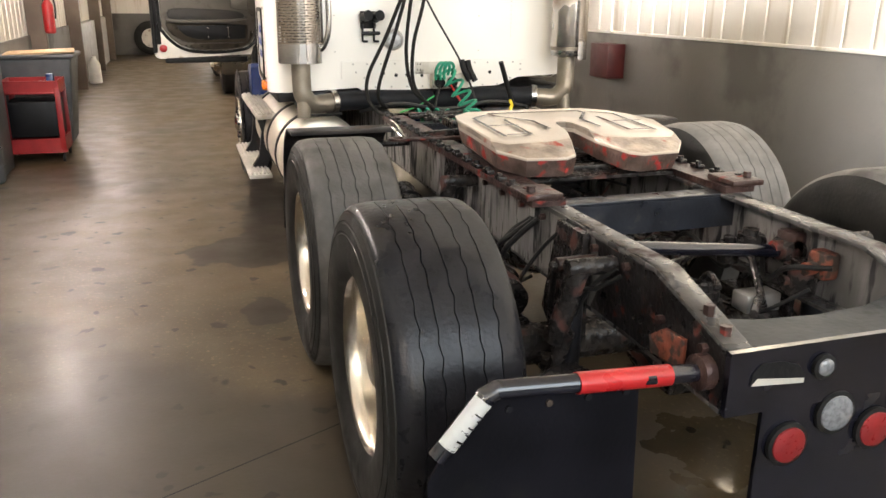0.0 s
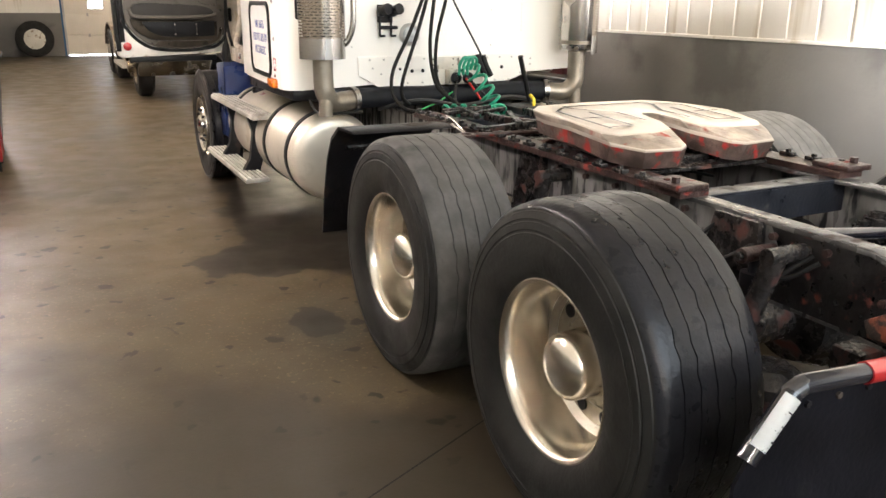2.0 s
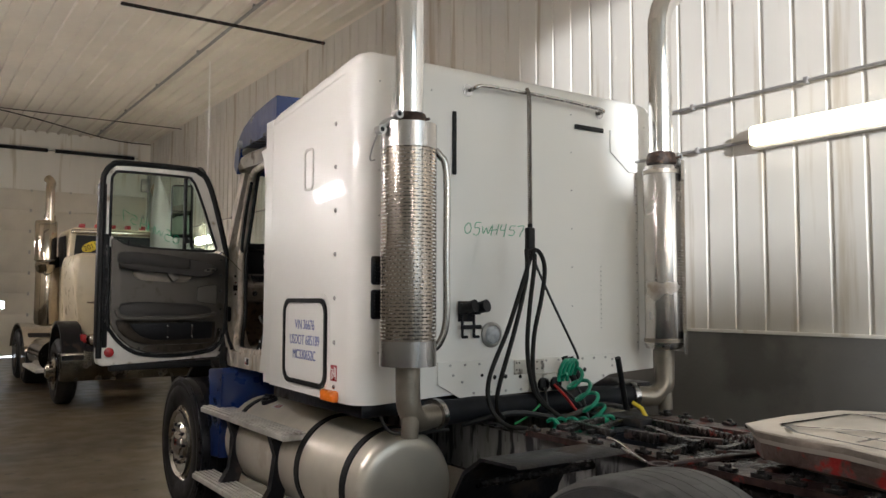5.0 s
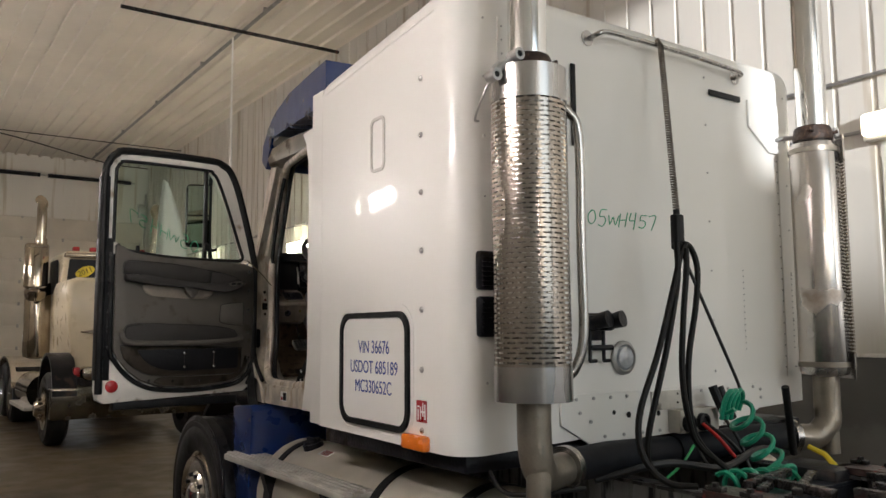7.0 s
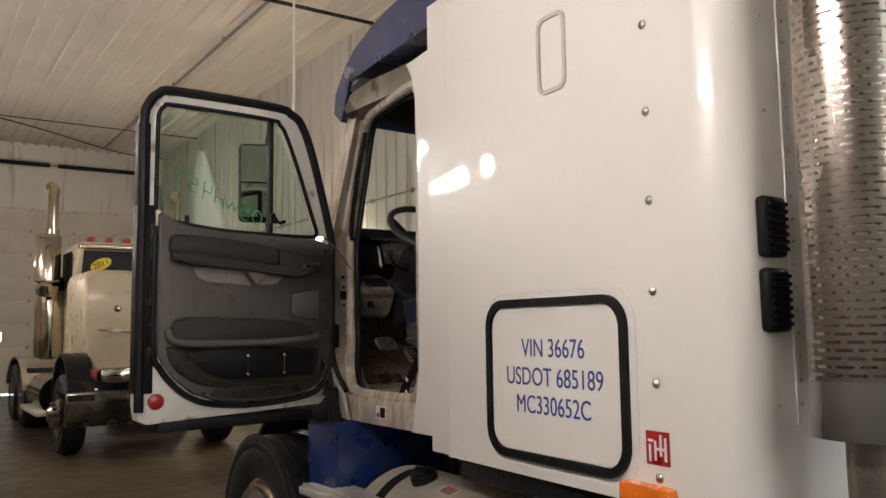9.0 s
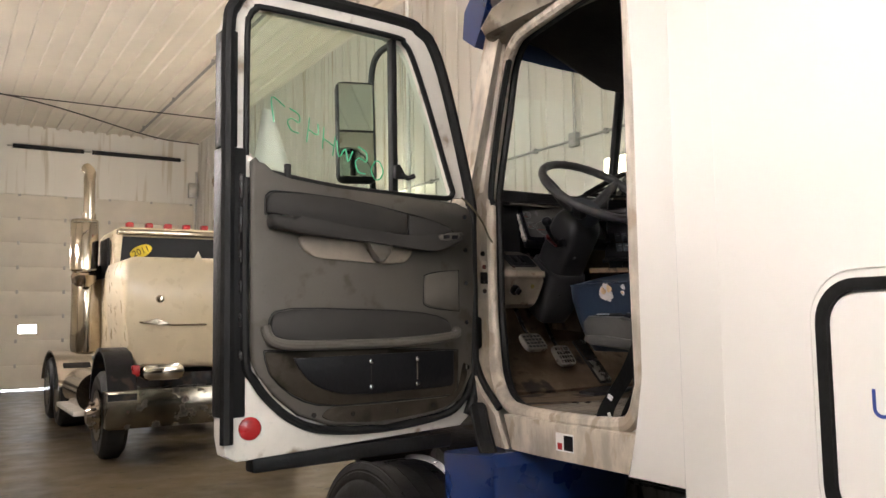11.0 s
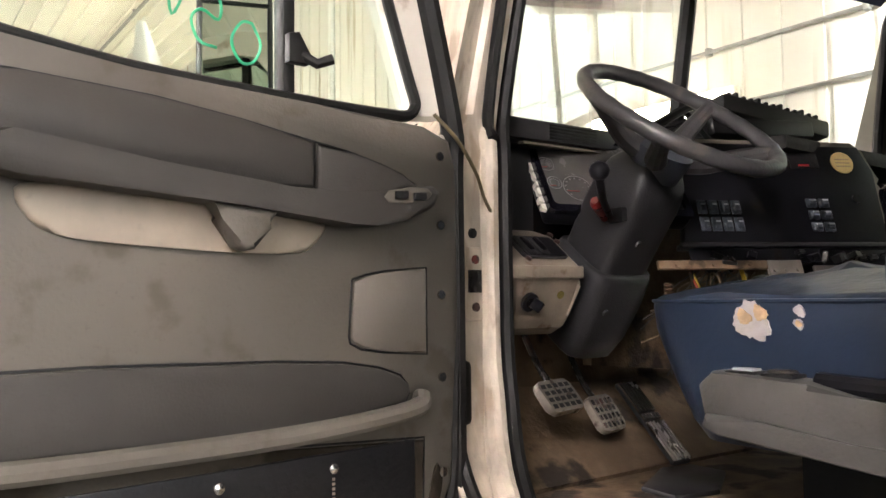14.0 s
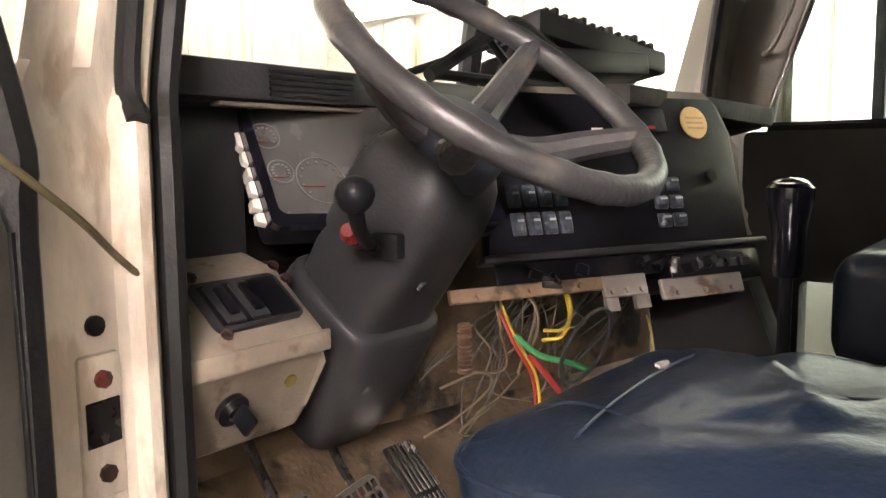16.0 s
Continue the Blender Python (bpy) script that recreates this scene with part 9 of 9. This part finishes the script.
# passenger side: grab handle on the pillar, black belt strip behind the door
bm = bmesh.new()
sweep(bm, smooth_line([(0.875, 5.54, 2.50), (0.852, 5.545, 2.45), (0.850, 5.565, 2.37), (0.850, 5.60, 2.29), (0.854, 5.62, 2.268), (0.875, 5.635, 2.265)], 6), 0.0065, 10)
part("grab_handle", bm, TRIMGREY, truck, "grey grab handle on the passenger pillar")
bm = bmesh.new()
box(bm, 1.0, 1.03, 5.375, 5.405, 2.0, 2.75, 0.006)
part("mirror_post", bm, BLACK, truck, "black mirror post outside the passenger window")
bm = bmesh.new()
sweep(bm, smooth_line([(-0.955, 4.90, 1.33), (-0.96, 4.872, 1.42), (-0.96, 4.870, 1.9), (-0.96, 4.868, 2.50), (-0.955, 4.895, 2.61)], 5), 0.009, 10)
part("post_seal", bm, RUBBER_TRIM, truck, "ribbed black seal along the rear door post")

# ==== the other truck, nose towards the camera ====
ft = thing("parked_truck", (0.12, 13.1, 0), "cream conventional truck with chrome stack and bumper", "truck")

def fp(name, bm, m, parent=None, lab="", smooth=35.0):
    return part(name, bm, m, parent or ft, lab, smooth)


bm = bmesh.new()
prism(bm, rounded(-1.12, 1.12, 0.40, 0.84, 0.03), "y", -0.05, 0.30, bevel=0.01)
fp("bumper", bm, DARKCHROME, None, "dark chrome front bumper, floor reflection put into its colour")
bm = bmesh.new()
vs = [(-0.72, 1.05), (-0.80, 1.3), (-0.86, 1.7), (-0.90, 2.25), (-0.86, 2.38), (-0.76, 2.42), (-0.04, 2.42), (0.0, 2.36), (0.04, 2.42), (0.76, 2.42), (0.86, 2.38), (0.90, 2.25), (0.86, 1.7), (0.80, 1.3), (0.72, 1.05)]
prism(bm, vs, "y", 0.30, 1.55, bevel=0.08)
hood = fp("hood", bm, CREAM, None, "rounded cream hood with chrome latches", 50)
for x, z in ((-0.46, 1.90),):
    bm = bmesh.new()
    lathe(bm, [(0.30, 0.05), (0.27, 0.045), (0.25, 0.02), (0.249, 0.001)], (x, 0, z), "y", 20)
    fp("ornament", bm, FARCHROME, hood, "round chrome ornament")
bm = bmesh.new()
sweep(bm, [(-0.70, 0.28, 1.62), (-0.3, 0.26, 1.58), (0.1, 0.26, 1.58)], 0.012, 8)
prism(bm, [(-0.68, 1.62), (-0.5, 1.66), (-0.36, 1.60), (-0.5, 1.58)], "y", 0.25, 0.29)
fp("emblem", bm, FARCHROME, hood, "chrome hood emblem bar")
for s in (-1, 1):
    bm = bmesh.new()
    prism(bm, rounded(*sorted((s * 0.22, s * 0.70)), 0.93, 1.12, 0.07), "y", 0.05, 0.34, bevel=0.02)
    hl = fp("headlamp", bm, FARCHROME, None, "rounded chrome headlamp pod")
    bm = bmesh.new()
    box(bm, *sorted((s * 0.73, s * 0.82)), 0.04, 0.12, 0.98, 1.12, 0.02)
    fp("turn_signal", bm, RED, hl, "red marker lens")
    # wheels and fenders
    for y, r, w in ((0.55, 0.52, 0.28), (4.3, 0.52, 0.5), (5.6, 0.52, 0.5)):
        bm = bmesh.new()
        xo = s * 1.12
        lathe(bm, [(xo - s * 0.02, 0.30), (xo, 0.36), (xo, 0.46), (xo - s * 0.04, 0.51), (xo - s * 0.06, r), (xo - s * (w - 0.05), r), (xo - s * w, 0.46), (xo - s * w, 0.30)], (0, y, 0.52), "x", 40, close=True)
        wh = fp("wheel", bm, RUBBER, None, "black truck tyre with polished rim")
        bm = bmesh.new()
        d = 0.02 if y < 1 else -0.12
        lathe(bm, [(xo, 0.30), (xo - s * 0.03, 0.27), (xo + s * d, 0.17), (xo + s * (d + 0.06), 0.12), (xo + s * (d + 0.10), 0.09), (xo + s * (d + 0.10), 0.001)], (0, y, 0.52), "x", 32)
        fp("rim", bm, FARCHROME, wh)
        if y < 1:
            for i in range(10):
                a = 2 * math.pi * i / 10
                bm = bmesh.new()
                c = Vector((xo + s * 0.02, y + 0.15 * math.cos(a), 0.52 + 0.15 * math.sin(a)))
                rod(bm, c, c + Vector((s * 0.06, 0, 0)), 0.018, 6)
                fp("lug_nut", bm, STEEL, wh)
    bm = bmesh.new()
    n = 14
    arc = [(0.58 + 0.66 * math.cos(radians(a)), 0.60 + 0.72 * math.sin(radians(a))) for a in [5 + 165 * i / n for i in range(n + 1)]]
    inn = [(0.58 + 0.62 * math.cos(radians(a)), 0.60 + 0.68 * math.sin(radians(a))) for a in [5 + 165 * i / n for i in range(n + 1)]][::-1]
    prism(bm, arc + inn, "x", *sorted((s * 0.78, s * 1.10)))
    fp("fender", bm, BLACK, None, "dark wheel arch fender", 50)
    bm = bmesh.new()
    arc = [(4.95 + 1.25 * math.cos(radians(a)), 0.50 + 0.68 * math.sin(radians(a))) for a in [15 + 150 * i / n for i in range(n + 1)]]
    inn = [(y, z - 0.03) for y, z in arc][::-1]
    prism(bm, arc + inn, "x", *sorted((s * 0.62, s * 1.16)))
    fp("rear_fender", bm, ALU, None, "bright polished full rear fender", 60)
    # step, tank
    bm = bmesh.new()
    lathe(bm, [(2.0, 0.001), (2.0, 0.29), (3.4, 0.29), (3.4, 0.001)], (s * 0.86, 0, 0.66), "y", 28)
    fp("fuel_tank", bm, FARCHROME, None, "polished fuel tank")
    bm = bmesh.new()
    box(bm, *sorted((s * 1.08, s * 1.25)), 1.5, 3.2, 0.42, 0.48, 0.01)
    fp("step", bm, ALU_STEP)
    # stacks
    cx = s * 0.95
    bm = bmesh.new()
    sweep(bm, smooth_line([(cx, 2.6, 1.3), (cx, 2.6, 2.8), (cx, 2.6, 3.55), (cx, 2.62, 3.70), (cx - s * 0.02, 2.68, 3.82), (cx + s * 0.03, 2.76, 3.90)], 4), 0.08, 18)
    stk = fp("exhaust_pipe", bm, FARCHROME, None, "tall chrome exhaust stack")
    bm = bmesh.new()
    lathe(bm, [(1.18, 0.10), (1.22, 0.20), (1.30, 0.215), (2.36, 0.215), (2.44, 0.19), (2.46, 0.10)], (cx, 2.6, 0), "z", 32)
    rod(bm, (cx, 2.6, 2.44), (cx, 2.6, 3.2), 0.10, 28)
    fp("muffler", bm, FARCHROME, stk, "steel muffler shield")
    bm = bmesh.new()
    lathe(bm, [(2.12, 0.001), (2.13, 0.09), (2.19, 0.15), (2.28, 0.17), (2.34, 0.14), (2.36, 0.185), (3.04, 0.185), (3.07, 0.17), (3.09, 0.001)], (cx + s * 0.10, 2.28, 0), "z", 32)
    fp("air_cleaner", bm, FARCHROME, None, "chrome air cleaner canister")
    # mirror arms and roof lamps
    bm = bmesh.new()
    sweep(bm, [(s * 0.95, 1.9, 2.35), (s * 1.2, 1.8, 2.3)], 0.012, 6)
    fp("mirror_arm", bm, STEEL)
    bm = bmesh.new()
    sweep(bm, [(s * 0.95, 1.9, 3.0), (s * 1.25, 1.8, 2.98)], 0.012, 6)
    fp("mirror_arm", bm, STEEL)
bm = bmesh.new()
prism(bm, [(-0.76, 0.95), (0.76, 0.95), (0.78, 2.2), (0.72, 2.86), (0.66, 2.94), (-0.66, 2.94), (-0.72, 2.86), (-0.78, 2.2)], "y", 1.75, 3.1, bevel=0.03)
cabf = fp("cab", bm, CREAM, None, "cream cab", 40)
bm = bmesh.new()
prism(bm, [(-0.68, 2.30), (0.68, 2.30), (0.64, 2.80), (-0.64, 2.80)], "y", 1.735, 1.745)
fp("windshield", bm, DOORBLACK, cabf, "dark windshield")
bm = bmesh.new()
lathe(bm, [(1.725, 0.001), (1.725, 0.1), (1.733, 0.1), (1.733, 0.001)], (0, 0, 0), "y", 24)
for v in bm.verts:
    x, z = v.co.x * 1.6, v.co.z * 0.85
    v.co.x, v.co.z = x * 0.88 - z * 0.42 - 0.40, x * 0.42 + z * 0.88 + 2.60
ov = fp("oval_sign", bm, YELLOW, cabf, "yellow oval sign in the windshield")
text_mesh("sign_text", "2011", 0.12, Matrix.Translation((-0.40, 1.722, 2.60)) @ pose(0, 0, 0, 90, -25, 0), DOORBLACK, ov, 0.0006, "black numerals")
bm = bmesh.new()
box(bm, -0.72, 0.72, 1.62, 1.80, 2.82, 2.90, 0.02)
fp("visor", bm, FARCHROME, cabf, "chrome visor")
for x in (-0.52, -0.26, 0.0, 0.26, 0.52):
    bm = bmesh.new()
    box(bm, x - 0.05, x + 0.05, 1.85, 1.98, 2.94, 3.02, 0.02)
    fp("roof_lamp", bm, RED, cabf, "red cab roof lamp")
for s in (-1, 1):
    bm = bmesh.new()
    prism(bm, [(1.9, 2.25), (2.7, 2.25), (2.65, 2.8), (2.0, 2.8)], "x", *sorted((s * 0.765, s * 0.785)))
    fp("side_window", bm, DOORBLACK, cabf, "dark side window")
bm = bmesh.new()
box(bm, -0.43, 0.43, 0.3, 6.6, 0.75, 1.0, 0.01)
fp("frame", bm, BLACK, None, "black chassis frame")

# ==== along the left wall ====
for y in (10.4, 14.9, 19.4, 23.2):
    bm = bmesh.new()
    box(bm, XL + 0.0, XL + 0.26, y, y + 0.14, 0, ZC - 0.03, 0.006)
    structure("post", bm, mat("brown_painted_post", (0.15, 0.115, 0.09), 0.5, 0, 0.2, 2), "dark brown wall post")
bm = bmesh.new()
box(bm, XL + 0.05, XL + 0.12, 15.6, 22.8, 0.0, 1.2, 0.01)
structure("wall_panel", bm, GALV, "grey metal sheet along the wall")
# red service cart
cart = thing("service_cart", (-3.28, 7.42, 0), "red metal two-tier service cart", "cart")
for z0, z1 in ((0.10, 0.26), (0.74, 0.88)):
    bm = bmesh.new()
    box(bm, -0.30, 0.28, -0.24, 0.30, z0, z0 + 0.02, 0.004)
    for x0, x1, y0, y1 in ((-0.30, -0.285, -0.24, 0.30), (0.265, 0.28, -0.24, 0.30), (-0.285, 0.265, -0.24, -0.225), (-0.285, 0.265, 0.285, 0.30)):
        box(bm, x0, x1, y0, y1, z0 + 0.02, z1)
    part("tray", bm, RED_PAINT, cart)
for x in (-0.285, 0.25):
    for y in (-0.23, 0.27):
        bm = bmesh.new()
        box(bm, x - 0.02, x + 0.035, y - 0.012, y + 0.03, 0.12, 0.80, 0.004)
        part("leg", bm, RED_PAINT, cart)
        bm = bmesh.new()
        rod(bm, (x - 0.012, y, 0.05), (x + 0.012, y, 0.05), 0.05, 16)
        part("caster", bm, RUBBER, cart)
bm = bmesh.new()
box(bm, -0.27, 0.25, -0.20, 0.26, 0.27, 0.66, 0.02)
part("dark_load", bm, DOORBLACK, cart, "dark boxes stored on the lower tray")
for nm, m, b in (("yellow_tape_roll", YELLOW, (-0.10, -0.02, -0.1, -0.03, 0.76, 0.83)), ("white_box", WHITE_TAPE, (0.05, 0.2, -0.1, 0.02, 0.76, 0.86)), ("blue_bottle", BLUE, (0.12, 0.2, 0.08, 0.16, 0.76, 0.93))):
    t = thing(nm, (-3.28, 7.42, 0.0), "small " + nm.replace("_", " ") + " on the cart tray", nm.split("_")[1])
    bm = bmesh.new()
    box(bm, *b, 0.012)
    part("body", bm, m, t)
# grey wheeled bin with a lid
bin_ = thing("waste_bin", (-3.34, 8.45, 0), "large grey plastic waste bin with closed lid", "bin")
bm = bmesh.new()
lo, hi = [(-0.30, -0.30), (0.30, -0.30), (0.30, 0.30), (-0.30, 0.30)], [(-0.40, -0.38), (0.40, -0.38), (0.40, 0.38), (-0.40, 0.38)]
A = [bm.verts.new((x, y, 0.04)) for x, y in lo]
B = [bm.verts.new((x, y, 1.06)) for x, y in hi]
bm.faces.new(A[::-1])
bm.faces.new(B)
for i in range(4):
    bm.faces.new((A[i], A[(i + 1) % 4], B[(i + 1) % 4], B[i]))
bmesh.ops.bevel(bm, geom=bm.edges[:], offset=0.03, segments=3, profile=0.5, affect="EDGES")
part("tub", bm, PLASTIC_GREY, bin_)
bm = bmesh.new()
box(bm, -0.43, 0.43, -0.41, 0.41, 1.05, 1.10, 0.02)
part("lid", bm, PLASTIC_GREY, bin_)
board = thing("cardboard_sheet", (-3.34, 8.45, 1.10), "sheet of brown cardboard lying on the bin", "cardboard")
bm = bmesh.new()
box(bm, -0.36, 0.40, -0.36, 0.34, 0.0, 0.02, 0.003, m=pose(0, 0, 0.0, 0, -2, 6))
part("sheet", bm, CARD, board)
# small galvanised can
can = thing("metal_can", (-3.60, 6.2, 0), "small dented dark grey can on the floor", "can")
bm = bmesh.new()
lathe(bm, [(0.0, 0.14), (0.02, 0.155), (0.16, 0.158), (0.165, 0.164), (0.175, 0.164), (0.18, 0.158), (0.32, 0.158), (0.33, 0.165), (0.34, 0.16), (0.34, 0.15), (0.04, 0.14)], (0, 0, 0), "z", 28)
part("body", bm, PLASTIC_GREY, can)
# grey cabinet edge at the near wall
cab_ = thing("steel_locker", (-3.60, 6.75, 0), "dark grey steel locker against the wall", "locker")
bm = bmesh.new()
box(bm, -0.12, 0.10, -0.30, 0.24, 0.0, 1.02, 0.008)
part("body", bm, PLASTIC_GREY, cab_)
# fire extinguisher
fe = thing("fire_extinguisher", (-3.42, 10.33, 1.25), "red fire extinguisher hanging on a post", "extinguisher")
bm = bmesh.new()
lathe(bm, [(0.0, 0.06), (0.02, 0.075), (0.38, 0.075), (0.44, 0.04), (0.48, 0.025)], (0, 0, 0), "z", 20)
part("cylinder", bm, RED, fe)
bm = bmesh.new()
sweep(bm, smooth_line([(0, 0, 0.48), (0.05, -0.03, 0.52), (0.10, -0.05, 0.40), (0.09, -0.05, 0.2)], 5), 0.012, 8)
part("hose", bm, RUBBER_TRIM, fe)
# spare truck wheel leaning on the far wall
sp = thing("spare_wheel", (-2.52, 25.22, 0.52), "old truck tyre on a white rim leaning at the wall", "wheel")
bm = bmesh.new()
lathe(bm, [(-0.13, 0.29), (-0.15, 0.36), (-0.14, 0.45), (-0.10, 0.52), (0.10, 0.52), (0.14, 0.45), (0.15, 0.36), (0.13, 0.29)], (0, 0, 0), "y", 40, close=True)
part("tyre", bm, RUBBER, sp)
bm = bmesh.new()
lathe(bm, [(-0.13, 0.30), (-0.10, 0.26), (-0.03, 0.24), (-0.03, 0.11), (0.10, 0.11)], (0, 0, 0), "y", 36)
part("rim", bm, WHITE_DIRTY, sp, "white steel rim")
bm = bmesh.new()
rod(bm, (0, -0.04, 0), (0, -0.034, 0), 0.11, 24)
part("hub_hole", bm, DOORBLACK, sp)
tarp = thing("white_jug", (-3.45, 16.2, 0), "white plastic jug on the floor", "jug")
bm = bmesh.new()
lathe(bm, [(0.0, 0.12), (0.02, 0.13), (0.4, 0.12), (0.5, 0.05), (0.55, 0.05)], (0, 0, 0), "z", 20)
part("body", bm, WHITE_TAPE, tarp)

# ==== right wall fittings ====
rb = thing("red_cabinet", (XR - 0.19, 6.45, 0.86), "red steel wall cabinet", "cabinet")
bm = bmesh.new()
box(bm, -0.10, 0.13, -0.22, 0.22, 0.0, 0.40, 0.01)
part("body", bm, DARKRED, rb)
for z in (3.58, 3.14):
    bm = bmesh.new()
    ya, yb = (YB + 0.2, YF - 0.3) if z > 3.5 else (3.95, 8.0)
    rod(bm, (XR - 0.055, ya, z), (XR - 0.055, yb, z), 0.016, 8)
    for k in range(int((yb - ya) / 1.2)):
        y = ya + 0.6 + 1.2 * k
        box(bm, XR - 0.08, XR - 0.03, y - 0.02, y + 0.02, z - 0.03, z + 0.03, 0.004)
    structure("conduit_trim", bm, CONDUIT, "grey electrical conduit along the wall")
bm = bmesh.new()
rod(bm, (XR - 0.055, 9.9, 3.58), (XR - 0.055, 9.9, 4.9), 0.016, 8)
box(bm, XR - 0.10, XR - 0.03, 9.84, 9.96, 3.50, 3.66, 0.006)
structure("conduit_trim", bm, CONDUIT, "grey conduit drop with a junction box")
# ceiling pipe on hangers, cross rod, cable
bm = bmesh.new()
rod(bm, (1.62, 2.0, ZC - 0.12), (1.62, YF - 1.0, ZC - 0.12), 0.03, 10)
for k in range(8):
    box(bm, 1.59, 1.65, 3 + 3 * k, 3.04 + 3 * k, ZC - 0.12, ZC - 0.02)
structure("ceiling_pipe_trim", bm, CONDUIT, "steel pipe hung under the ceiling")
bm = bmesh.new()
rod(bm, (-0.3, 12.85, ZC - 0.18), (3.3, 12.85, ZC - 0.18), 0.03, 10)
structure("ceiling_pipe_trim", bm, GREASE, "dark cross pipe under the ceiling")
bm = bmesh.new()
sweep(bm, smooth_line([(-3.6, 21.5, 6.45), (-1.0, 22.0, 6.35), (1.8, 24.0, 6.3), (3.2, 24.8, 6.4)], 6), 0.015, 6)
sweep(bm, [(-3.6, 21.9, 6.40), (3.3, 21.9, 6.40)], 0.012, 6)
structure("ceiling_cable_trim", bm, GREASE, "thin cables under the ceiling")
bx = thing("door_opener_box", (3.2, YF - 0.2, 5.2), "grey electrical box beside the door", "electrical box")
bm = bmesh.new()
box(bm, -0.12, 0.12, -0.08, 0.08, -0.2, 0.2, 0.01)
part("body", bm, GALV, bx)
# saw-cut joints in the slab
bm = bmesh.new()
for a, b in (((XL, -0.62), (1.6, 1.95)),):
    d = (Vector((*b, 0)) - Vector((*a, 0))).normalized()
    w = Vector((-d.y, d.x, 0)) * 0.004
    pa, pb = Vector((*a, 0.0008)), Vector((*b, 0.0008))
    bm.faces.new([bm.verts.new(p) for p in (pa - w, pb - w, pb + w, pa + w)])
structure("floor_joint", bm, DOORBLACK, "thin crack across the slab")
